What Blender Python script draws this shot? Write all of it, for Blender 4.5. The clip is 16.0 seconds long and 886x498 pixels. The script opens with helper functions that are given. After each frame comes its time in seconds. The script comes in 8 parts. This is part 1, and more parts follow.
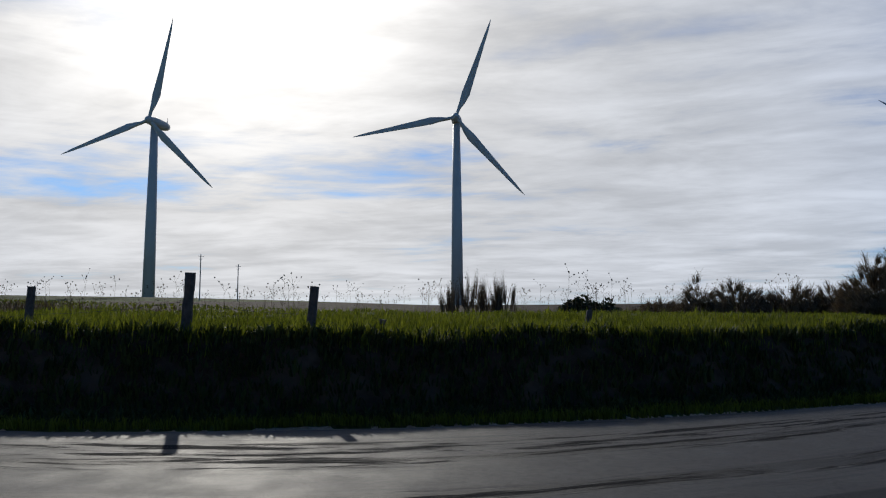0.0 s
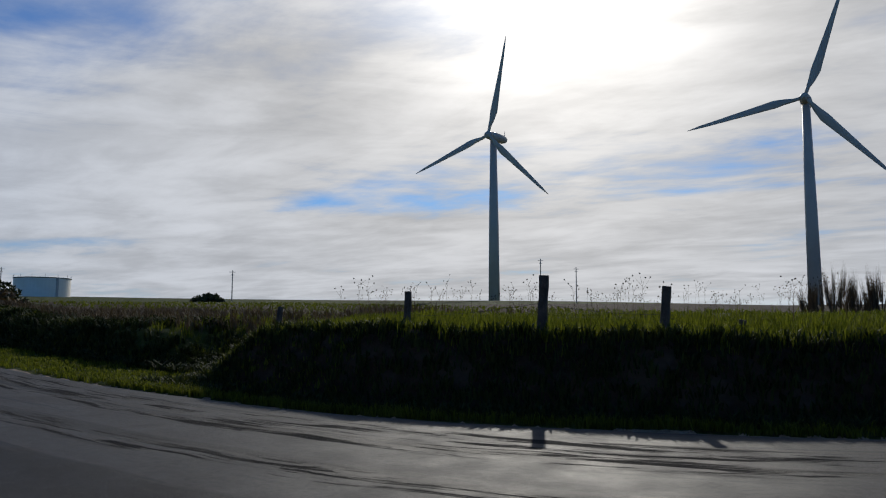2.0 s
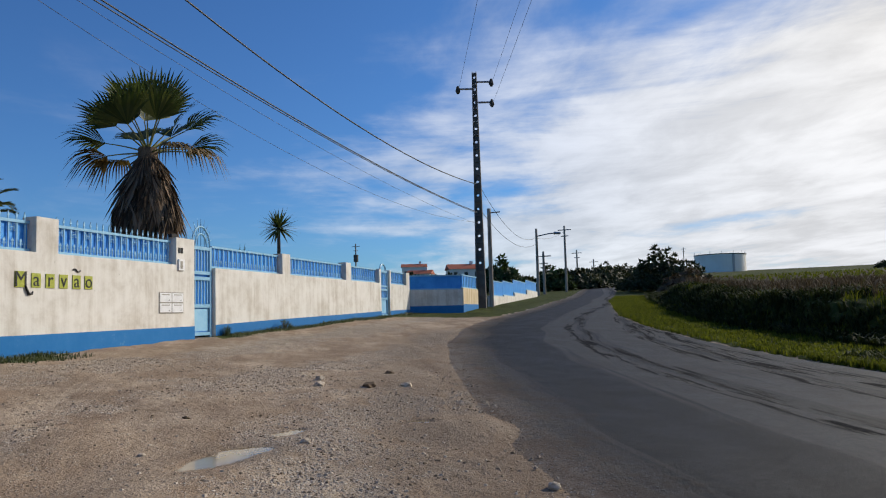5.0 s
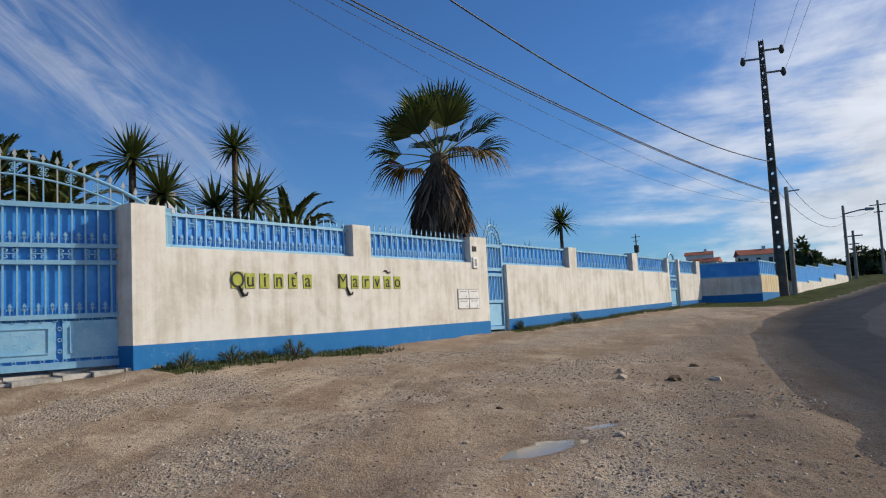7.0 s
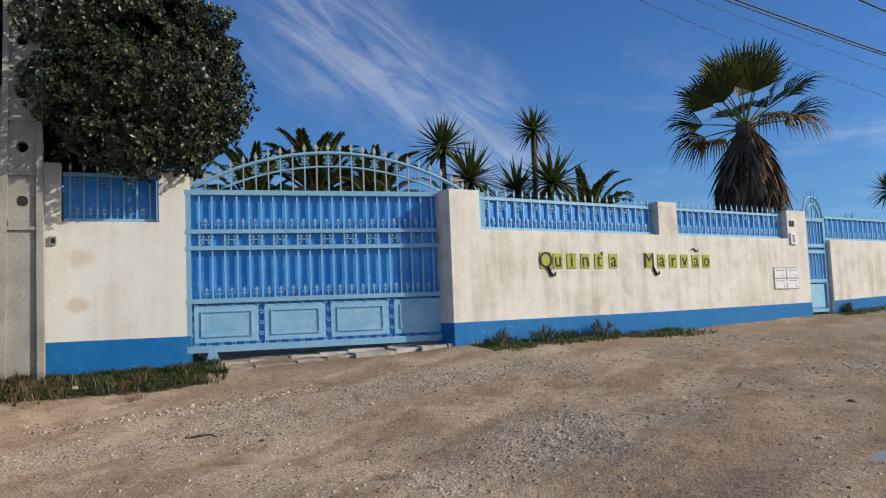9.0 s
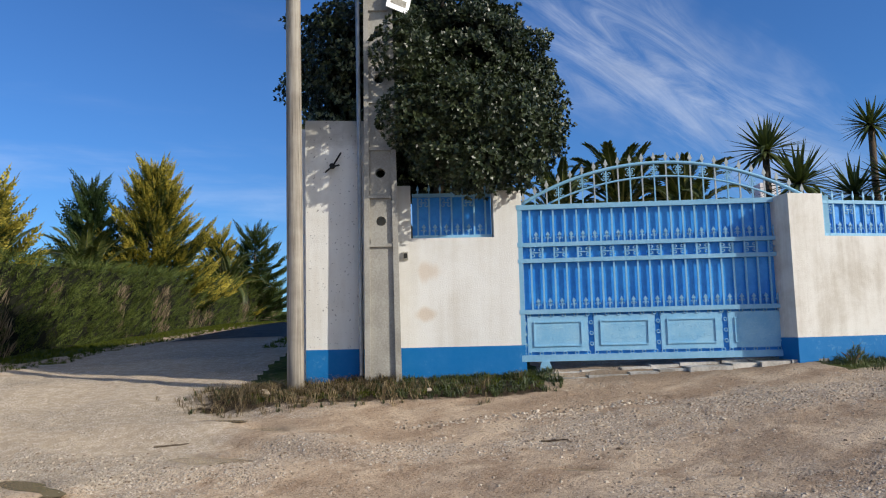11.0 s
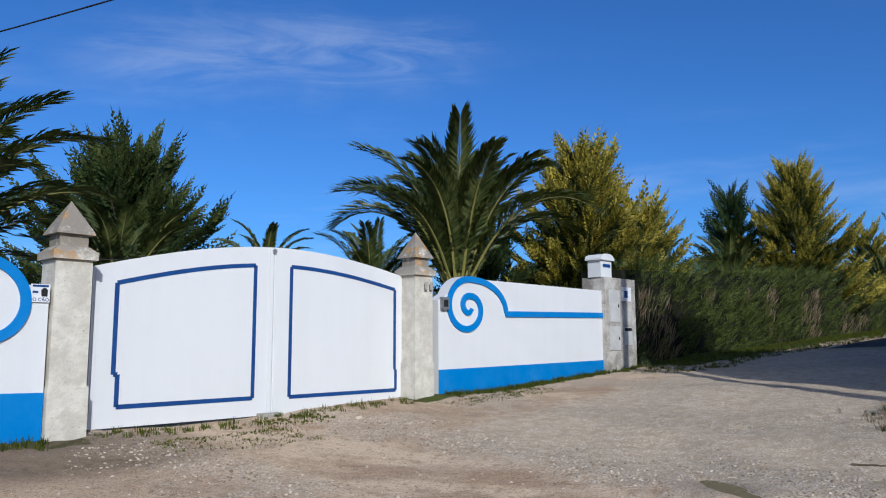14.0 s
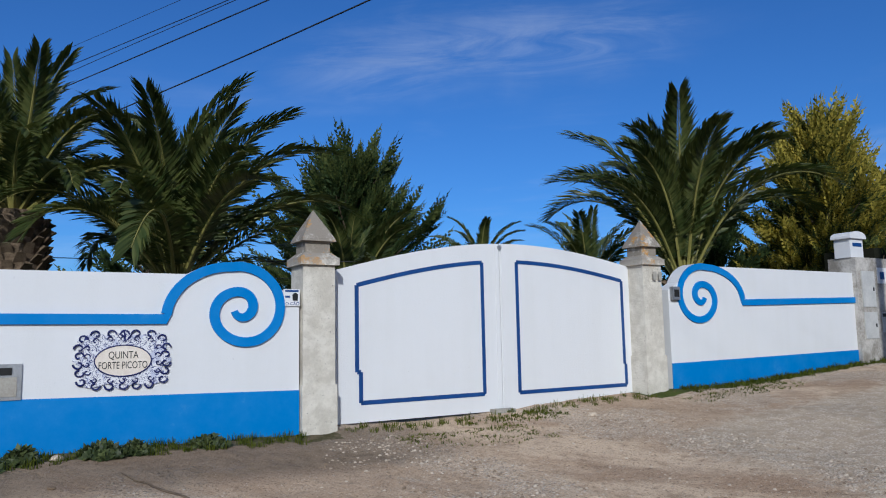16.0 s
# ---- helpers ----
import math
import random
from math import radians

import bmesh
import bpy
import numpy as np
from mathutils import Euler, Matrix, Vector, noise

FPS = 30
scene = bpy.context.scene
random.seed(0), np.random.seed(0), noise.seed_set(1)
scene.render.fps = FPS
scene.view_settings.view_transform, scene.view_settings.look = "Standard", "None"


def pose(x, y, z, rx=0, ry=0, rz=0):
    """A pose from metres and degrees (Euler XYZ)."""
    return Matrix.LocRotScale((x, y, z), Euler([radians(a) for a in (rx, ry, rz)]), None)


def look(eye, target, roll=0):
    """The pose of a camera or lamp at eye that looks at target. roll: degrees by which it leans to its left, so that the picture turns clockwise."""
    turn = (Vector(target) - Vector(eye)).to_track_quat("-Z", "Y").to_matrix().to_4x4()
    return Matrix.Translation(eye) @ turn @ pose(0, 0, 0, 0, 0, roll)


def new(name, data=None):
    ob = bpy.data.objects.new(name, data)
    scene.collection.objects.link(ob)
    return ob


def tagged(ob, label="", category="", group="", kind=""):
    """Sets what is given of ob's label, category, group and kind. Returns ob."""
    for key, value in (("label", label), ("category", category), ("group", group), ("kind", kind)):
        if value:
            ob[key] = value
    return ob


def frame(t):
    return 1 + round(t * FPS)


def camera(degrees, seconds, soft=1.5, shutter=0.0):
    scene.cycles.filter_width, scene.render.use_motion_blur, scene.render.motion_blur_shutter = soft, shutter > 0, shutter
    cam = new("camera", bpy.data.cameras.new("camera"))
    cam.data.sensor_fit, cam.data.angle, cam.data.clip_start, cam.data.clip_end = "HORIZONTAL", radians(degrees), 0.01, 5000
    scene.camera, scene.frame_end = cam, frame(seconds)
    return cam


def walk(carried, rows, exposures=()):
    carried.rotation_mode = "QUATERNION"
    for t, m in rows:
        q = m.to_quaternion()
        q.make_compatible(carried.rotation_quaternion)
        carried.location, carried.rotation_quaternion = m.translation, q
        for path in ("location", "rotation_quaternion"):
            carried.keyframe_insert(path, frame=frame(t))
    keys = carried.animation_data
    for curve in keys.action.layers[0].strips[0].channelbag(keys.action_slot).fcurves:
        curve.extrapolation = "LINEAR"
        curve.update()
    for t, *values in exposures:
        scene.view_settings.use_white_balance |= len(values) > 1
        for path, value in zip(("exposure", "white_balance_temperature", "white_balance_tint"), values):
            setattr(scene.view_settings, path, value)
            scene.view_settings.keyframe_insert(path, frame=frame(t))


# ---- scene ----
cam = camera(59.82, 16.0, 1.1)
PATH = [
    (0.0, pose(-0.040, -0.189, 1.413, 96.02, 0.18, 7.46)),
    (0.5, pose(-0.070, -0.204, 1.409, 96.36, 0.16, 11.98)),
    (1.0, pose(-0.101, -0.222, 1.422, 96.66, -0.16, 17.81)),
    (1.5, pose(-0.164, -0.242, 1.416, 96.66, -0.08, 24.32)),
    (2.0, pose(-0.229, -0.257, 1.397, 96.18, -0.08, 32.14)),
    (2.5, pose(-0.274, -0.310, 1.420, 95.58, 0.70, 41.32)),
    (3.0, pose(-0.343, -0.342, 1.419, 94.85, 1.00, 48.54)),
    (3.5, pose(-0.438, -0.336, 1.417, 94.39, 1.12, 55.83)),
    (4.0, pose(-0.548, -0.299, 1.422, 93.59, 1.29, 63.71)),
    (4.5, pose(-0.649, -0.260, 1.432, 93.89, 1.40, 71.86)),
    (5.0, pose(-0.717, -0.245, 1.425, 94.75, 1.63, 79.50)),
    (7.5, pose(-0.778, -0.507, 1.425, 94.91, 2.97, 104.61)),
    (8.0, pose(-0.786, -0.558, 1.458, 94.71, 2.83, 109.73)),
    (8.5, pose(-0.752, -0.657, 1.461, 94.13, 2.64, 115.73)),
    (9.0, pose(-0.716, -0.794, 1.454, 94.46, 2.28, 120.98)),
    (9.5, pose(-0.634, -0.919, 1.457, 95.00, 2.12, 126.33)),
    (12.0, pose(-0.050, -1.308, 1.386, 96.78, 0.46, 153.53)),
    (12.5, pose(0.021, -1.352, 1.379, 96.88, 0.01, 161.16)),
    (13.0, pose(0.032, -1.414, 1.383, 97.03, 0.15, 170.93)),
    (13.5, pose(0.010, -1.473, 1.392, 97.34, 0.21, 179.55)),
    (14.0, pose(0.035, -1.518, 1.448, 97.21, 0.16, 186.33)),
    (14.5, pose(0.082, -1.561, 1.486, 97.29, 0.18, 191.97)),
    (15.0, pose(0.152, -1.584, 1.507, 97.27, 0.46, 195.77)),
    (15.5, pose(0.221, -1.600, 1.515, 97.08, 0.83, 198.92)),
    (16.0, pose(0.285, -1.616, 1.521, 96.59, 1.13, 201.79)),
]
EXPOSURES = [(0.0, -0.36, 6350, 10), (1.0, -0.42, 6350, 10), (2.0, -0.6, 6350, 10), (3.0, -0.72, 6350, 10), (3.5, -0.65, 6350, 10), (4.0, -0.45, 6300, 10), (4.5, -0.15, 6300, 10), (5.0, 0.0, 6700, 10), (8.0, 0.0, 6800, 10), (9.5, 0.12, 6650, 10),
             (12.0, 0.3, 6200, 10), (13.2, 0.12, 5750, 10), (14.5, -0.17, 5650, 10), (15.0, -0.24, 5600, 10), (16.0, -0.3, 5600, 10)]
walk(cam, PATH, EXPOSURES)

# ---- light ----
SUN_YAW, SUN_EL = 23.5, 27.0
SUN_DIR = Vector((-math.sin(radians(SUN_YAW)) * math.cos(radians(SUN_EL)),
                  math.cos(radians(SUN_YAW)) * math.cos(radians(SUN_EL)), math.sin(radians(SUN_EL))))


class Nodes:
    """A small wrapper to write node trees in short."""

    def __init__(self, tree):
        self.tree = tree
        tree.nodes.clear()

    def add(self, kind, **props):
        node = self.tree.nodes.new(kind)
        for key, value in props.items():
            if key == "operation":
                node.operation = value
            elif key == "blend_type":
                node.blend_type = value
            elif key == "data_type":
                node.data_type = value
        return node

    def put(self, socket, value):
        if isinstance(value, bpy.types.NodeSocket):
            self.tree.links.new(value, socket)
        elif isinstance(value, (tuple, list)) and len(value) == 3 and socket.type == "RGBA":
            socket.default_value = (*value, 1)
        else:
            socket.default_value = value

    def math(self, op, a, b=0.0, c=0.0, clamp=False):
        n = self.add("ShaderNodeMath", operation=op)
        n.use_clamp = clamp
        for s, v in zip(n.inputs, (a, b, c)):
            self.put(s, v)
        return n.outputs[0]

    def vec(self, op, a, b=(0, 0, 0)):
        n = self.add("ShaderNodeVectorMath", operation=op)
        self.put(n.inputs[0], a)
        if op == "SCALE":
            self.put(n.inputs[3], b)
        else:
            self.put(n.inputs[1], b)
        return n.outputs[1] if op in ("DOT_PRODUCT", "LENGTH") else n.outputs[0]

    def mix(self, f, a, b, blend="MIX"):
        n = self.add("ShaderNodeMix", data_type="RGBA", blend_type=blend)
        self.put(n.inputs[0], f)
        self.put(n.inputs[6], a)
        self.put(n.inputs[7], b)
        return n.outputs[2]

    def noise(self, vector, scale, detail=4.0, rough=0.55, distort=0.0):
        n = self.add("ShaderNodeTexNoise")
        self.put(n.inputs["Vector"], vector)
        n.inputs["Scale"].default_value, n.inputs["Detail"].default_value = scale, detail
        n.inputs["Roughness"].default_value, n.inputs["Distortion"].default_value = rough, distort
        return n.outputs[0]

    def ramp(self, value, lo, hi, a=0.0, b=1.0):
        n = self.add("ShaderNodeMapRange")
        n.interpolation_type = "SMOOTHSTEP"
        for s, v in zip(n.inputs, (value, lo, hi, a, b)):
            self.put(s, v)
        return n.outputs[0]


world = bpy.data.worlds.new("sky")
scene.world = world
world.use_nodes = True
N = Nodes(world.node_tree)
sky = N.add("ShaderNodeTexSky")
sky.sky_type, sky.sun_disc = "NISHITA", False
sky.sun_elevation, sky.sun_rotation = radians(SUN_EL), radians(-SUN_YAW)
sky.air_density, sky.dust_density, sky.ozone_density = 1.0, 0.4, 2.5
way = N.vec("NORMALIZE", N.add("ShaderNodeTexCoord").outputs["Generated"])
sep = N.add("ShaderNodeSeparateXYZ")
N.put(sep.inputs[0], way)
up = N.math("MAXIMUM", sep.outputs[2], 0.0)
# a cloud sheet high above: the direction is carried onto a level plane
flat = N.vec("SCALE", way, N.math("DIVIDE", 1.0, N.math("ADD", up, 0.09)))
turn = N.add("ShaderNodeMapping")
N.put(turn.inputs[0], flat)
turn.inputs["Rotation"].default_value = (0, 0, radians(32))
turn.inputs["Scale"].default_value = (0.6, 1.0, 1.0)
big = N.noise(turn.outputs[0], 0.8, 3, 0.5, 0.15)
fine = N.noise(turn.outputs[0], 2.6, 8, 0.58, 0.25)
tosun = N.vec("DOT_PRODUCT", way, tuple(SUN_DIR))
az = N.vec("DOT_PRODUCT", way, (-math.sin(radians(SUN_YAW - 2)), math.cos(radians(SUN_YAW - 2)), 0))
cover = N.ramp(az, 0.05, 0.97, -0.08, 0.22)
# long level bars of cloud low over the horizon
bars = N.noise(N.vec("MULTIPLY", way, (2.6, 2.6, 21.0)), 1.0, 7, 0.62, 0.35)
low = N.ramp(sep.outputs[2], 0.40, 0.12)
mass = N.math("ADD", N.math("ADD", N.math("MULTIPLY", big, 0.62), N.math("MULTIPLY", fine, 0.33)), cover)
mass = N.math("ADD", mass, N.math("MULTIPLY", N.math("MULTIPLY", N.math("SUBTRACT", bars, 0.42), low), 0.75))
cloud = N.math("MULTIPLY", N.ramp(mass, 0.46, 0.70), N.ramp(az, 0.12, 0.85, 0.12, 1.0))
cloud = N.math("MULTIPLY", cloud, N.ramp(sep.outputs[2], -0.02, 0.05))


def cirrus(pole, middle, axis, wide, reach, strength):
    """A feathered streak of high ice cloud along a great circle."""
    off = N.vec("DOT_PRODUCT", way, pole)
    along_ = N.vec("DOT_PRODUCT", way, axis)
    co = N.add("ShaderNodeCombineXYZ")
    N.put(co.inputs[0], N.math("MULTIPLY", along_, 5.0))
    N.put(co.inputs[1], N.math("MULTIPLY", off, 26.0))
    thread = N.noise(co.outputs[0], 1.0, 8, 0.66, 0.9)
    drift = N.math("MULTIPLY", N.math("SUBTRACT", N.noise(way, 5.0, 4, 0.6), 0.5), wide * 1.6)
    body = N.ramp(N.math("ABSOLUTE", N.math("ADD", off, drift)), wide, 0.0)
    body = N.math("MULTIPLY", body, N.ramp(N.vec("DOT_PRODUCT", way, middle), reach, 1.0))
    return N.math("MULTIPLY", N.math("MULTIPLY", body, N.ramp(thread, 0.28, 0.75)), strength)


CIRRUS = (((-0.147, 0.646, 0.749), (-0.807, -0.516, 0.287), (0.572, -0.563, 0.597), 0.105, 0.950, 0.45),
          ((0.065, -0.356, -0.932), (0.295, -0.885, 0.359), (-0.953, -0.299, 0.047), 0.07, 0.955, 0.32))
for streak_ in CIRRUS:
    cloud = N.math("MAXIMUM", cloud, cirrus(*streak_))
glow = N.math("POWER", N.math("MAXIMUM", tosun, 0.0), 60.0)
glow2 = N.math("POWER", N.math("MAXIMUM", tosun, 0.0), 9.0)
bright = N.math("ADD", N.math("ADD", 10.6, N.math("MULTIPLY", glow, 18.0)), N.math("MULTIPLY", glow2, 2.2))
shade = N.math("MULTIPLY", N.ramp(fine, 0.3, 0.7, 0.86, 1.12), N.ramp(bars, 0.3, 0.65, 0.90, 1.08))
cloudcol = N.vec("SCALE", N.mix(glow2, (0.90, 0.95, 1.04), (1.05, 1.0, 0.93)), N.math("MULTIPLY", bright, shade))
skycol = N.mix(1.0, sky.outputs[0], (0.50, 0.93, 1.50), "MULTIPLY")
col = N.mix(cloud, skycol, cloudcol)
bg = N.add("ShaderNodeBackground")
N.put(bg.inputs[0], col)
bg.inputs[1].default_value = 0.075
out = N.add("ShaderNodeOutputWorld")
N.put(out.inputs[0], bg.outputs[0])

sun = new("sun", bpy.data.lights.new("sun", "SUN"))
sun.data.energy, sun.data.angle, sun.data.color = 3.5, radians(0.6), (1.0, 0.94, 0.83)
sun.matrix_world = look((0, 0, 50), Vector((0, 0, 50)) - SUN_DIR)

# ---- materials ----
def material(name):
    m = bpy.data.materials.new(name)
    m.use_nodes = True
    n = Nodes(m.node_tree)
    n.bsdf = n.add("ShaderNodeBsdfPrincipled")
    n.out = n.add("ShaderNodeOutputMaterial")
    n.put(n.out.inputs[0], n.bsdf.outputs[0])
    n.pos = n.add("ShaderNodeNewGeometry").outputs["Position"]
    n.local = n.add("ShaderNodeTexCoord").outputs["Object"]
    return m, n


def bump(n, height, strength=0.3, distance=0.01):
    b = n.add("ShaderNodeBump")
    b.inputs["Strength"].default_value, b.inputs["Distance"].default_value = strength, distance
    n.put(b.inputs["Height"], height)
    n.put(n.bsdf.inputs["Normal"], b.outputs[0])


def plain(name, a, b, scale=3.0, rough=0.6, metal=0.0, grain=0.25, relief=0.004, spec=0.4, fine=9.0):
    """Two tones mixed by a broad and a fine noise, with fine relief."""
    m, n = material(name)
    broad, small = n.noise(n.pos, scale, 5, 0.6), n.noise(n.pos, scale * fine, 4, 0.6)
    f = n.ramp(n.math("ADD", n.math("MULTIPLY", broad, 1 - grain), n.math("MULTIPLY", small, grain)), 0.35, 0.66)
    n.put(n.bsdf.inputs["Base Color"], n.mix(f, a, b))
    n.put(n.bsdf.inputs["Roughness"], n.ramp(small, 0.2, 0.8, rough - 0.07, min(1, rough + 0.07)))
    n.bsdf.inputs["Metallic"].default_value = metal
    n.bsdf.inputs["Specular IOR Level"].default_value = spec
    if relief:
        bump(n, n.math("ADD", small, broad), 0.5, relief)
    return m


def leaf(name, a, b, rough=0.5, trans=0.25, spec=0.4, scale=0.6):
    """Leaves: tone varies from leaf to leaf and over the plant; some light comes through."""
    m, n = material(name)
    isl = n.add("ShaderNodeNewGeometry").outputs["Random Per Island"]
    f = n.math("ADD", n.math("MULTIPLY", isl, 0.6), n.math("MULTIPLY", n.noise(n.pos, scale, 3), 0.5))
    colour = n.mix(n.ramp(f, 0.2, 0.85), a, b)
    n.put(n.bsdf.inputs["Base Color"], colour)
    n.bsdf.inputs["Roughness"].default_value, n.bsdf.inputs["Specular IOR Level"].default_value = rough, spec
    if trans:
        t = n.add("ShaderNodeBsdfTranslucent")
        n.put(t.inputs[0], n.mix(1.0, colour, (1.3, 1.25, 0.6), "MULTIPLY"))
        s = n.add("ShaderNodeMixShader")
        s.inputs[0].default_value = trans
        n.put(s.inputs[1], n.bsdf.outputs[0])
        n.put(s.inputs[2], t.outputs[0])
        n.put(n.out.inputs[0], s.outputs[0])
    return m


def plaster(name, tone, stain, amount, drip=0.5, rust=(), aged=None):
    """Painted render: patchy, with rain streaks running down."""
    m, n = material(name)
    mp = n.add("ShaderNodeMapping")
    n.put(mp.inputs[0], n.local)
    mp.inputs["Scale"].default_value = (5.0, 5.0, 0.45)
    streak = n.noise(mp.outputs[0], 1.0, 5, 0.65)
    patch = n.noise(n.local, 1.3, 8, 0.72, 0.3)
    grain = n.noise(n.pos, 70, 3)
    f = n.math("ADD", n.math("MULTIPLY", streak, drip), n.math("MULTIPLY", patch, 1 - drip))
    c = n.mix(n.math("MULTIPLY", n.ramp(f, 0.40, 0.68), amount), tone, stain)
    spots = n.ramp(n.noise(n.pos, 14, 2, 0.5), 0.74, 0.80)
    c = n.mix(n.math("MULTIPLY", spots, amount * 0.55), c, (stain[0] * 0.45, stain[1] * 0.45, stain[2] * 0.45))
    z = n.add("ShaderNodeSeparateXYZ")
    n.put(z.inputs[0], n.local)
    if aged:  # grey weathering that runs down from a pier's head
        x0, x1, zt, deep = aged
        top = n.math("ADD", n.ramp(z.outputs[2], zt - deep, zt), n.math("MULTIPLY", n.math("SUBTRACT", patch, 0.5), 1.6))
        inside = n.math("MULTIPLY", n.math("GREATER_THAN", z.outputs[0], x0), n.math("LESS_THAN", z.outputs[0], x1))
        c = n.mix(n.math("MULTIPLY", n.math("MULTIPLY", n.ramp(top, 0.25, 0.9), inside), 0.8), c, (0.34, 0.32, 0.28))
        flecks = n.math("MULTIPLY", n.ramp(n.noise(n.pos, 30, 2, 0.5), 0.66, 0.72), inside)
        c = n.mix(n.math("MULTIPLY", flecks, 0.6), c, (0.10, 0.09, 0.08))
    for x0, z0, rx, rz, k in rust:
        u = n.math("DIVIDE", n.math("SUBTRACT", z.outputs[0], x0), rx)
        v = n.math("DIVIDE", n.math("SUBTRACT", z.outputs[2], z0), rz)
        far = n.math("SQRT", n.math("ADD", n.math("MULTIPLY", u, u), n.math("MULTIPLY", v, v)))
        far = n.math("ADD", far, n.math("MULTIPLY", n.math("SUBTRACT", streak, 0.5), 2.4))
        c = n.mix(n.math("MULTIPLY", n.ramp(far, 1.1, 0.2), k), c, (0.50, 0.31, 0.14))
    n.put(n.bsdf.inputs["Base Color"], c)
    n.bsdf.inputs["Roughness"].default_value = 0.85
    n.bsdf.inputs["Specular IOR Level"].default_value = 0.25
    bump(n, n.math("ADD", grain, n.math("MULTIPLY", patch, 2.0)), 0.45, 0.006)
    return m


def bandpaint(name, tone, pale, scuff=0.8):
    """Blue base-course paint, scuffed and chalky in places, splashed with mud near the ground."""
    m, n = material(name)
    patch = n.noise(n.local, 2.3, 6, 0.7)
    small = n.noise(n.pos, 22, 4, 0.6)
    c = n.mix(n.ramp(patch, 0.35, 0.7), tone, (tone[0] * 1.5 + 0.01, tone[1] * 1.12, tone[2] * 1.05))
    c = n.mix(n.math("MULTIPLY", n.ramp(n.math("ADD", patch, n.math("MULTIPLY", small, 0.4)), 0.80, 0.98), scuff), c, pale)
    n.put(n.bsdf.inputs["Base Color"], c)
    n.bsdf.inputs["Roughness"].default_value = 0.62
    n.bsdf.inputs["Specular IOR Level"].default_value = 0.2
    bump(n, n.math("ADD", small, patch), 0.4, 0.005)
    return m


M_WALL = plaster("weathered_white_render", (0.74, 0.715, 0.66), (0.42, 0.365, 0.29), 0.8, 0.42)
M_WALL_CLEAN = plaster("white_render", (0.77, 0.755, 0.72), (0.60, 0.55, 0.47), 0.45)
M_CORNER = plaster("rust_stained_white_render", (0.77, 0.755, 0.71), (0.56, 0.51, 0.43), 0.55, 0.5,
                   ((-0.91, 1.67, 0.17, 0.09, 0.42), (-0.88, 2.22, 0.20, 0.14, 0.35)), (-2.5, -1.5, 4.25, 0.75))
M_OCHRE = plaster("ochre_stained_render", (0.66, 0.56, 0.38), (0.40, 0.25, 0.10), 0.9, 0.75)
M_WHITE = plaster("fresh_white_paint", (0.71, 0.715, 0.72), (0.64, 0.64, 0.62), 0.3)
M_BAND = bandpaint("blue_base_paint", (0.003, 0.145, 0.40), (0.16, 0.36, 0.50), 0.6)
M_SCROLL = bandpaint("bright_blue_trim_paint", (0.006, 0.185, 0.53), (0.16, 0.37, 0.58), 0.22)
M_BLUE = plain("bright_blue_sheet_metal", (0.020, 0.23, 0.68), (0.05, 0.34, 0.80), 2.0, 0.42, 0.0, 0.3, 0.002)
M_PALE = plain("pale_blue_gate_paint", (0.19, 0.42, 0.60), (0.26, 0.49, 0.67), 4.0, 0.45, 0.0, 0.4, 0.002)
M_PALE2 = plain("sky_blue_panel_paint", (0.20, 0.46, 0.68), (0.30, 0.55, 0.72), 5.0, 0.5, 0.0, 0.4, 0.003)
M_NAVY = plain("dark_blue_line_paint", (0.006, 0.048, 0.19), (0.010, 0.065, 0.24), 4.0, 0.5)
M_TIP = plain("bare_zinc_spear_tip", (0.36, 0.39, 0.38), (0.48, 0.50, 0.48), 8.0, 0.45, 0.3)
M_CONC = plain("grey_concrete", (0.30, 0.28, 0.24), (0.42, 0.40, 0.35), 3.0, 0.9, 0.0, 0.45, 0.006, 0.2, 14)
# concrete darkened to paint the tall pole's backlit side
M_CONC_DARK = plain("backlight_darkened_concrete", (0.10, 0.095, 0.085), (0.17, 0.16, 0.145), 3.0, 0.9, 0.0, 0.45, 0.006, 0.15, 14)
M_CONC2 = plain("stained_mortar", (0.25, 0.225, 0.19), (0.58, 0.55, 0.50), 3.2, 0.9, 0.0, 0.3, 0.006, 0.2)
M_METER = plain("pale_grey_meter_door_paint", (0.46, 0.46, 0.44), (0.60, 0.59, 0.56), 5.0, 0.6, 0.0, 0.4, 0.003)
M_DARK = plain("dark_opening", (0.01, 0.01, 0.01), (0.02, 0.02, 0.02), 3.0, 0.8)


def grained_wood(name, dark, pale):
    """Weathered round timber: fine cracks and grey streaks along the grain."""
    m, n = material(name)
    mp = n.add("ShaderNodeMapping")
    n.put(mp.inputs[0], n.local)
    mp.inputs["Scale"].default_value = (26.0, 26.0, 0.7)
    g = n.noise(mp.outputs[0], 1.0, 6, 0.65, 0.3)
    b = n.noise(n.local, 2.2, 4, 0.6)
    f = n.ramp(n.math("ADD", n.math("MULTIPLY", g, 0.65), n.math("MULTIPLY", b, 0.35)), 0.36, 0.62)
    col = n.mix(n.math("MULTIPLY", n.ramp(g, 0.40, 0.34), 0.8), n.mix(f, dark, pale), (0.08, 0.065, 0.05))
    n.put(n.bsdf.inputs["Base Color"], col)
    n.bsdf.inputs["Roughness"].default_value = 0.88
    n.bsdf.inputs["Specular IOR Level"].default_value = 0.2
    bump(n, g, 0.7, 0.006)
    return m


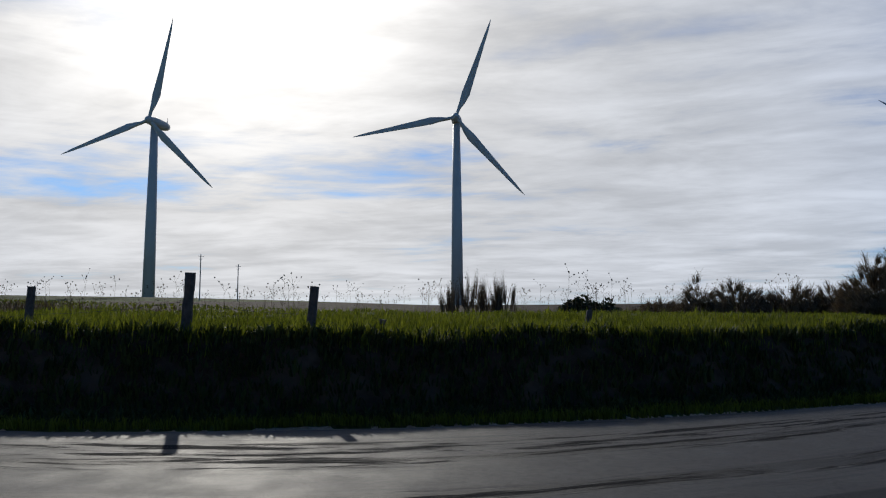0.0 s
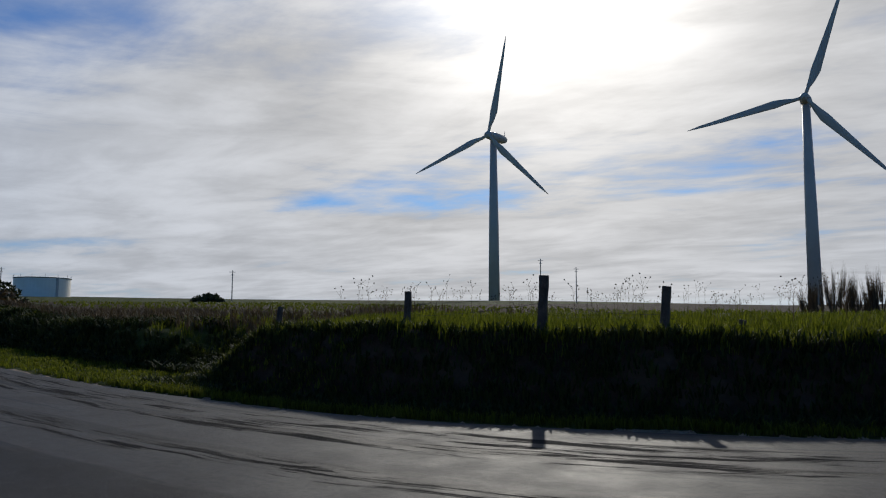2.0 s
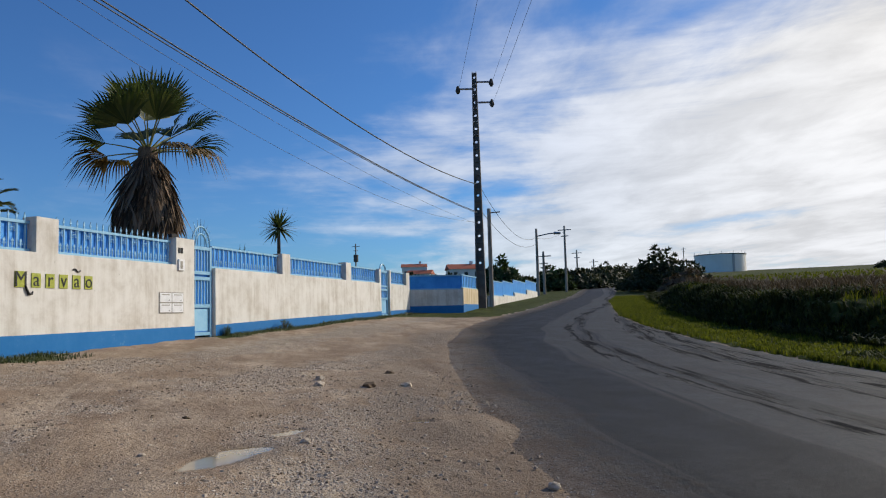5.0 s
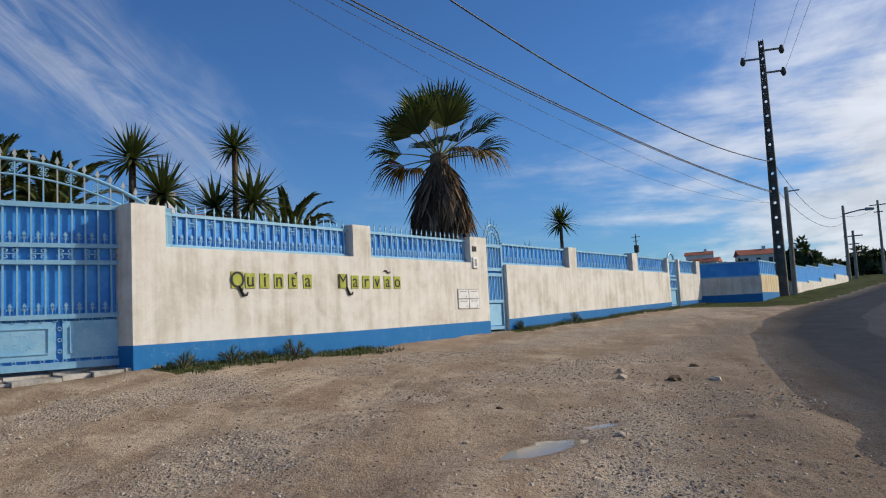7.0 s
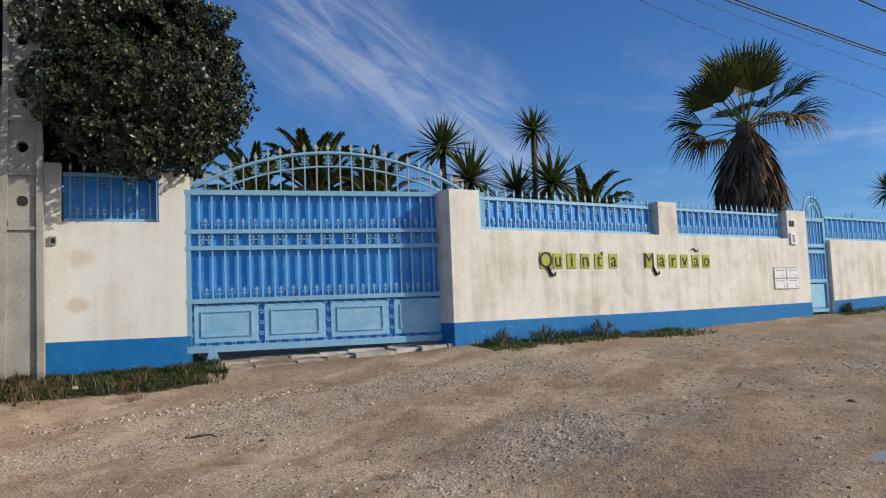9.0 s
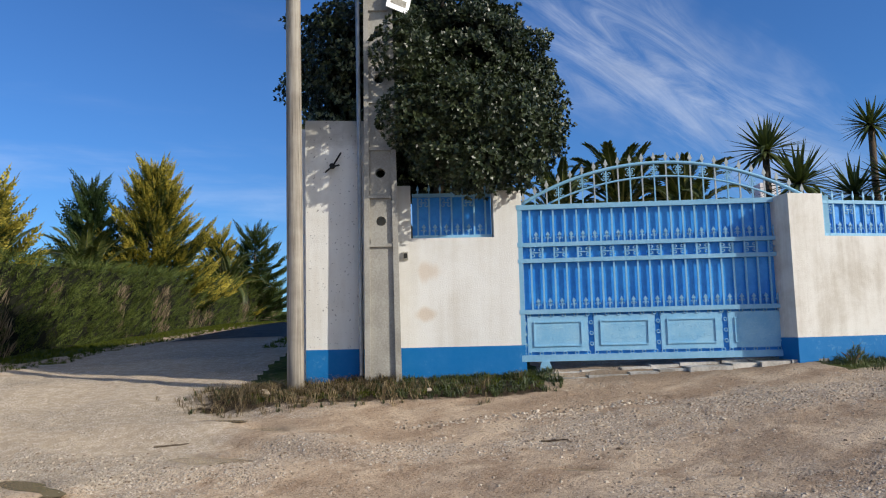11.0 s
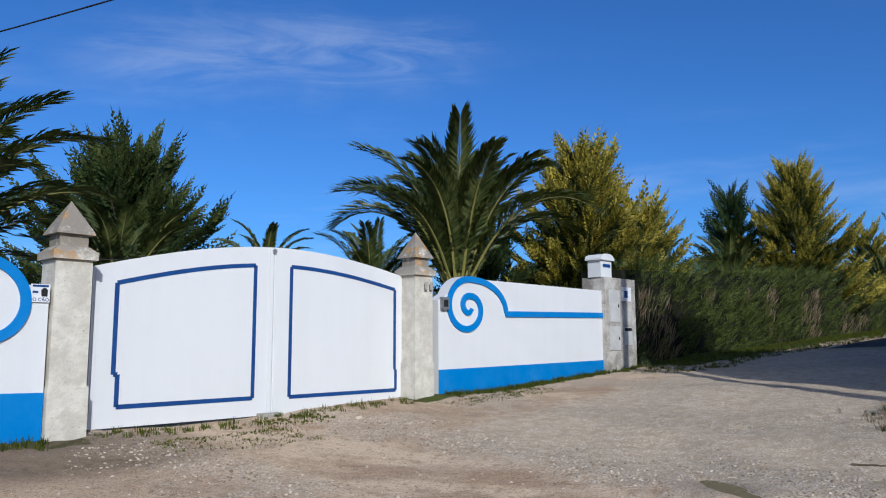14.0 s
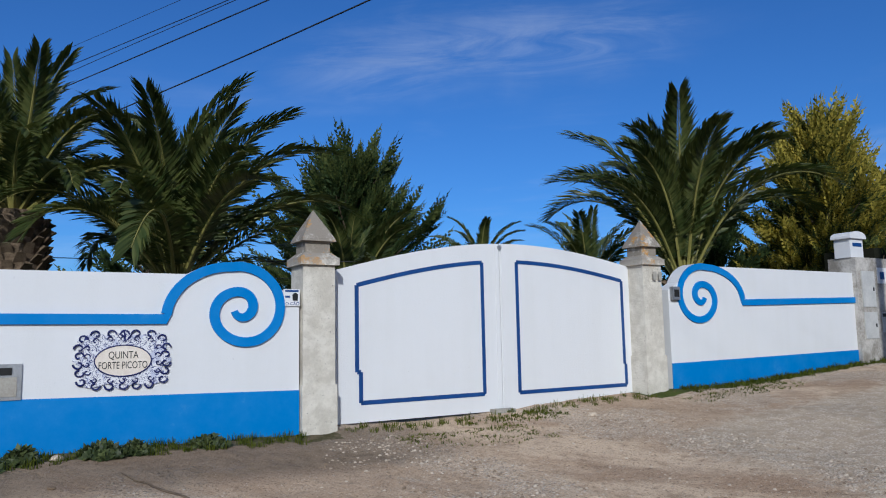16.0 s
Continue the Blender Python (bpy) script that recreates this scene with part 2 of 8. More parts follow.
M_POLEWOOD = grained_wood("weathered_grey_timber", (0.22, 0.19, 0.155), (0.42, 0.38, 0.32))
M_POSTWOOD = plain("dark_wet_timber", (0.05, 0.042, 0.035), (0.11, 0.095, 0.08), 9.0, 0.85, 0.0, 0.5, 0.006, 0.2)
M_STEEL = plain("galvanised_steel", (0.30, 0.31, 0.32), (0.42, 0.43, 0.44), 8.0, 0.45, 0.7)
M_CABLE = plain("black_cable", (0.015, 0.015, 0.016), (0.03, 0.03, 0.03), 3.0, 0.5, 0, 0.2, 0)
M_TURBINE = plain("light_grey_turbine_paint", (0.48, 0.42, 0.355), (0.56, 0.50, 0.43), 0.05, 0.45, 0, 0.3, 0)
M_TANK = plain("white_tank_steel", (0.84, 0.79, 0.70), (0.90, 0.86, 0.78), 0.3, 0.5)


def stone():
    m, n = material("lichened_limestone")
    a, b, c = n.noise(n.pos, 5, 6, 0.7), n.noise(n.pos, 38, 4, 0.6), n.noise(n.pos, 3.1, 4, 0.6)
    col = n.mix(n.ramp(a, 0.35, 0.65), (0.70, 0.66, 0.57), (0.54, 0.50, 0.42))
    col = n.mix(n.ramp(b, 0.62, 0.75), col, (0.25, 0.23, 0.20))
    z = n.add("ShaderNodeSeparateXYZ")
    n.put(z.inputs[0], n.local)
    high = n.ramp(z.outputs[2], 1.55, 1.9)
    col = n.mix(n.math("MULTIPLY", high, n.ramp(a, 0.30, 0.50)), col, (0.27, 0.235, 0.19))
    lich = n.math("MULTIPLY", n.math("MULTIPLY", high, n.ramp(n.math("ADD", c, n.math("MULTIPLY", n.math("SUBTRACT", b, 0.5), 0.3)), 0.555, 0.61)), 0.9)
    col = n.mix(lich, col, (0.50, 0.26, 0.06))
    n.put(n.bsdf.inputs["Base Color"], col)
    n.bsdf.inputs["Roughness"].default_value = 0.9
    bump(n, n.math("ADD", a, b), 0.8, 0.012)
    return m


M_STONE = stone()


def dirt_colour(n, strewn=None):
    """Gravelly dirt: brown fines, paler grit and stones. Gives the colour and the relief."""
    big, mid, small, grit = (n.noise(n.pos, k, 5, 0.62) for k in (0.35, 1.7, 9.0, 52.0))
    cells = []
    for scale in (26.0, 62.0):
        v = n.add("ShaderNodeTexVoronoi")
        n.put(v.inputs["Vector"], n.pos)
        v.inputs["Scale"].default_value = scale
        one = n.add("ShaderNodeSeparateColor")
        n.put(one.inputs[0], v.outputs["Color"])
        cells.append((n.ramp(v.outputs["Distance"], 0.24, 0.40, 1.0, 0.0), one))
    rut = n.add("ShaderNodeMapping")
    n.put(rut.inputs[0], n.pos)
    rut.inputs["Rotation"].default_value = (0, 0, radians(-26))
    rut.inputs["Scale"].default_value = (0.16, 1.5, 1.0)
    worn = n.noise(rut.outputs[0], 1.0, 6, 0.66, 0.7)
    rocky = n.ramp(n.math("ADD", n.math("MULTIPLY", n.math("ADD", mid, worn), 0.35), n.math("MULTIPLY", small, 0.3)), 0.44, 0.58)
    if strewn is not None:
        rocky = n.ramp(n.math("ADD", strewn, n.math("MULTIPLY", n.math("SUBTRACT", small, 0.5), 0.9)), 0.30, 0.80)
    dirt = n.mix(n.ramp(n.math("MULTIPLY", n.math("ADD", mid, worn), 0.5), 0.40, 0.58), (0.36, 0.25, 0.162), (0.59, 0.45, 0.31))
    dirt = n.mix(n.math("MULTIPLY", n.ramp(big, 0.46, 0.56), 0.6), dirt, (0.37, 0.265, 0.175))
    dirt = n.mix(n.math("MULTIPLY", n.ramp(small, 0.47, 0.33), 0.45), dirt, (0.20, 0.14, 0.09))
    dirt = n.mix(n.math("MULTIPLY", rocky, 0.45), dirt, (0.57, 0.455, 0.335))
    dirt = n.mix(n.math("MULTIPLY", n.ramp(grit, 0.53, 0.66), n.ramp(rocky, 0.0, 1.0, 0.3, 0.9)), dirt, (0.62, 0.53, 0.42))
    dirt = n.mix(n.math("MULTIPLY", n.ramp(grit, 0.46, 0.34), 0.75), dirt, (0.11, 0.078, 0.05))
    stones = None
    for (peb, one), lo, k in zip(cells, (0.62, 0.45), (0.9, 0.8)):
        shown = n.math("MULTIPLY", peb, n.math("GREATER_THAN", n.math("ADD", n.math("MULTIPLY", one.outputs[0], 0.6), n.math("MULTIPLY", rocky, 0.6)), lo))
        dirt = n.mix(n.math("MULTIPLY", shown, k), dirt, n.mix(one.outputs[1], (0.27, 0.205, 0.15), (0.76, 0.68, 0.57)))
        stones = shown if stones is None else n.math("MAXIMUM", stones, n.math("MULTIPLY", shown, 0.5))
    lift = n.math("ADD", n.math("ADD", small, n.math("MULTIPLY", grit, 0.5)), n.math("MULTIPLY", stones, 0.75))
    return dirt, lift, big, mid, small, grit


def ground_material():
    """Grass, gravelly dirt and dark tilled soil, blended by the sheet's own cover attribute."""
    m, n = material("ground_cover")
    at = n.add("ShaderNodeAttribute")
    at.attribute_name = "cover"
    s = n.add("ShaderNodeSeparateColor")
    n.put(s.inputs[0], at.outputs[0])
    at2 = n.add("ShaderNodeAttribute")
    at2.attribute_name = "gravel"
    at3 = n.add("ShaderNodeAttribute")
    at3.attribute_name = "stony"
    dirt, lift, big, mid, small, grit = dirt_colour(n, at3.outputs[2])
    jit = n.math("MULTIPLY", n.math("SUBTRACT", n.math("ADD", mid, small), 1.0), 0.5)
    pale = n.ramp(n.math("ADD", at2.outputs[2], n.math("MULTIPLY", jit, 1.3)), 0.25, 0.85)
    crushed = n.mix(n.ramp(grit, 0.36, 0.64), (0.33, 0.265, 0.19), (0.70, 0.615, 0.50))
    dirt = n.mix(n.math("MULTIPLY", pale, 0.75), dirt, n.mix(n.ramp(small, 0.38, 0.62), (0.42, 0.345, 0.25), crushed))
    grass = n.mix(n.ramp(mid, 0.3, 0.7), (0.040, 0.055, 0.014), (0.085, 0.105, 0.024))
    grass = n.mix(n.ramp(small, 0.5, 0.7), grass, (0.13, 0.11, 0.05))
    soil = n.mix(n.ramp(mid, 0.35, 0.65), (0.040, 0.029, 0.018), (0.085, 0.062, 0.040))
    col = n.mix(n.ramp(n.math("ADD", s.outputs[0], jit), 0.42, 0.58), dirt, grass)
    col = n.mix(n.ramp(n.math("ADD", s.outputs[1], jit), 0.42, 0.58), col, soil)
    # blue channel: wet ground, and the shade painted on the lane
    wet = n.math("MULTIPLY", n.ramp(n.math("ADD", s.outputs[2], n.math("MULTIPLY", jit, 0.9)), 0.3, 0.9), 0.8)
    col = n.mix(wet, col, n.mix(n.ramp(small, 0.4, 0.6), (0.075, 0.056, 0.038), (0.16, 0.12, 0.082)))
    n.put(n.bsdf.inputs["Base Color"], col)
    n.put(n.bsdf.inputs["Roughness"], n.math("SUBTRACT", 0.95, n.math("MULTIPLY", wet, 0.35)))
    n.bsdf.inputs["Specular IOR Level"].default_value = 0.06
    n.bsdf.inputs["Diffuse Roughness"].default_value = 0.3
    bump(n, lift, 1.0, 0.026)
    return m


M_GROUND = ground_material()


def asphalt_material():
    """Old asphalt with pale dusty wheel tracks that run along the road and dirt washed over its edge."""
    m, n = material("worn_asphalt")
    uv = n.add("ShaderNodeUVMap").outputs[0]
    mp = n.add("ShaderNodeMapping")
    n.put(mp.inputs[0], uv)
    mp.inputs["Scale"].default_value = (3.4, 0.13, 1.0)
    track = n.noise(mp.outputs[0], 1.0, 6, 0.66, 0.5)
    mp2 = n.add("ShaderNodeMapping")
    n.put(mp2.inputs[0], uv)
    mp2.inputs["Scale"].default_value = (1.1, 0.05, 1.0)
    lane = n.noise(mp2.outputs[0], 1.0, 3, 0.5)
    dirt, lift, big, mid, small, grit = dirt_colour(n)
    fine, sand = n.noise(n.pos, 16, 4, 0.65), n.noise(n.pos, 130, 2, 0.5)
    s = n.add("ShaderNodeSeparateXYZ")
    n.put(s.inputs[0], uv)
    across = n.math("ADD", s.outputs[0], n.math("MULTIPLY", n.math("SUBTRACT", lane, 0.5), 0.9))
    r = n.add("ShaderNodeValToRGB")
    n.put(r.inputs[0], n.math("DIVIDE", across, 7.0))
    r.color_ramp.interpolation = "EASE"
    stops = ((0.0, .5), (.55, .30), (.85, .62), (1.12, .10), (2.25, .06), (2.6, .72), (3.1, .70), (3.4, .26), (3.7, .66), (4.5, .74), (4.9, .30), (5.3, .68), (6.9, .55))
    e = r.color_ramp.elements
    while len(e) < len(stops):
        e.new(0.5)
    for k, (p, v) in enumerate(stops):
        e[k].position, e[k].color = p / 7.0, (v, v, v, 1)
    band = n.add("ShaderNodeSeparateColor")
    n.put(band.inputs[0], r.outputs[0])
    f = n.math("ADD", band.outputs[0], n.math("MULTIPLY", n.math("SUBTRACT", track, 0.5), 1.5))
    f = n.math("ADD", f, n.math("MULTIPLY", n.math("SUBTRACT", mid, 0.5), 0.5))
    mp3 = n.add("ShaderNodeMapping")
    n.put(mp3.inputs[0], uv)
    mp3.inputs["Scale"].default_value = (5.0, 0.42, 1.0)
    ragged = n.ramp(n.noise(mp3.outputs[0], 1.0, 9, 0.72, 0.5), 0.50, 0.58)
    # strips where the top coat has broken away and the coarse dark stone shows
    strip = n.math("MAXIMUM", n.ramp(n.math("ABSOLUTE", n.math("SUBTRACT", across, 5.15)), 0.85, 0.35),
                   n.math("MULTIPLY", n.ramp(n.math("ABSOLUTE", n.math("SUBTRACT", across, 3.3)), 0.45, 0.1), 0.8))
    broken = n.math("MULTIPLY", ragged, n.ramp(n.math("ADD", strip, n.math("MULTIPLY", n.math("SUBTRACT", track, 0.5), 1.2)), 0.15, 0.7))
    f = n.math("SUBTRACT", f, n.math("MULTIPLY", broken, 0.6))
    dust = n.math("MULTIPLY", n.ramp(f, 0.28, 0.62), n.ramp(fine, 0.3, 0.62, 0.6, 1.0))
    col = n.mix(dust, (0.014, 0.0135, 0.013), (0.096, 0.081, 0.064))
    col = n.mix(n.math("MULTIPLY", n.ramp(sand, 0.54, 0.66), 0.5), col, (0.19, 0.17, 0.145))
    worn = n.math("ADD", s.outputs[0], n.math("ADD", n.math("MULTIPLY", n.math("SUBTRACT", mid, 0.5), 1.3), n.math("MULTIPLY", n.math("SUBTRACT", small, 0.5), 1.1)))
    mud = n.ramp(worn, 1.35, 0.30)
    col = n.mix(mud, col, n.mix(n.ramp(s.outputs[0], 0.0, 1.3, 0.10, 0.80), dirt, (0.085, 0.065, 0.046)))
    n.put(n.bsdf.inputs["Base Color"], col)
    rough = n.math("ADD", n.ramp(mid, 0.3, 0.7, 0.56, 0.68), n.math("MULTIPLY", n.math("MAXIMUM", broken, mud), 0.25))
    n.put(n.bsdf.inputs["Roughness"], rough)
    n.put(n.bsdf.inputs["Specular IOR Level"], n.math("SUBTRACT", 0.11, n.math("MULTIPLY", n.math("MAXIMUM", broken, mud), 0.09)))
    n.bsdf.inputs["Diffuse Roughness"].default_value = 1.0
    lift = n.math("MULTIPLY", lift, n.math("MULTIPLY", mud, 1.4))
    lift = n.math("ADD", lift, n.math("SUBTRACT", n.math("MULTIPLY", fine, 0.3), n.math("MULTIPLY", broken, 0.5)))
    bump(n, n.math("ADD", lift, n.math("MULTIPLY", sand, 0.4)), 0.8, 0.014)
    return m


M_ROAD = asphalt_material()


def water_material():
    m, n = material("muddy_puddle_water")
    n.put(n.bsdf.inputs["Base Color"], n.mix(n.noise(n.pos, 2.5, 3), (0.25, 0.185, 0.105), (0.38, 0.30, 0.19)))
    n.bsdf.inputs["Roughness"].default_value = 0.07
    n.bsdf.inputs["Specular IOR Level"].default_value = 0.5
    bump(n, n.noise(n.pos, 14, 2), 0.03, 0.004)
    return m


M_WATER = water_material()
M_TERRACE = plain("red_roof_tile", (0.30, 0.075, 0.04), (0.40, 0.12, 0.06), 3.0, 0.8)
M_HOUSE = plain("white_house_wall", (0.70, 0.69, 0.66), (0.80, 0.79, 0.76), 0.6, 0.8)
M_GLASS = plain("dark_window_glass", (0.02, 0.025, 0.03), (0.03, 0.035, 0.04), 0.5, 0.08)
M_GREENTILE = plain("olive_glazed_letter_tile", (0.30, 0.34, 0.04), (0.44, 0.45, 0.08), 14.0, 0.3, 0, 0.3, 0.002)
M_INK = plain("black_glaze", (0.012, 0.012, 0.012), (0.03, 0.03, 0.028), 12.0, 0.35, 0, 0.3, 0)
M_CREAM = plain("cream_glazed_tile", (0.72, 0.64, 0.54), (0.80, 0.73, 0.64), 8.0, 0.25, 0, 0.3, 0.001)


def painted_tile():
    """White glaze with fine cobalt brushwork in curling lines."""
    m, n = material("cobalt_painted_tile")
    a = n.noise(n.local, 24, 1, 0.5, 1.4)
    line = n.ramp(n.math("ABSOLUTE", n.math("SUBTRACT", a, 0.5)), 0.015, 0.05, 1.0, 0.0)
    b = n.noise(n.local, 13, 2, 0.5, 0.8)
    wash = n.math("MULTIPLY", n.ramp(b, 0.50, 0.62), 0.55)
    col = n.mix(wash, (0.74, 0.75, 0.78), (0.36, 0.40, 0.60))
    n.put(n.bsdf.inputs["Base Color"], n.mix(line, col, (0.030, 0.040, 0.16)))
    n.bsdf.inputs["Roughness"].default_value = 0.3
    return m


M_COBALT = painted_tile()
M_TILEBLUE = plain("deep_cobalt_glaze", (0.012, 0.016, 0.085), (0.025, 0.032, 0.14), 12.0, 0.3, 0, 0.3, 0)
M_TILEWHITE = plain("white_glazed_tile", (0.72, 0.72, 0.72), (0.82, 0.82, 0.82), 9.0, 0.3, 0, 0.3, 0)

# ---- mesh helpers ----
def box(bm, x0, x1, y0, y1, z0, z1):
    v = [bm.verts.new(p) for p in ((x0, y0, z0), (x1, y0, z0), (x1, y1, z0), (x0, y1, z0), (x0, y0, z1), (x1, y0, z1), (x1, y1, z1), (x0, y1, z1))]
    for f in ((3, 2, 1, 0), (4, 5, 6, 7), (0, 1, 5, 4), (1, 2, 6, 5), (2, 3, 7, 6), (3, 0, 4, 7)):
        bm.faces.new([v[i] for i in f])
    return v


def prism(bm, outline, y0, y1):
    """A plate: an outline of (x, z), thick from y0 to y1."""
    a = [bm.verts.new((x, y0, z)) for x, z in outline]
    b = [bm.verts.new((x, y1, z)) for x, z in outline]
    bm.faces.new(a)
    bm.faces.new(b[::-1])
    for i in range(len(a)):
        j = (i + 1) % len(a)
        bm.faces.new((a[j], a[i], b[i], b[j]))


def tube(bm, points, radius, sides=8, closed=False):
    """A round bar along points; radius is a number or one for each point."""
    pts = [Vector(p) for p in points]
    rad = radius if isinstance(radius, (list, tuple)) else [radius] * len(pts)
    rings = []
    for i, p in enumerate(pts):
        a, b = pts[max(i - 1, 0)], pts[min(i + 1, len(pts) - 1)]
        d = (b - a).normalized()
        side = d.cross(Vector((0, 0, 1)))
        if side.length < 0.05:
            side = d.cross(Vector((0, 1, 0)))
        side.normalize()
        over = side.cross(d)
        rings.append([bm.verts.new(p + rad[i] * (math.cos(k * math.tau / sides) * side + math.sin(k * math.tau / sides) * over)) for k in range(sides)])
    for r, s in zip(rings, rings[1:]):
        for k in range(sides):
            bm.faces.new((r[k], r[(k + 1) % sides], s[(k + 1) % sides], s[k]))
    bm.faces.new(rings[0][::-1])
    bm.faces.new(rings[-1])


def ribbon(bm, points, half, y0, y1):
    """A flat raised band along points of (x, z), half wide to each side."""
    n = len(points)
    left, right = [], []
    for i, (x, z) in enumerate(points):
        a, b = points[max(i - 1, 0)], points[min(i + 1, n - 1)]
        dx, dz = b[0] - a[0], b[1] - a[1]
        k = math.hypot(dx, dz) or 1
        h = half(i / (n - 1)) if callable(half) else half
        left.append((x - dz / k * h, z + dx / k * h))
        right.append((x + dz / k * h, z - dx / k * h))
    quad = [[[bm.verts.new((p[0], y, p[1])) for p in side] for y in (y0, y1)] for side in (left, right)]
    (lf, lb), (rf, rb) = quad
    for i in range(n - 1):
        for a, b in ((lf, rf), (rb, lb), (lb, lf), (rf, rb)):
            bm.faces.new((a[i], a[i + 1], b[i + 1], b[i]))
    bm.faces.new((lf[0], rf[0], rb[0], lb[0]))
    bm.faces.new((lf[-1], lb[-1], rb[-1], rf[-1]))


def mesh_of(bm, name, mat, smooth=False, bevel=0.0):
    if bevel:
        bmesh.ops.bevel(bm, geom=[e for e in bm.edges if len(e.link_faces) == 2 and e.calc_face_angle(0) > 0.6], offset=bevel, segments=2, affect="EDGES", clamp_overlap=True)
    bmesh.ops.recalc_face_normals(bm, faces=bm.faces)
    me = bpy.data.meshes.new(name)
    bm.to_mesh(me)
    bm.free()
    if mat:
        me.materials.append(mat)
    if smooth:
        me.polygons.foreach_set("use_smooth", [True] * len(me.polygons))
    return me


def part(name, bm, mat, parent=None, label="", smooth=False, bevel=0.0, m=None):
    """Links a bmesh as one mesh object, under a thing or a part if one is given."""
    ob = new(name, mesh_of(bm, name, mat, smooth, bevel))
    if parent:
        ob.parent = parent
    if m:
        ob.matrix_basis = m
    return tagged(ob, label) if label else ob


def shared(name, me, parent, m):
    ob = new(name, me)
    ob.parent, ob.matrix_basis = parent, m
    return ob


def thing(name, m, label, category, group="", kind=""):
    ob = new(name)
    ob.empty_display_size = 0.2
    ob.matrix_basis = m
    return tagged(ob, label, category, group, kind)


def raw_mesh(name, verts, faces, mat):
    me = bpy.data.meshes.new(name)
    me.from_pydata(verts, [], faces)
    if mat:
        me.materials.append(mat)
    return me


def B():
    return bmesh.new()


def place(x, y, yaw):
    """A level frame at (x, y, 0): its x axis runs at that heading, its y axis lies to the left of it."""
    return pose(x, y, 0, 0, 0, yaw + 90)


FRAME_Q, FRAME_G, FRAME_W = place(-9.611, -5.969, 64.66), place(-7.013, -8.579, 54.35), place(5.031, -7.670, 142.87)

# ---- land ----
SPOTS = np.array([
    (-.2, -.6, -.08), (-2, 3.5, .1), (-3.7, 8.5, .28), (3, 8, .2), (9, 12, .3), (-8, 6, .3), (-14, 7, .5), (-22, 9.5, .9), (-34, 13, 1.55),
    (-9.7, -5.9, .98), (-12.9, -4.4, .96), (-17.1, -2.4, 1.04), (-24.5, 1.1, 1.28), (-30.2, 3.8, 1.42),
    (-7.3, -8.4, .9), (-5.4, -9.7, .86), (6.1, -6.3, .6), (4.4, -8.5, .57), (1.7, -12, .72), (-1.2, -15.9, .95), (-5.5, -22, 1.4),
    (-3.4, -6.8, .3), (-6.2, -6.8, .52), (-6.3, -2.1, .5), (-6, .4, .32), (-.3, -9.7, .42), (14, -2, .4)])
PUDDLES = ((-6.60, -.74, .66, .18, 153), (-7.35, -.33, .22, .11, 150), (-7.80, .78, .16, .10, 70), (-7.55, -2.38, .12, .06, 30),
           (-1.72, -7.15, .44, .24, 165), (-1.52, -8.05, .52, .14, 100), (-3.50, -9.15, .30, .11, 125), (-3.75, -8.45, .42, .13, 97), (-2.85, -7.90, .46, .18, 120),
           (-4.87, -5.32, .24, .07, 121), (-4.95, -3.85, .16, .05, 121))


def grain_noise(x, y, seed=0):
    """Smooth value noise over the plane, 0 to 1, for whole arrays."""
    ix, iy = np.floor(x), np.floor(y)
    fx, fy = x - ix, y - iy
    fx, fy = fx * fx * (3 - 2 * fx), fy * fy * (3 - 2 * fy)

    def h(a, b):
        v = np.sin(a * 127.1 + b * 311.7 + seed * 74.7) * 43758.5453
        return v - np.floor(v)
    top = h(ix, iy) * (1 - fx) + h(ix + 1, iy) * fx
    return top * (1 - fy) + (h(ix, iy + 1) * (1 - fx) + h(ix + 1, iy + 1) * fx) * fy


def layers(x, y, scale, n, seed=0, keep=0.55):
    """Several octaves of grain_noise, about -1 to 1."""
    total, amp, out_ = 0.0, 1.0, 0.0
    for k in range(n):
        out_ = out_ + amp * (2 * grain_noise(x * scale + 17.3 * k, y * scale - 9.1 * k, seed + k) - 1)
        total += amp
        scale, amp = scale * 2.07, amp * keep
    return out_ / total


def stony(x, y):
    """Where loose stones lie, 0 to 1: rows between the smooth wheel ruts that run along the long wall."""
    inv = FRAME_Q.inverted()
    v = x * inv[1][0] + y * inv[1][1] + inv[1][3]
    u = x * inv[0][0] + y * inv[0][1] + inv[0][3]
    v = v + 0.030 * (u - 3) + 0.55 * layers(x, y, 0.28, 3, 5)
    rows = 0.5 + 0.5 * np.cos((v + 1.75) * math.tau / 2.45)
    return np.clip(0.55 * rows + 0.55 * layers(x, y, 0.7, 4, 9) + 0.45 * layers(x, y, 3.0, 3, 21) + 0.16, 0, 1)


def plate(c):
    n, d = len(c), np.hypot(c[:, None, 0] - c[None, :, 0], c[:, None, 1] - c[None, :, 1])
    a = np.zeros((n + 3, n + 3))
    a[:n, :n] = np.where(d > 0, d * d * np.log(d + 1e-9), 0) + np.eye(n) * 2.0
    a[:n, n], a[:n, n + 1:], a[n:, :n] = 1, c[:, :2], 0
    a[n:, :n] = a[:n, n:].T
    return np.linalg.solve(a, np.r_[c[:, 2], 0, 0, 0])


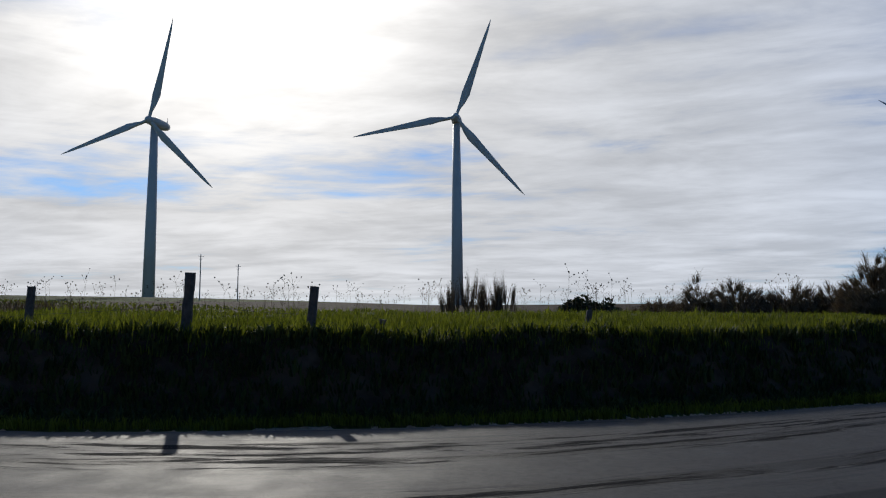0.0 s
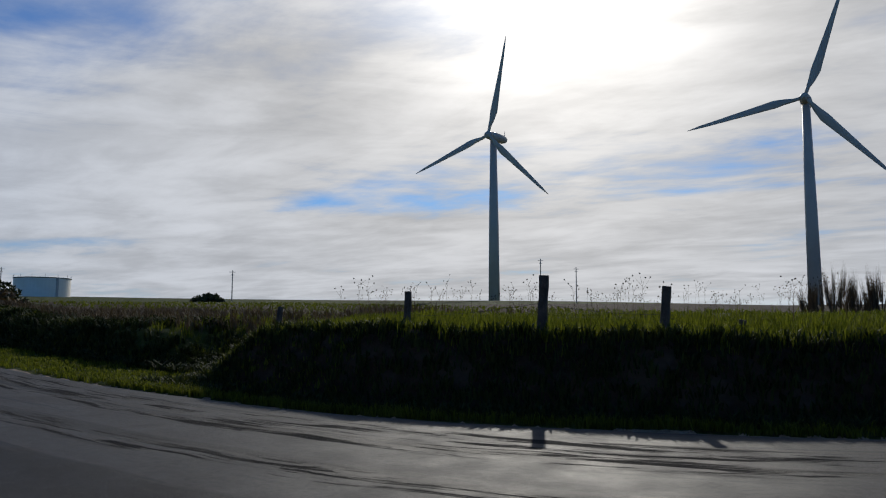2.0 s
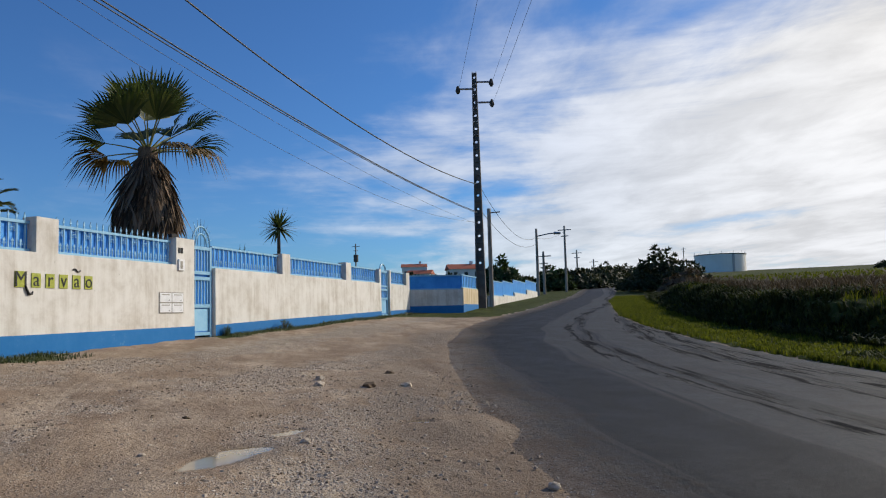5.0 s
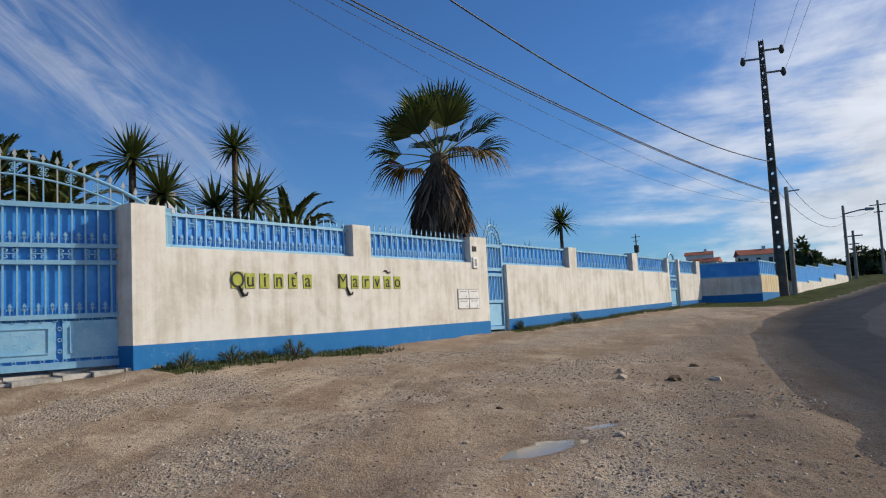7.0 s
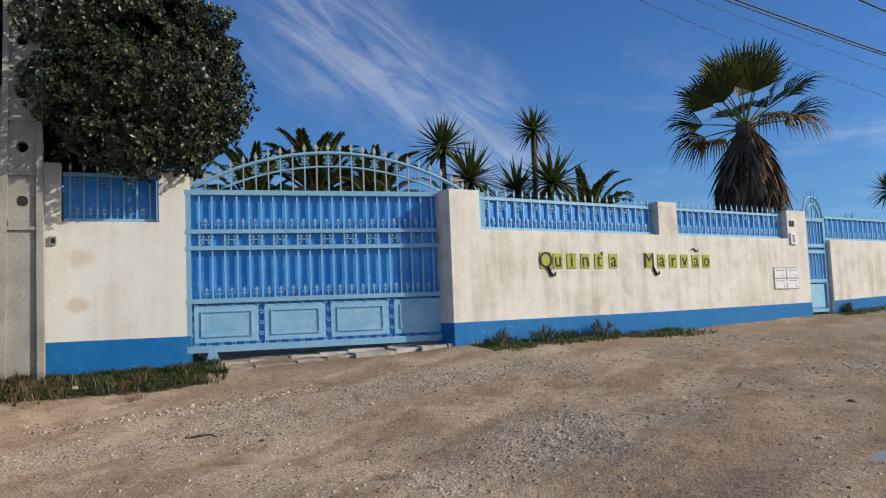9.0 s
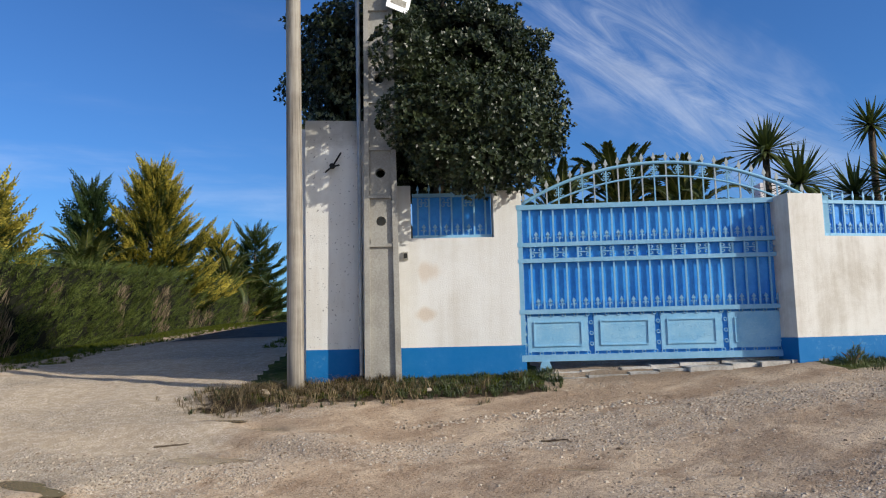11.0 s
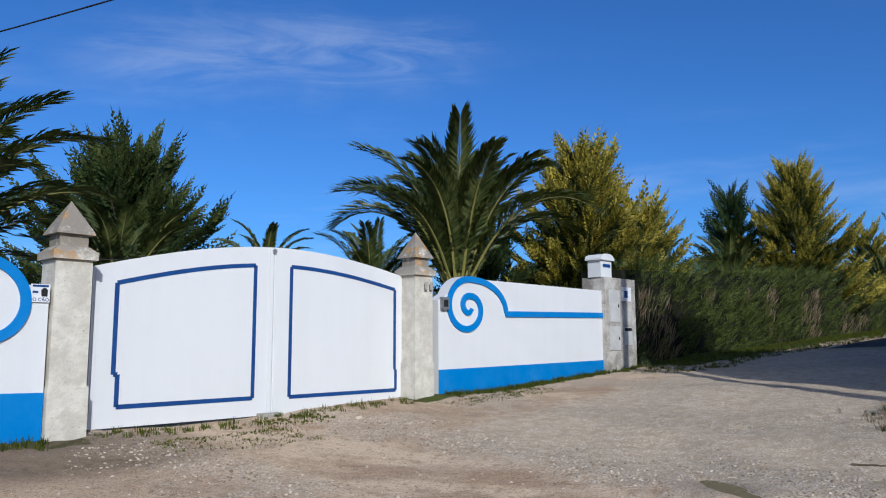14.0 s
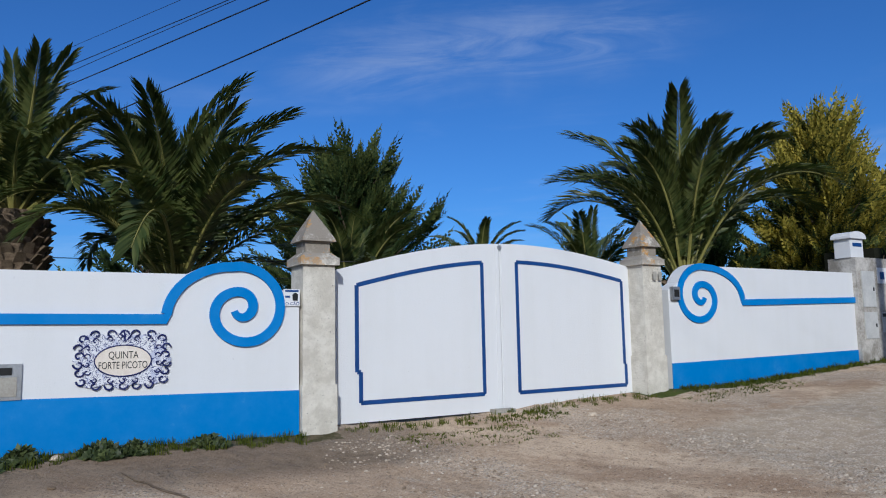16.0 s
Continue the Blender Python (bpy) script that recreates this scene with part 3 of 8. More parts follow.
BEND = plate(SPOTS)
FAR_X = (-130, -60, -44.3, -38.7, -27.4, -22.1, -18, -13, -9.6, -6.2, -3.7, -1.3, 1.6, 5.1, 12, 40)
FAR_Y = (55, 25.2, 18.2, 15.6, 11.2, 9.75, 9.0, 8.45, 8.25, 8.0, 8.5, 9.3, 10.6, 12.55, 17.5, 40)
NEAR_X = (-130, -60, -49.5, -34, -27, -21, -16, -10, -5.5, -2, 2, 7, 14, 42)
NEAR_Y = (50, 21.6, 17.3, 10.2, 6.4, 3.9, 2.5, 1.6, 1.2, 1.7, 3.6, 7.2, 12.6, 35)


def smooth(a, b, x):
    t = np.clip((x - a) / (b - a), 0, 1)
    return t * t * (3 - 2 * t)


def curve(x, xs, ys):
    """The polyline, rounded off."""
    return sum(np.interp(x + o, xs, ys) for o in (-2.0, -1.0, 0.0, 1.0, 2.0)) / 5


def lay(x, y):
    """Height of the land, and how far a place lies beyond the road's far edge."""
    x, y = np.asarray(x, float), np.asarray(y, float)
    d = np.hypot(x[..., None] - SPOTS[:, 0], y[..., None] - SPOTS[:, 1])
    z = (np.where(d > 0, d * d * np.log(d + 1e-9), 0) * BEND[:-3]).sum(-1) + BEND[-3] + BEND[-2] * x + BEND[-1] * y
    r = np.hypot(x, y)
    slope = 0.034 + 0.012 * smooth(-0.05, 0.5, -x / np.maximum(r, 1))
    rise = 0.3 + 0.037 * np.minimum(r, 240) + 0.01 * np.clip(r - 240, 0, 300)
    z = z + (rise - z) * smooth(30, 62, r)
    beyond = (y - curve(x, FAR_X, FAR_Y)) * 0.93
    ends = smooth(-12.6, -10.2, x + 0.25 * (beyond - 2))
    first = (1.06 + 0.10 * layers(x, y, 0.35, 3, 40)) * smooth(0.55, 1.60, beyond + 0.22 * layers(x, y, 0.6, 3, 31)) * ends
    back = smooth(-42, -34, x) * smooth(-14.2, -16.0, x)
    second = (0.85 + 0.22 * layers(x, y, 0.22, 3, 44)) * smooth(2.3, 3.3, beyond + 0.5 * layers(x, y, 0.4, 3, 33)) * back
    field = np.maximum(first, second)
    top = np.maximum(1.80, 0.13 + slope * np.minimum(r, 260))
    open_ = smooth(1.2, 9.5, beyond)
    bank = z + field
    z = np.where(beyond > 0, bank + (np.maximum(top, z) - bank) * open_, z)
    return z, beyond


def ground_z(x, y):
    return float(lay(np.array([x]), np.array([y]))[0][0])


def dips(x, y, z):
    """Lets the puddles' shallow bowls into the heights z. Also gives how near a hollow each place is."""
    near, level, total = np.zeros_like(z), np.zeros_like(z), np.full(z.shape, 1e-9)
    wobble = 0.70 * layers(x, y, 3.4, 4, 50)
    for px, py, a, b, turn in PUDDLES:
        c, s = math.cos(radians(turn)), math.sin(radians(turn))
        u, v = (x - px) * c + (y - py) * s, (y - py) * c - (x - px) * s
        h = np.hypot(u / a, v / b)
        d = np.maximum(h - 1.2, 0) * (a * b) ** 0.5
        bowl = 0.016 * smooth(0.75, 1.30, h + wobble) - 0.026 * (1 - np.minimum(h + wobble, 1) ** 2)
        w = np.exp(-d / 0.07)
        level, total = level + w * (ground_z(px, py) + bowl), total + w
        near = np.maximum(near, smooth(1.0, 0.0, d))
    return z + (level / total - z) * near, near


def bumps(x, y, beyond, loose):
    """The dirt's own unevenness: hummocks, ruts and rough stony patches."""
    r = np.hypot(x, y)
    hummock = layers(x, y, 0.8, 5, 2) * smooth(60, 30, r) * (0.05 + 0.05 * smooth(0.4, 1.5, beyond))
    return hummock + smooth(24, 12, r) * (0.4 + loose) * (0.017 * layers(x, y, 6.0, 3, 3, 0.75) + 0.010 * np.maximum(0, layers(x, y, 4.2, 2, 8)))


def make_ground():
    rings = [0.0, 0.6]
    while rings[-1] < 4200:
        r = rings[-1]
        rings.append(r + (0.3 if r < 4.2 else r * 0.0072 if r < 16 else r * 0.022 if r < 60 else r * 0.075))
    sectors = 880
    ang = np.arange(sectors) * math.tau / sectors
    rr, aa = np.meshgrid(np.array(rings[1:]), ang, indexing="ij")
    x, y = (rr * np.cos(aa)).ravel() - 0.2, (rr * np.sin(aa)).ravel() - 0.6
    z, beyond = lay(x, y)
    inner = curve(x, NEAR_X, NEAR_Y)
    loose = stony(x, y)
    onroad = (y > inner - 0.25) & (beyond < 0.1)
    z, wet = dips(x, y, z)
    z = z + np.where(onroad, -0.035 * smooth(-0.1, 0.5, y - inner), bumps(x, y, beyond, loose) * (1 - wet))
    iw = FRAME_W.inverted()
    wu, wv = x * iw[0][0] + y * iw[0][1] + iw[0][3], x * iw[1][0] + y * iw[1][1] + iw[1][3]
    z = z - np.where((wv < -1.5) & (wv > -4.8) & (beyond < 0), 0.06 * smooth(15, 18, wu) * (wu < 86), 0)
    verts = [(0 - 0.2, 0 - 0.6, float(lay(np.array([-0.2]), np.array([-0.6]))[0][0]))] + list(zip(x.tolist(), y.tolist(), z.tolist()))
    faces = [(0, 1 + k, 1 + (k + 1) % sectors) for k in range(sectors)]
    for i in range(len(rings) - 2):
        a, b = 1 + i * sectors, 1 + (i + 1) * sectors
        faces += [(a + k, b + k, b + (k + 1) % sectors, a + (k + 1) % sectors) for k in range(sectors)]
    me = raw_mesh("ground", verts, faces, M_GROUND)
    st = me.attributes.new("stony", "FLOAT", "POINT")
    st.data.foreach_set("value", np.r_[0.5, loose])
    me.polygons.foreach_set("use_smooth", [True] * len(me.polygons))
    # cover: red grass, green tilled soil and painted bank shade, blue wet mud
    g = np.zeros(len(verts))
    X, Y, BY = np.r_[-0.2, x], np.r_[-0.6, y], np.r_[-9.0, beyond]
    R = np.hypot(X, Y)
    g = np.where(BY > 0.05, 1.0, g)

    def strip(frame, depth, s0, s1, extra=0.0):
        inv = frame.inverted()
        u = X * inv[0][0] + Y * inv[0][1] + inv[0][3]
        v = X * inv[1][0] + Y * inv[1][1] + inv[1][3]
        return np.where((u > s0) & (u < s1), smooth(-depth, -depth * 0.3, v), 0.0), u, v
    for f, depth, s0, s1 in ((FRAME_Q, 0.9, 0.2, 4.2), (FRAME_Q, 0.55, 9.0, 60), (FRAME_G, 1.1, -3.2, 0.5), (FRAME_W, 0.42, -30, 1.2), (FRAME_W, 0.42, 5.6, 12), (FRAME_W, 1.6, 12, 80)):
        k, u, v = strip(f, depth, s0, s1)
        g = np.maximum(g, k * (v > -depth * 1.2))
        g = np.where((u > s0) & (u < s1) & (v > 0.3) & (v < 60), np.maximum(g, 0.9), g)
    g = np.where((R > 60), 1.0, g)
    leftverge = (Y < np.interp(X, NEAR_X, NEAR_Y)) & (X < -24)
    g = np.where(leftverge & (BY < 0), np.maximum(g, smooth(-24, -31, X)), g)
    inv = FRAME_W.inverted()
    lu, lv = X * inv[0][0] + Y * inv[0][1] + inv[0][3], X * inv[1][0] + Y * inv[1][1] + inv[1][3]
    inlane = smooth(5.5, 6.5, lu) * (lu < 90) * smooth(-5.9, -5.0, lv) * smooth(-1.55, -1.9, lv) * (BY < 0)
    g = g * (1 - inlane) + 0.1 * inlane
    soil = np.where((BY > 9) & (R > 16) & (R < 110) & (X < -4), smooth(9, 14, BY) * 0.95, 0.0)
    soil = np.where((BY > 9) & (X >= -60) & (R >= 16) & (R < 900), 0.9, np.where((BY > 9) & (X >= -4) & (R < 90), 0.75, soil))
    # soil tone on the steep bank face puts its shade into the colour
    soil = np.maximum(soil, smooth(0.45, 0.7, BY) * smooth(1.75, 1.5, BY) * smooth(-12.5, -11, X) * smooth(24, 12, X) * 0.9)
    damp_and_shade = np.zeros(len(verts))
    for px, py, a, b, turn in PUDDLES:
        damp_and_shade = np.maximum(damp_and_shade, 0.62 * np.exp(-(((X - px) ** 2 + (Y - py) ** 2) / (a * a * 1.2))))
    edge = np.exp(-(np.minimum(Y - curve(X, NEAR_X, NEAR_Y) + 0.6, 0) / 1.1) ** 2) * smooth(-26, -18, X) * (BY < -0.3) * 0.58
    damp_and_shade = np.maximum(damp_and_shade, edge)
    damp_and_shade = np.maximum(damp_and_shade, 0.75 * smooth(-2.1, -1.0, lv) * (lv < 0.1) * smooth(3.5, 1.0, lu))
    gin = FRAME_G.inverted()
    gu, gv = X * gin[0][0] + Y * gin[0][1] + gin[0][3], X * gin[1][0] + Y * gin[1][1] + gin[1][3]
    soil = np.maximum(soil, 0.62 * smooth(-1.35, -0.9, gv) * (gv < 0.1) * smooth(-4.2, -3.4, gu) * smooth(0.9, 0.2, gu))
    damp_and_shade = np.maximum(damp_and_shade, 0.6 * smooth(-1.5, -0.5, gv) * (gv < 0.3) * smooth(0.2, 1.2, gu) * smooth(4.9, 4.3, gu))
    gravel = smooth(2.5, 5.5, lu) * smooth(26, 17, lu) * smooth(-1.2, -2.2, lv) * smooth(-7.2, -5.2, lv) * 1.1
    inq = FRAME_Q.inverted()
    qu, qv = X * inq[0][0] + Y * inq[0][1] + inq[0][3], X * inq[1][0] + Y * inq[1][1] + inq[1][3]
    gravel = np.maximum(gravel, 0.65 * smooth(3, 8, qu) * smooth(30, 20, qu) * np.exp(-((qv + 1.7) / 0.9) ** 2))
    gravel = np.maximum(gravel, 0.5 * np.exp(-((lv + 5.6 + 0.15 * (lu - 3)) / 0.6) ** 2) * smooth(9, 6, lu) * smooth(-6, -2, lu))
    ga = me.attributes.new("gravel", "FLOAT", "POINT")
    ga.data.foreach_set("value", gravel * (BY < 0))
    lay_ = me.color_attributes.new("cover", "FLOAT_COLOR", "POINT")
    lay_.data.foreach_set("color", np.stack([g, soil, damp_and_shade, np.ones(len(g))], -1).ravel())
    return tagged(new("ground", me), "open ground of gravelly dirt, grass banks and tilled field", "ground", kind="structure")


make_ground()


def make_road():
    xs = np.r_[np.linspace(-130, -50, 26), np.linspace(-48, 14, 150), np.linspace(15, 42, 12)]
    cols = 22
    verts, uvs, along = [], [], 0.0
    last = None
    for x in xs:
        y0, y1 = float(curve(x, NEAR_X, NEAR_Y)), float(curve(x, FAR_X, FAR_Y))
        mid = Vector((x, (y0 + y1) / 2))
        along += (mid - last).length if last else 0
        last = mid
        wob = 0.10 * noise.noise(Vector((x * 0.9, 0, 3))) + 0.05 * noise.noise(Vector((x * 3.1, 0, 7)))
        for c in range(cols):
            f = c / (cols - 1)
            y = y0 - 0.15 + 0.22 * noise.noise(Vector((x * 0.5, 5, 0))) * (1 - f) + (y1 - y0 + 0.15 + wob) * f
            edge = -0.05 if c == cols - 1 else (-0.045, -0.022, -0.008)[c] if c < 3 else 0.0
            verts.append((x, y, float(lay(np.array([x]), np.array([min(y, y1 - 0.02)]))[0][0]) + 0.018 + 0.05 * math.sin(math.pi * f) * (f > 0.3) * 0.6 + edge))
            uvs.append((f * (y1 - y0), along))
    faces = [(i * cols + c, (i + 1) * cols + c, (i + 1) * cols + c + 1, i * cols + c + 1) for i in range(len(xs) - 1) for c in range(cols - 1)]
    me = raw_mesh("road", verts, faces, M_ROAD)
    uv = me.uv_layers.new(name="UVMap")
    for loop in me.loops:
        uv.data[loop.index].uv = uvs[loop.vertex_index]
    me.polygons.foreach_set("use_smooth", [True] * len(me.polygons))
    return tagged(new("road", me), "worn grey asphalt road with pale dusty wheel tracks", "road", kind="structure")


make_road()


def make_puddles():
    for px, py, a, b, turn in PUDDLES:
        n, c, s = 48, math.cos(radians(turn)), math.sin(radians(turn))
        pts = []
        for k in range(n):
            u, v = 1.22 * a * math.cos(k * math.tau / n), 1.22 * b * math.sin(k * math.tau / n)
            pts.append((px + u * c - v * s, py + u * s + v * c))
        z = ground_z(px, py) - 0.003
        me = raw_mesh("puddle", [(px, py, z)] + [(x, y, z) for x, y in pts], [(0, 1 + k, 1 + (k + 1) % n) for k in range(n)], M_WATER)
        tagged(new("puddle", me), "shallow muddy rain puddle lying in the dirt", "puddle", "puddles in the dirt", "structure")


make_puddles()

def make_lane():
    """The side lane that climbs along the hedge."""
    verts, uvs, cols = [], [], 10
    ss = np.r_[np.linspace(12.5, 45, 60), np.linspace(46, 85, 16)]
    for s in ss:
        w = smooth(12.5, 19, s)
        for c in range(cols):
            f = c / (cols - 1)
            p = FRAME_W @ Vector((s, -1.75 - (3.3 + 0.25 * noise.noise(Vector((s * .6, c, 0)))) * f, 0))
            lift = 0.03 if 0 < c < cols - 1 else -0.03
            verts.append((p.x, p.y, ground_z(p.x, p.y) + lift - 0.05 * (1 - float(w)) + 0.02 * math.sin(math.pi * f)))
            uvs.append((1.0 + 0.75 * math.sin(math.pi * f), s))
    me = raw_mesh("lane", verts, [(i * cols + c, (i + 1) * cols + c, (i + 1) * cols + c + 1, i * cols + c + 1) for i in range(len(ss) - 1) for c in range(cols - 1)], M_GROUND)
    ga = me.attributes.new("gravel", "FLOAT", "POINT")
    ga.data.foreach_set("value", np.repeat(0.75 * smooth(20, 14, ss), cols))
    # dark asphalt from here on paints the shade over the far lane
    me.materials.append(M_ROAD)
    for k, face in enumerate(me.polygons):
        face.material_index = 1 if ss[k // (cols - 1)] > 16.0 else 0
    # cover darkens uphill, putting the lane's shade into its colour
    damp_and_shade = np.repeat(smooth(14, 18, ss), cols)
    ca = me.color_attributes.new("cover", "FLOAT_COLOR", "POINT")
    ca.data.foreach_set("color", np.stack([damp_and_shade * 0, damp_and_shade * 0, damp_and_shade, damp_and_shade * 0 + 1], -1).ravel())
    uv = me.uv_layers.new(name="UVMap")
    for loop in me.loops:
        uv.data[loop.index].uv = uvs[loop.vertex_index]
    me.polygons.foreach_set("use_smooth", [True] * len(me.polygons))
    tagged(new("lane", me), "narrow gravel lane beside the hedge, its shade coloured in dark asphalt", "road", kind="structure")


make_lane()

# ---- the blue-and-white estate wall ----
def thing_part(name, parent):
    ob = new(name)
    ob.parent, ob.empty_display_size = parent, 0.1
    return ob


def wall_piece(name, frame_, outline, y0, y1, mat, label, cat="wall"):
    bm = B()
    prism(bm, outline, y0, y1)
    return tagged(part(name, bm, mat, m=frame_, bevel=0.012), label, cat, kind="structure")


def band(parent, pts_top, bottom, y0, name="painted_band", mat=None, y1=0.0):
    """The painted base course: a thin coat, proud of the wall."""
    bm = B()
    prism(bm, [(pts_top[0][0], bottom)] + [(pts_top[-1][0], bottom)] + pts_top[::-1], y0, y1)
    return part(name, bm, mat or M_BAND, parent, "scuffed bright blue painted base course")


def spear(bm, x, y, z, h, w):
    """A small spear head."""
    prism(bm, [(x - w * .25, z), (x + w * .25, z), (x + w * .25, z + h * .3), (x + w * .6, z + h * .38), (x, z + h), (x - w * .6, z + h * .38), (x - w * .25, z + h * .3)], y - 0.006, y + 0.006)


def curl(bm, x, y, z, r, flip=1, turn=1, rad=0.006):
    """A small C scroll of bent bar."""
    pts = [(x + flip * (r * (1 - k / 16)) * math.cos(k * 0.42 * turn), y, z + (r * (1 - k / 16)) * math.sin(k * 0.42 * turn)) for k in range(13)]
    tube(bm, pts, rad, 5)


def bar_mesh(h, r):
    bm = B()
    box(bm, -r, r, -r, r, 0, h)
    return mesh_of(bm, "bar", M_PALE)


def head_mesh(h, w, mat, down=False):
    bm = B()
    spear(bm, 0, 0, 0, h, w)
    return mesh_of(bm, "spear_head", mat)


def mid_spear_mesh():
    """A short decorative spear with two curled leaves."""
    bm = B()
    box(bm, -0.006, 0.006, -0.006, 0.006, 0, 0.10)
    spear(bm, 0, 0, 0.07, 0.075, 0.05)
    curl(bm, -0.018, 0, 0.05, 0.020, -1, 1, 0.005)
    curl(bm, 0.018, 0, 0.05, 0.020, 1, 1, 0.005)
    return mesh_of(bm, "ornament", M_PALE)


def pair_curl_mesh():
    bm = B()
    for s in (-1, 1):
        curl(bm, s * 0.035, 0, 0.03, 0.028, s, 1, 0.006)
        curl(bm, s * 0.035, 0, -0.03, 0.028, s, -1, 0.006)
    box(bm, -0.045, 0.045, -0.006, 0.006, -0.006, 0.006)
    return mesh_of(bm, "scroll_ornament", M_PALE)


ME_SPEAR = head_mesh(0.13, 0.05, M_TIP)
ME_SPEAR_THIN = head_mesh(0.13, 0.032, M_PALE)
ME_ORN = mid_spear_mesh()
ME_CURL = pair_curl_mesh()


def fence_panel(wall, s0, s1, z0, z1, y, step=0.165, tips=True, label="bright blue sheet-backed iron railing"):
    f = thing_part("railing", wall)
    f.matrix_basis = pose((s0 + s1) / 2, y, z0)
    tagged(f, label)
    w, h = s1 - s0, z1 - z0
    bm = B()
    box(bm, -w / 2, w / 2, 0.022, 0.028, 0.02, h - 0.02)
    part("sheet", bm, M_BLUE, f)
    for z in (0.0, h - 0.045):
        bm = B()
        box(bm, -w / 2, w / 2, -0.022, 0.020, z, z + 0.045)
        part("rail", bm, M_PALE, f)
    n = max(2, round(w / step))
    bar, one = bar_mesh(h - 0.09, 0.011), None
    for k in range(n):
        x = -w / 2 + (k + 0.5) * w / n
        shared("bar", bar, f, pose(x, -0.004, 0.045))
        if tips:
            shared("spear_head", ME_SPEAR_THIN, f, pose(x, 0, h))
        if k < n - 1:
            shared("ornament", ME_ORN, f, pose(x + w / n / 2, -0.006, 0.05))
            if tips and k % 2 == 0:
                shared("scroll_ornament", ME_CURL, f, pose(x + w / n / 2, -0.006, h - 0.12))
    return f


# long wall with the lettering
TOP, LOW = 2.53, 0.2
W1 = wall_piece("wall_quinta", FRAME_Q, [(0, LOW), (8.42, LOW), (8.42, 3.075), (7.79, 3.075), (7.79, TOP), (4.62, TOP), (4.62, 3.08), (4.16, 3.08), (4.16, TOP), (0.50, TOP), (0.50, 3.07), (0, 3.07)], 0, 0.26, M_WALL, "weathered white rendered wall with stained streaks and square piers")
band(W1, [(0.0, 1.265), (4.0, 1.27), (8.424, 1.30)], LOW, -0.005)
bm = B()
box(bm, -0.005, 0.0, 0.0, 0.45, LOW, 1.265)
part("painted_band", bm, M_BAND, W1)
bm = B()
box(bm, 0.0, 0.48, 0.262, 0.46, LOW, 3.06)
part("pier_return", bm, M_WALL, W1, bevel=0.01)
W2 = wall_piece("wall_quinta_far", FRAME_Q, [(9.22, LOW), (19.95, LOW), (19.95, 3.03), (19.80, 3.03), (19.80, TOP), (17.13, TOP), (17.13, 3.08), (16.72, 3.08), (16.72, TOP), (12.85, TOP), (12.85, 3.06), (12.40, 3.06), (12.40, TOP), (9.22, TOP)], 0, 0.26, M_WALL, "weathered white rendered wall with square piers and dark streaks")
band(W2, [(9.22, 1.31), (12, 1.38), (16, 1.46), (19.95, 1.55)], LOW, -0.005)
W3 = wall_piece("wall_quinta_end", FRAME_Q, [(20.9, LOW), (23.3, LOW), (23.3, 3.02), (22.9, 3.02), (22.9, TOP), (21.05, TOP), (21.05, 3.02), (20.9, 3.02)], 0, 0.26, M_WALL, "short weathered white wall stub beside the small blue door")
band(W3, [(20.9, 1.56), (23.3, 1.60)], LOW, -0.005)
for s0, s1 in ((0.52, 4.14), (4.64, 7.77)):
    fence_panel(W1, s0, s1, TOP + 0.005, 3.01, 0.13, 0.16)
for s0, s1 in ((9.26, 12.38), (12.87, 16.70), (17.15, 19.78), (21.07, 22.88)):
    fence_panel(W2 if s0 < 20 else W3, s0, s1, TOP + 0.005, 3.02, 0.13, 0.20, False, "bright blue slatted iron railing")


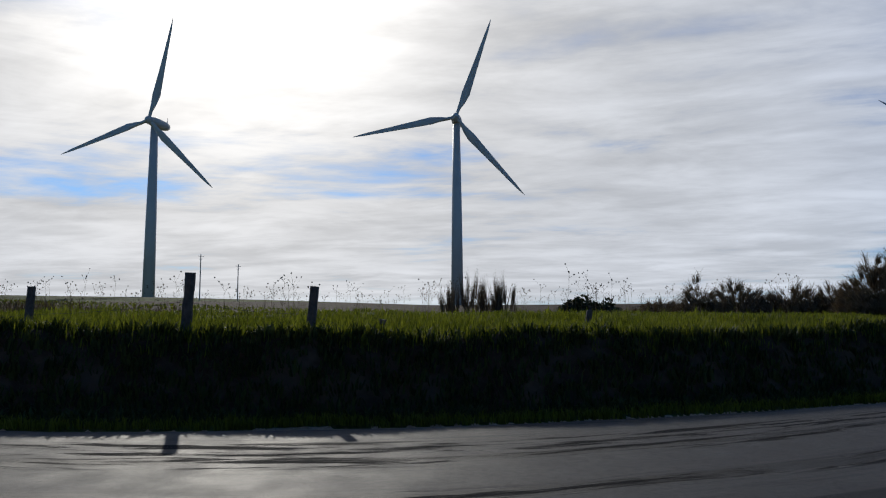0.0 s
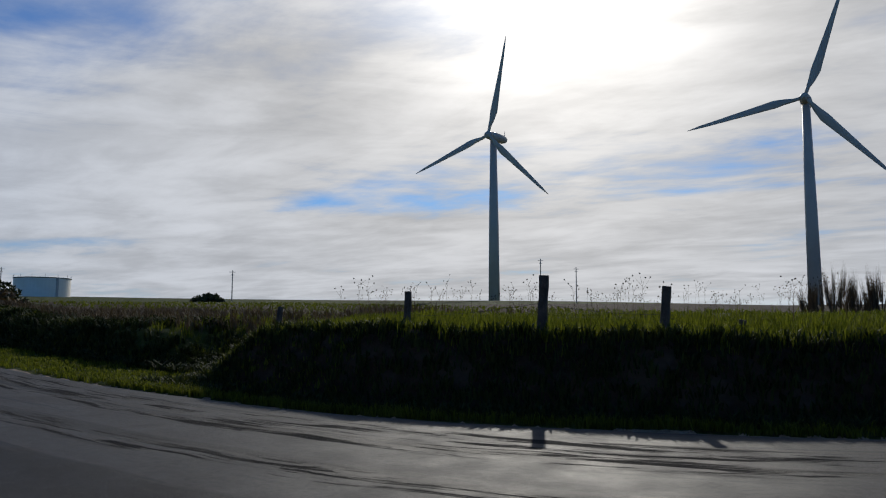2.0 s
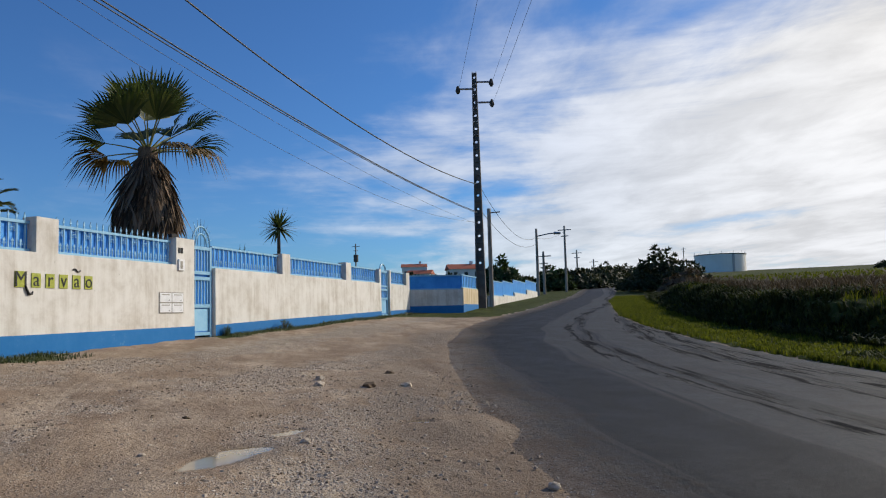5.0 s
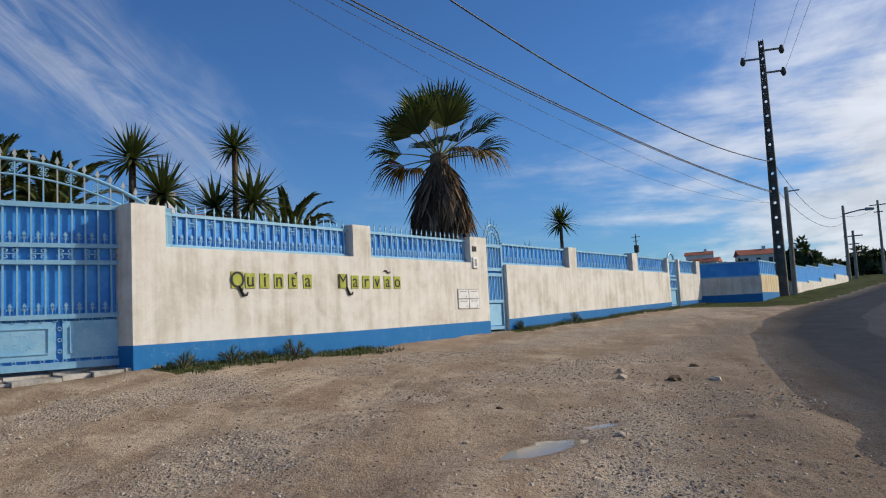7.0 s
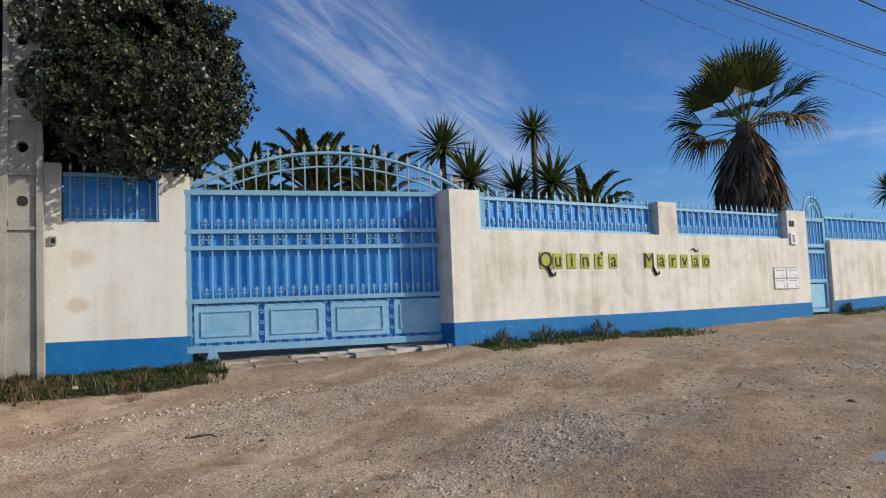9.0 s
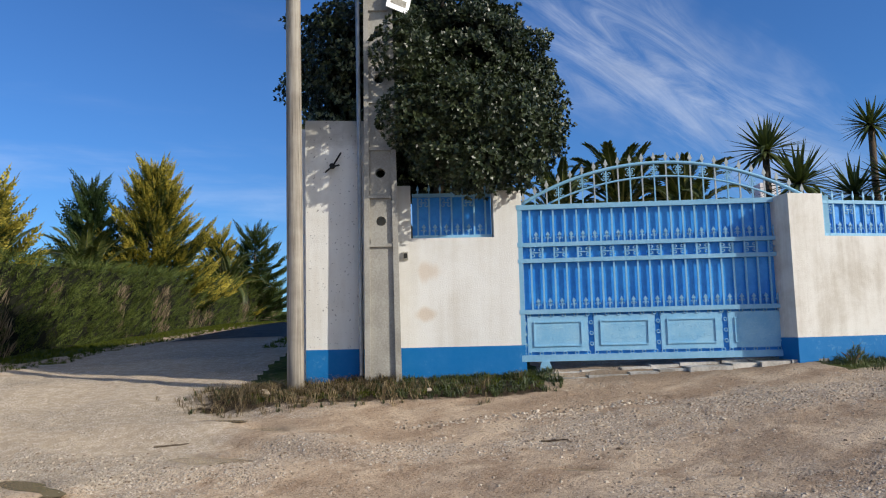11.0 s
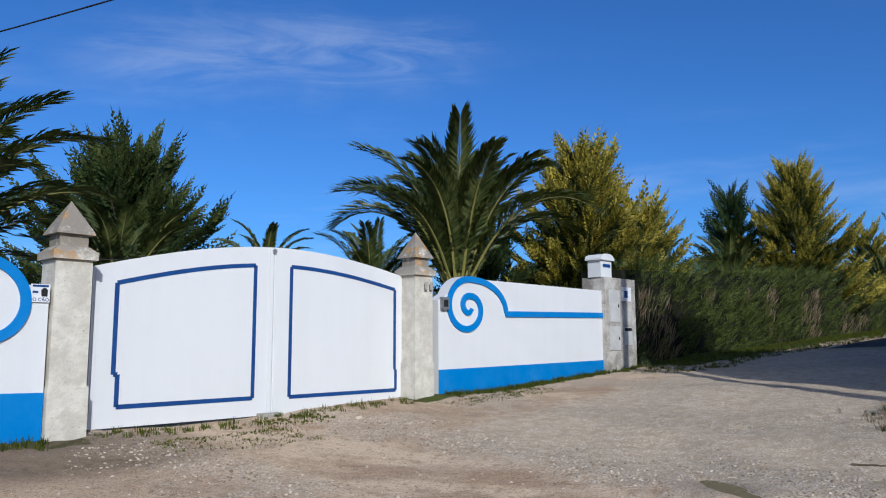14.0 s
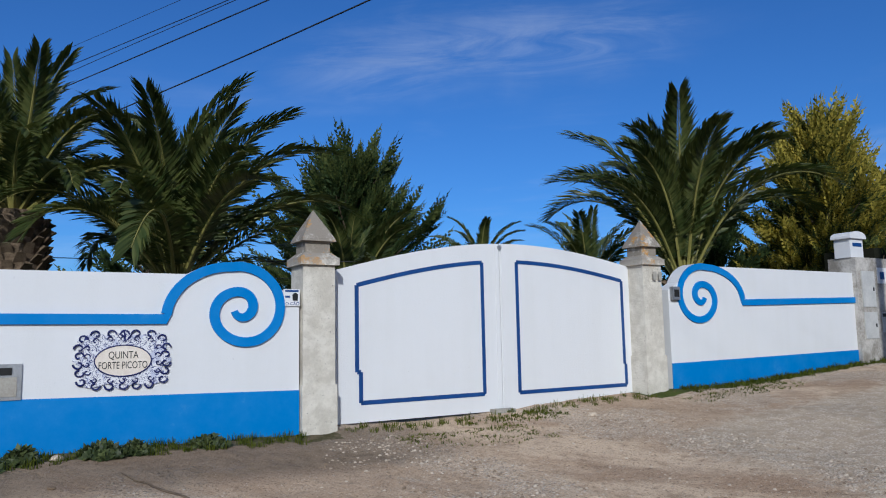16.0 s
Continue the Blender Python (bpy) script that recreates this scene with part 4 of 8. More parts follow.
def garden_door(frame_, s0, s1, z0, z1, arch):
    d = thing("garden_door", frame_ @ pose(s0, 0.10, z0), "narrow blue iron garden door with an arched crest" if arch else "narrow blue iron door in the long wall", "door", "garden doors")
    w, h = s1 - s0, z1 - z0
    bm = B()
    for x in (0.03, w - 0.10):
        box(bm, x, x + 0.07, -0.03, 0.03, 0, h)
    for z in (0.04, 0.62, h - 0.72, h - 0.60, h - 0.08):
        box(bm, 0.10, w - 0.10, -0.026, 0.026, z, z + 0.07)
    part("frame", bm, M_PALE, d)
    bm = B()
    box(bm, 0.09, w - 0.09, 0.03, 0.036, 0.05, h - 0.03)
    part("sheet", bm, M_BLUE, d)
    bm = B()
    box(bm, 0.12, w - 0.12, 0.010, 0.026, 0.13, 0.60)
    part("kick_panel", bm, M_PALE2, d, bevel=0.008)
    for k in range(5):
        x = 0.12 + (k + 0.5) * (w - 0.24) / 5
        for z, hh in ((0.69, h - 1.41), (h - 0.53, 0.45)):
            bm = B()
            box(bm, x - 0.011, x + 0.011, -0.012, 0.012, z, z + hh)
            part("bar", bm, M_PALE, d)
    if arch:
        c, r = w / 2, w / 2 - 0.06
        for rr in (r, r - 0.12):
            bm = B()
            tube(bm, [(c + rr * math.cos(math.pi * k / 18), 0, h - 0.02 + rr * 1.28 * math.sin(math.pi * k / 18)) for k in range(19)], 0.02, 6)
            part("arch", bm, M_PALE, d)
        for k in range(1, 10):
            a = math.pi * k / 10
            bm = B()
            x, z = c + (r - .12) * math.cos(a), h + (r - .12) * 1.28 * math.sin(a)
            x2, z2 = c + (r + .13) * math.cos(a), h + (r + .13) * 1.28 * math.sin(a)
            if 0.15 < k / 10 < 0.85 and k % 2:
                tube(bm, [(x, 0, h - 0.03), (x, 0, z)], 0.009, 5)
            tube(bm, [(x, 0, z), (c + r * math.cos(a), 0, h + r * 1.28 * math.sin(a)), (x2, 0, z2)], [0.009, 0.012, 0.002], 5)
            part("spoke", bm, M_PALE, d)
    else:
        bm = B()
        tube(bm, [(w / 2 + .3 * math.cos(math.pi * k / 12), 0, h + .22 * math.sin(math.pi * k / 12)) for k in range(13)], 0.03, 6)
        part("arch", bm, M_PALE, d)
    return d


garden_door(FRAME_Q, 8.42, 9.22, 1.06, 2.98, True)
garden_door(FRAME_Q, 19.95, 20.9, 1.34, 3.0, False)

# recessed wall beyond, seen past the small door
FRAME_R = FRAME_Q @ pose(23.3, 0, 0)


def blue_top(name, frame_, s0, s1, z0, z1, z2, y, label, slats=0, coat=None):
    w = thing(name, frame_, label, "wall", kind="structure")
    bm = B()
    box(bm, s0, s1, y, y + 0.2, 0.3, z1)
    part("render", bm, coat or M_WALL, w)
    bm = B()
    box(bm, s0, s1, y - 0.005, y, 0.3, z0)
    part("painted_band", bm, M_BAND, w)
    bm = B()
    box(bm, s0, s1, y + 0.08, y + 0.10, z1, z2)
    part("sheet", bm, M_BLUE, w)
    for z in (z1 + 0.002, z2 - 0.05):
        bm = B()
        box(bm, s0, s1, y + 0.05, y + 0.08, z, z + 0.05)
        part("rail", bm, M_PALE, w)
    for k in range(slats):
        bm = B()
        x = s0 + (k + 0.5) * (s1 - s0) / slats
        box(bm, x - 0.012, x + 0.012, y + 0.06, y + 0.078, z1 + 0.055, z2 - 0.055)
        part("bar", bm, M_PALE, w)
    return w


bm = B()
box(bm, 22.98, 23.30, 0.262, 0.75, 0.3, 3.0)
part("pier_return", bm, M_WALL, W3, bevel=0.01)

# wall left of the sliding gate, with the tall corner piece
W4 = wall_piece("wall_corner", FRAME_G, [(-2.45, LOW), (0.36, LOW), (0.36, 3.27), (-0.01, 3.27), (-0.01, 2.655), (-1.09, 2.655), (-1.09, 3.35), (-1.55, 3.35), (-1.55, 4.22), (-2.45, 4.24)], 0, 0.28, M_CORNER, "white rendered corner wall with rust stains and a tall pier")
band(W4, [(-2.452, 1.25), (0.362, 1.245)], LOW, -0.005)
fence_panel(W4, -1.07, -0.03, 2.66, 3.26, 0.12, 0.155, True)
# unseen wall behind the tall pier; length and height chosen to shade the lane
bm = B()
prism(bm, [(0.28, LOW), (22, LOW), (22, 4.2), (0.28, 4.2)], 0.0, 0.22)
tagged(part("wall_lane", bm, M_WALL_CLEAN, m=FRAME_G @ pose(-2.45, 0, 0, 0, 0, 90)), "tall plain white side wall, unseen, raised to shade the lane", "wall", kind="structure")
bm = B()
box(bm, -0.035, 0.035, -0.03, 0, -0.05, 0.05)
bell = tagged(part("bell_box", bm, M_CONC, m=FRAME_G @ pose(-1.17, 0, 2.43), bevel=0.006), "small grey plastic bell box on the wall", "bell box")
bm = B()
box(bm, -0.022, 0.022, -0.034, -0.030, -0.035, 0.030)
part("button_plate", bm, M_DARK, bell)


# ---- the big sliding gate ----
def sliding_gate():
    g = thing("sliding_gate", FRAME_G @ pose(0.293, 0.03, 1.031, 0, 0, -5.5) @ Matrix.Scale(0.972, 4), "large closed sky-blue iron sliding gate with an arched spear crest", "gate")
    w = 4.12
    bm = B()
    box(bm, 0, w, 0.03, 0.036, 0.04, 2.05)
    part("sheet", bm, M_BLUE, g)
    for z, hh in ((0.0, 0.085), (0.625, 0.06), (1.31, 0.055), (1.525, 0.055), (2.03, 0.065)):
        bm = B()
        box(bm, 0, w, -0.035, 0.028, z, z + hh)
        part("rail", bm, M_PALE, g, bevel=0.006)
    for x in (0.0, w - 0.07):
        bm = B()
        box(bm, x, x + 0.07, -0.03, 0.03, 0.085, 2.03)
        part("stile", bm, M_PALE, g)
    n = 25
    low, high, short = bar_mesh(1.31 - 0.685, 0.0115), bar_mesh(2.03 - 1.58, 0.0115), bar_mesh(0.16, 0.0115)
    for k in range(n):
        x = 0.10 + (k + 0.5) * (w - 0.2) / n
        shared("bar", low, g, pose(x, -0.006, 0.685))
        shared("bar", high, g, pose(x, -0.006, 1.58))
        shared("bar", short, g, pose(x, -0.006, 1.365))
        if k < n - 1:
            xm = x + (w - 0.2) / n / 2
            shared("ornament", ME_ORN, g, pose(xm, -0.008, 0.69))
            shared("ornament", ME_ORN, g, pose(xm, -0.008, 1.585))
            if k % 2 == 0:
                shared("scroll_ornament", ME_CURL, g, pose(xm, -0.010, 1.445) @ Matrix.Diagonal((1.5, 1, 1.1, 1)))
    # pressed panels along the foot
    for k in range(4):
        x0 = 0.10 + k * 0.875
        p = thing_part("foot_panel", g)
        bm = B()
        box(bm, x0, x0 + 0.80, -0.006, 0.027, 0.125, 0.595)
        part("plate", bm, M_PALE2, p, bevel=0.01)
        bm = B()
        for a0, a1, b0, b1 in ((x0 + .08, x0 + .72, .195, .211), (x0 + .08, x0 + .72, .509, .525), (x0 + .08, x0 + .096, .211, .509), (x0 + .704, x0 + .72, .211, .509)):
            box(bm, a0, a1, -0.020, -0.004, b0, b1)
        part("moulding", bm, M_PALE2, p, bevel=0.006)
        for j in range(12):
            bm = B()
            sx = x0 + 0.16 + (j % 6) * 0.096
            curl(bm, sx, -0.005, 0.36 + (0.055 if j < 6 else -.055) + 0.025 * math.sin(j * 1.9), 0.048, 1 if j % 6 < 3 else -1, 1 if j < 6 else -1, 0.0045)
            part("relief_scroll", bm, M_PALE2, p)
        for j in range(6):
            for z in (0.105, 0.61):
                ring(g, x0 + 0.02 + j * 0.155, z)
        for z in (0.22, 0.36, 0.50):
            ring(g, x0 - 0.037, z)
    # arched crest
    c, half, rise, foot = 1.95, 1.90, 0.53, 2.095
    R = (half * half + rise * rise) / (2 * rise)

    def arch(x, drop=0.0):
        d = abs(x - c)
        return foot + math.sqrt(max(R * R - d * d, 0)) - (R - rise) - drop
    for drop, r in ((0.0, 0.024), (0.19, 0.014)):
        bm = B()
        lim = half if drop == 0 else 1.50
        tube(bm, [(c - lim + 2 * lim * k / 40, 0, max(arch(c - lim + 2 * lim * k / 40, drop), foot)) for k in range(41)], r, 8)
        part("arch", bm, M_PALE, g, smooth=True)
    for k in range(24):
        x = 0.10 + k * 0.161
        top = arch(x) if abs(x - c) < half else foot
        bm = B()
        box(bm, x - 0.009, x + 0.009, -0.009, 0.009, foot - 0.01, top + 0.02)
        part("crest_bar", bm, M_TIP if k % 2 == 0 else M_PALE, g)
        shared("spear_head", ME_SPEAR, g, pose(x, 0, top + 0.015))
        if k % 2 and top - foot > 0.2:
            shared("scroll_ornament", ME_CURL, g, pose(x, -0.004, top - 0.10))
    for x in (0.32, 3.55):
        bm = B()
        prism(bm, [(x - .10, -0.16), (x + .10, -0.16), (x + .05, 0.0), (x - .05, 0.0)], -0.05, 0.05)
        part("wheel_foot", bm, M_PALE, g)


def ring_mesh():
    bm = B()
    tube(bm, [(0.022 * math.cos(k * math.tau / 12), 0, 0.022 * math.sin(k * math.tau / 12)) for k in range(13)], 0.007, 5)
    return mesh_of(bm, "ring", M_PALE)


ME_RING = ring_mesh()


def ring(parent, x, z):
    shared("ring", ME_RING, parent, pose(x, -0.012, z))


sliding_gate()

# ---- the white estate wall with blue scrolls ----
def spiral(cx, cz, r0, start, n=96, grow=1, wide=1.0):
    """Points of a scroll from its rim inwards: a wide outer ring, then a tight inner curl."""
    at = (0, .12, .26, .4, .5, .71, .84, .96, 1.25, 1.48, 1.65)
    size = (1.0, 1.0, 1.06, 1.02, .90, .65, .47, .37, .36, .30, .15)
    out_ = []
    for k in range(n + 1):
        t = 1.65 * k / n
        r = r0 * sum(float(np.interp(t + o, at, size)) for o in (-.05, 0, .05)) / 3
        out_.append((cx + wide * r * math.cos(start + grow * t * math.tau), cz + r * math.sin(start + grow * t * math.tau)))
    return out_


def scroll_wall(name, s_end, s_pier, cx, cz, r, run, z_line, z_end, z_top, band_pts, mirror, wide, label):
    """White wall whose blue trim line climbs in a quarter round and rolls up into a scroll beside the gate pier."""
    d = -1 if mirror else 1
    rim = spiral(cx, cz, r, radians(90 + 10 * d), 96, -d, wide)
    xt, zt = rim[0]
    arc = [(xt - d * run * math.cos(q), z_line + (zt - z_line) * math.sin(q)) for q in np.linspace(0, math.pi / 2, 16)][:-1]
    cap = []
    for x, z in [q for q in arc if q[1] > z_top - .02] + rim[:14]:
        v = Vector((x - cx, z - (cz - .15)))
        v = v * (1 + .044 / v.length)
        cap.append((cx + v.x, cz - .15 + v.y))
    top = [(s_end, z_top), (cap[0][0] - d * .03, z_top)]
    outline = [(s_end, 0.1), (s_pier, 0.1), (s_pier, 2.04 if not mirror else 2.12)] + cap[::-1] + top[::-1]
    w = wall_piece(name, FRAME_W, outline if not mirror else outline[::-1], 0.03, 0.24, M_WHITE, label)
    band(w, band_pts, 0.1, 0.022, mat=M_SCROLL, y1=0.03)
    bm = B()
    ribbon(bm, [(s_end + (arc[0][0] - s_end) * k / 12, z_end + (z_line - z_end) * k / 12) for k in range(12)] + arc + rim, lambda t: 0.046 if t < 0.85 else 0.046 - 0.014 * (t - 0.85) / 0.15, 0.005, 0.03)
    part("scroll_trim", bm, M_SCROLL, w, "raised bright blue scroll moulding", bevel=0.008)
    return w


scroll_wall("wall_white", -9.0, 0.84, 0.22, 1.865, 0.39, 0.61, 1.745, 1.79, 2.17, [(-9, 1.12), (-1.77, 1.08), (0.84, 1.03)], False, 1.02, "bright white estate wall with a blue scroll beside the gate pier")
scroll_wall("wall_white_far", 10.56, 6.17, 6.84, 2.06, 0.40, 0.80, 1.955, 2.015, 2.47, [(10.56, 1.19), (6.17, 1.115)], True, 1.08, "bright white wall with a blue scroll and blue base course")


def pier(s, z0, lift):
    p = thing("gate_pier", FRAME_W @ pose(s, 0.17, z0), "pale limestone gate pier with a lichened pyramid cap", "gate pier", "stone gate piers")
    h = 1.72
    bm = B()
    box(bm, -.190, .190, -.190, .190, -0.3, 0.50)
    part("plinth", bm, M_STONE, p, bevel=0.014)
    bm = B()
    box(bm, -.174, .174, -.174, .174, 0.50, h)
    part("shaft", bm, M_STONE, p, bevel=0.014)
    bm = B()
    box(bm, -.212, .212, -.212, .212, h, h + .08)
    part("cap_slab", bm, M_STONE, p, bevel=0.015)
    bm = B()
    for a, b, z, zz in ((.200, .150, h + .08, h + .13), (.135, .135, h + .13, h + .25)):
        v = [bm.verts.new((x * a, y * a, z)) for x, y in ((-1, -1), (1, -1), (1, 1), (-1, 1))] + [bm.verts.new((x * b, y * b, zz)) for x, y in ((-1, -1), (1, -1), (1, 1), (-1, 1))]
        for f in ((3, 2, 1, 0), (4, 5, 6, 7), (0, 1, 5, 4), (1, 2, 6, 5), (2, 3, 7, 6), (3, 0, 4, 7)):
            bm.faces.new([v[i] for i in f])
    part("neck", bm, M_STONE, p, bevel=0.01)
    bm = B()
    v = [bm.verts.new((x * .186, y * .186, h + .25)) for x, y in ((-1, -1), (1, -1), (1, 1), (-1, 1))] + [bm.verts.new((x * .174, y * .174, h + .285)) for x, y in ((-1, -1), (1, -1), (1, 1), (-1, 1))]
    tip = bm.verts.new((0, 0, h + lift))
    for f in ((3, 2, 1, 0), (0, 1, 5, 4), (1, 2, 6, 5), (2, 3, 7, 6), (3, 0, 4, 7)):
        bm.faces.new([v[i] for i in f])
    for k in range(4):
        bm.faces.new((v[4 + k], v[4 + (k + 1) % 4], tip))
    part("pyramid", bm, M_STONE, p, bevel=0.008)


pier(1.045, 0.575, 0.60)
pier(5.84, 0.73, 0.64)


def white_gate():
    g = thing("driveway_gate", FRAME_W @ pose(1.34, 0.27, 0.63), "closed double-leaf white gate with an arched top and blue border lines", "gate")
    w, mid = 4.44, 2.17

    def top(x):
        return 1.645 + 0.145 * x / w + 0.36 * math.sin(math.pi * (0.04 + 0.92 * x / w)) - 0.045
    for a, b, i0, i1 in ((0.0, mid - 0.004, 0.25, 1.91), (mid + 0.004, w, 2.43, 4.19)):
        leaf_ = thing_part("leaf", g)
        n = 24
        xs = [a + (b - a) * k / n for k in range(n + 1)]
        bm = B()
        prism(bm, [(a, 0.0), (b, 0.01)] + [(x, top(x)) for x in xs[::-1]], 0, 0.05)
        part("panel", bm, M_WHITE, leaf_)
        line = [(x, top(x) - 0.225) for x in np.linspace(i1, i0, 22)]
        if a == 0:
            line = [(i0 + .045, 0.21), (i1, 0.22)] + line + [(i0, 0.54), (i0 + .045, 0.54), (i0 + .045, 0.21)]
        else:
            line = [(i0, 0.21), (i1 + .02, 0.22), (i1 + .02, 0.50), (i1, 0.50)] + line + [(i0, 0.21)]
        bm = B()
        for p, q in zip(line, line[1:]):
            ribbon(bm, [p, ((p[0] + q[0]) / 2, (p[1] + q[1]) / 2), q], 0.024, -0.004, 0.001)
        part("border_line", bm, M_NAVY, leaf_, "dark blue painted border line")
        for px in (a + 0.02, b - 0.06):
            bm = B()
            box(bm, px, px + 0.04, -0.010, -0.001, 0.06, min(top(px), top(px + .04)) - 0.04)
            part("stile", bm, M_WHITE, leaf_)
    bm = B()
    tube(bm, [(mid, -0.02, top(mid) - 0.05), (mid, 0.03, top(mid) - 0.05)], 0.03, 10)
    part("latch", bm, M_STEEL, g)
    bm = B()
    box(bm, -.14, .14, -.10, .04, -0.1, 0.07)
    tagged(part("gate_stop", bm, M_CONC, m=FRAME_W @ pose(3.45, 0.22, 0.60), bevel=0.02), "small concrete stop block under the white gate", "gate stop")


white_gate()

# ---- poles, wires and the far things ----
def concrete_pole(x, y, yaw, h, w0, w1, label, name="utility_pole", sink=0.3, deep=0.36, mat=None):
    """An I-shaped concrete pole with a row of round holes in its thin web."""
    mat = mat or M_CONC
    z0 = ground_z(x, y)
    p = thing(name, pose(x, y, z0, 0, 0, yaw), label, "utility pole", "overhead line poles")

    def wid(z):
        return w0 + (w1 - w0) * z / h
    for s in (-1, 1):
        bm = B()
        v = []
        for z in (-sink, h):
            w = wid(max(z, 0))
            f = w * 0.16
            for a, b in ((s * w / 2, -w * deep), (s * w / 2, w * deep), (s * (w / 2 - f), w * deep), (s * (w / 2 - f), -w * deep)):
                v.append(bm.verts.new((a, b, z)))
        for f_ in ((3, 2, 1, 0), (4, 5, 6, 7), (0, 1, 5, 4), (1, 2, 6, 5), (2, 3, 7, 6), (3, 0, 4, 7)):
            bm.faces.new([v[i] for i in f_])
        part("flange", bm, mat, p, bevel=0.008)
    # the web: solid panels with round openings between cross ribs
    cell = 0.62
    k, z = 0, -sink
    solid = 1.72
    while z < h - 0.05:
        zz = min(h, (solid if z < 0 else z + cell))
        w = wid(max(z, 0)) * 0.35
        t = wid(max(z, 0)) * 0.13
        bm = B()
        if z < 0 or zz - z < 0.3:
            box(bm, -w, w, -t, t, z, zz)
        else:
            c, r, n = (z + zz) / 2, min(0.062, w * 0.72), 16
            ringv = [[bm.verts.new((r * math.cos(a), y_, c + r * math.sin(a))) for a in np.linspace(0, math.tau, n, endpoint=False)] for y_ in (-t, t)]
            sq = [[], []]
            for i in range(n):
                a = math.tau * i / n
                ca, sa = math.cos(a), math.sin(a)
                m_ = max(abs(ca) / w, abs(sa) / ((zz - z) / 2))
                for q, y_ in enumerate((-t, t)):
                    sq[q].append(bm.verts.new((ca / m_, y_, c + sa / m_)))
            for i in range(n):
                j = (i + 1) % n
                bm.faces.new((ringv[0][i], ringv[0][j], sq[0][j], sq[0][i]))
                bm.faces.new((ringv[1][j], ringv[1][i], sq[1][i], sq[1][j]))
                bm.faces.new((ringv[0][j], ringv[0][i], ringv[1][i], ringv[1][j]))
        part("web", bm, mat, p)
        if z > 0:
            bm = B()
            wr = wid(z) * 0.345
            box(bm, -wr, wr, -wid(z) * deep * .9, wid(z) * deep * .9, z - 0.02, z + 0.02)
            part("rib", bm, mat, p)
        z = zz
    return p


def wood_pole(x, y, h, r0, r1, label, lean=(0, 0), category="utility pole"):
    z0 = ground_z(x, y)
    p = thing("wooden_pole", pose(x, y, z0), label, category, "overhead line poles")
    bm = B()
    tube(bm, [(lean[0] * k / 12, lean[1] * k / 12, -0.3 + (h + 0.3) * k / 12) for k in range(13)], [r0 + (r1 - r0) * k / 12 for k in range(13)], 12)
    part("shaft", bm, M_POLEWOOD, p, smooth=True)
    return p


def wire(a, b, sag, r=0.008, label="black overhead cable strung between poles", n=28):
    a, b = Vector(a), Vector(b)
    bm = B()
    tube(bm, [a.lerp(b, k / n) - Vector((0, 0, 4 * sag * (k / n) * (1 - k / n))) for k in range(n + 1)], r, 5)
    tagged(part("overhead_cable", bm, M_CABLE, smooth=True), label, "cable", "overhead cables")


def turbine(x, y, z, hub, blade, yaw, phase, label):
    t = thing("wind_turbine", pose(x, y, z, 0, 0, yaw), label, "wind turbine", "wind turbines")
    bm = B()
    tube(bm, [(0, 0, -4), (0, 0, hub * .5), (0, 0, hub - 1.2)], [2.15, 1.75, 1.2], 24)
    part("tower", bm, M_TURBINE, t, smooth=True)
    bm = B()
    tube(bm, [(0, q, hub + .3) for q in (-1.9, -1.5, 0.5, 5.4, 7.2, 7.6)], [0.9, 1.5, 1.8, 1.65, 1.2, 0.3], 14)
    part("nacelle", bm, M_TURBINE, t, smooth=True)
    bm = B()
    tube(bm, [(0.5, 6.4, hub + 1.6), (0.5, 6.4, hub + 3.4)], 0.09, 5)
    part("wind_vane_mast", bm, M_TURBINE, t)
    hub_ = thing_part("rotor", t)
    hub_.matrix_basis = pose(0, -3.2, hub + .3)
    bm = B()
    tube(bm, [(0, q, 0) for q in (1.4, 0.6, -0.4, -1.1, -1.5)], [1.3, 1.5, 1.4, 0.9, 0.15], 14)
    part("hub", bm, M_TURBINE, hub_, smooth=True)
    bm = B()
    rings = []
    prof = ((0.0, .55, .55, 0), (0.06, .58, .55, 2), (0.13, 1.0, .42, 14), (0.22, 1.45, .30, 13), (0.4, 1.15, .20, 8), (0.65, .78, .12, 4), (0.88, .46, .07, 1), (1.0, .08, .02, 0))
    for f, chord, thick, twist in prof:
        r_ = []
        for k in range(12):
            a = k * math.tau / 12
            u, v = chord * math.cos(a) + (0.35 * chord if f > .1 else 0), thick * math.sin(a)
            c, s = math.cos(radians(twist)), math.sin(radians(twist))
            r_.append(bm.verts.new((u * c - v * s, u * s + v * c - 0.8 * f * f, 1.0 + f * (blade - 1.0))))
        rings.append(r_)
    for p, q in zip(rings, rings[1:]):
        for k in range(12):
            bm.faces.new((p[k], p[(k + 1) % 12], q[(k + 1) % 12], q[k]))
    bm.faces.new(rings[-1])
    me = mesh_of(bm, "blade", M_TURBINE, True)
    for k in range(3):
        shared("blade", me, hub_, pose(0, 0, 0, 0, phase + 120 * k, 0))


turbine(-131.7, 243.5, 8.0, 64.5, 36, -8, 14, "light grey three-bladed wind turbine standing in the open field")
turbine(-29.0, 258.4, 8.0, 65.5, 36, 2, 20, "light grey three-bladed wind turbine behind reeds and bushes")
turbine(155, 303, 2.0, 64.0, 36, 0, -56, "light grey three-bladed wind turbine at the edge of the field")


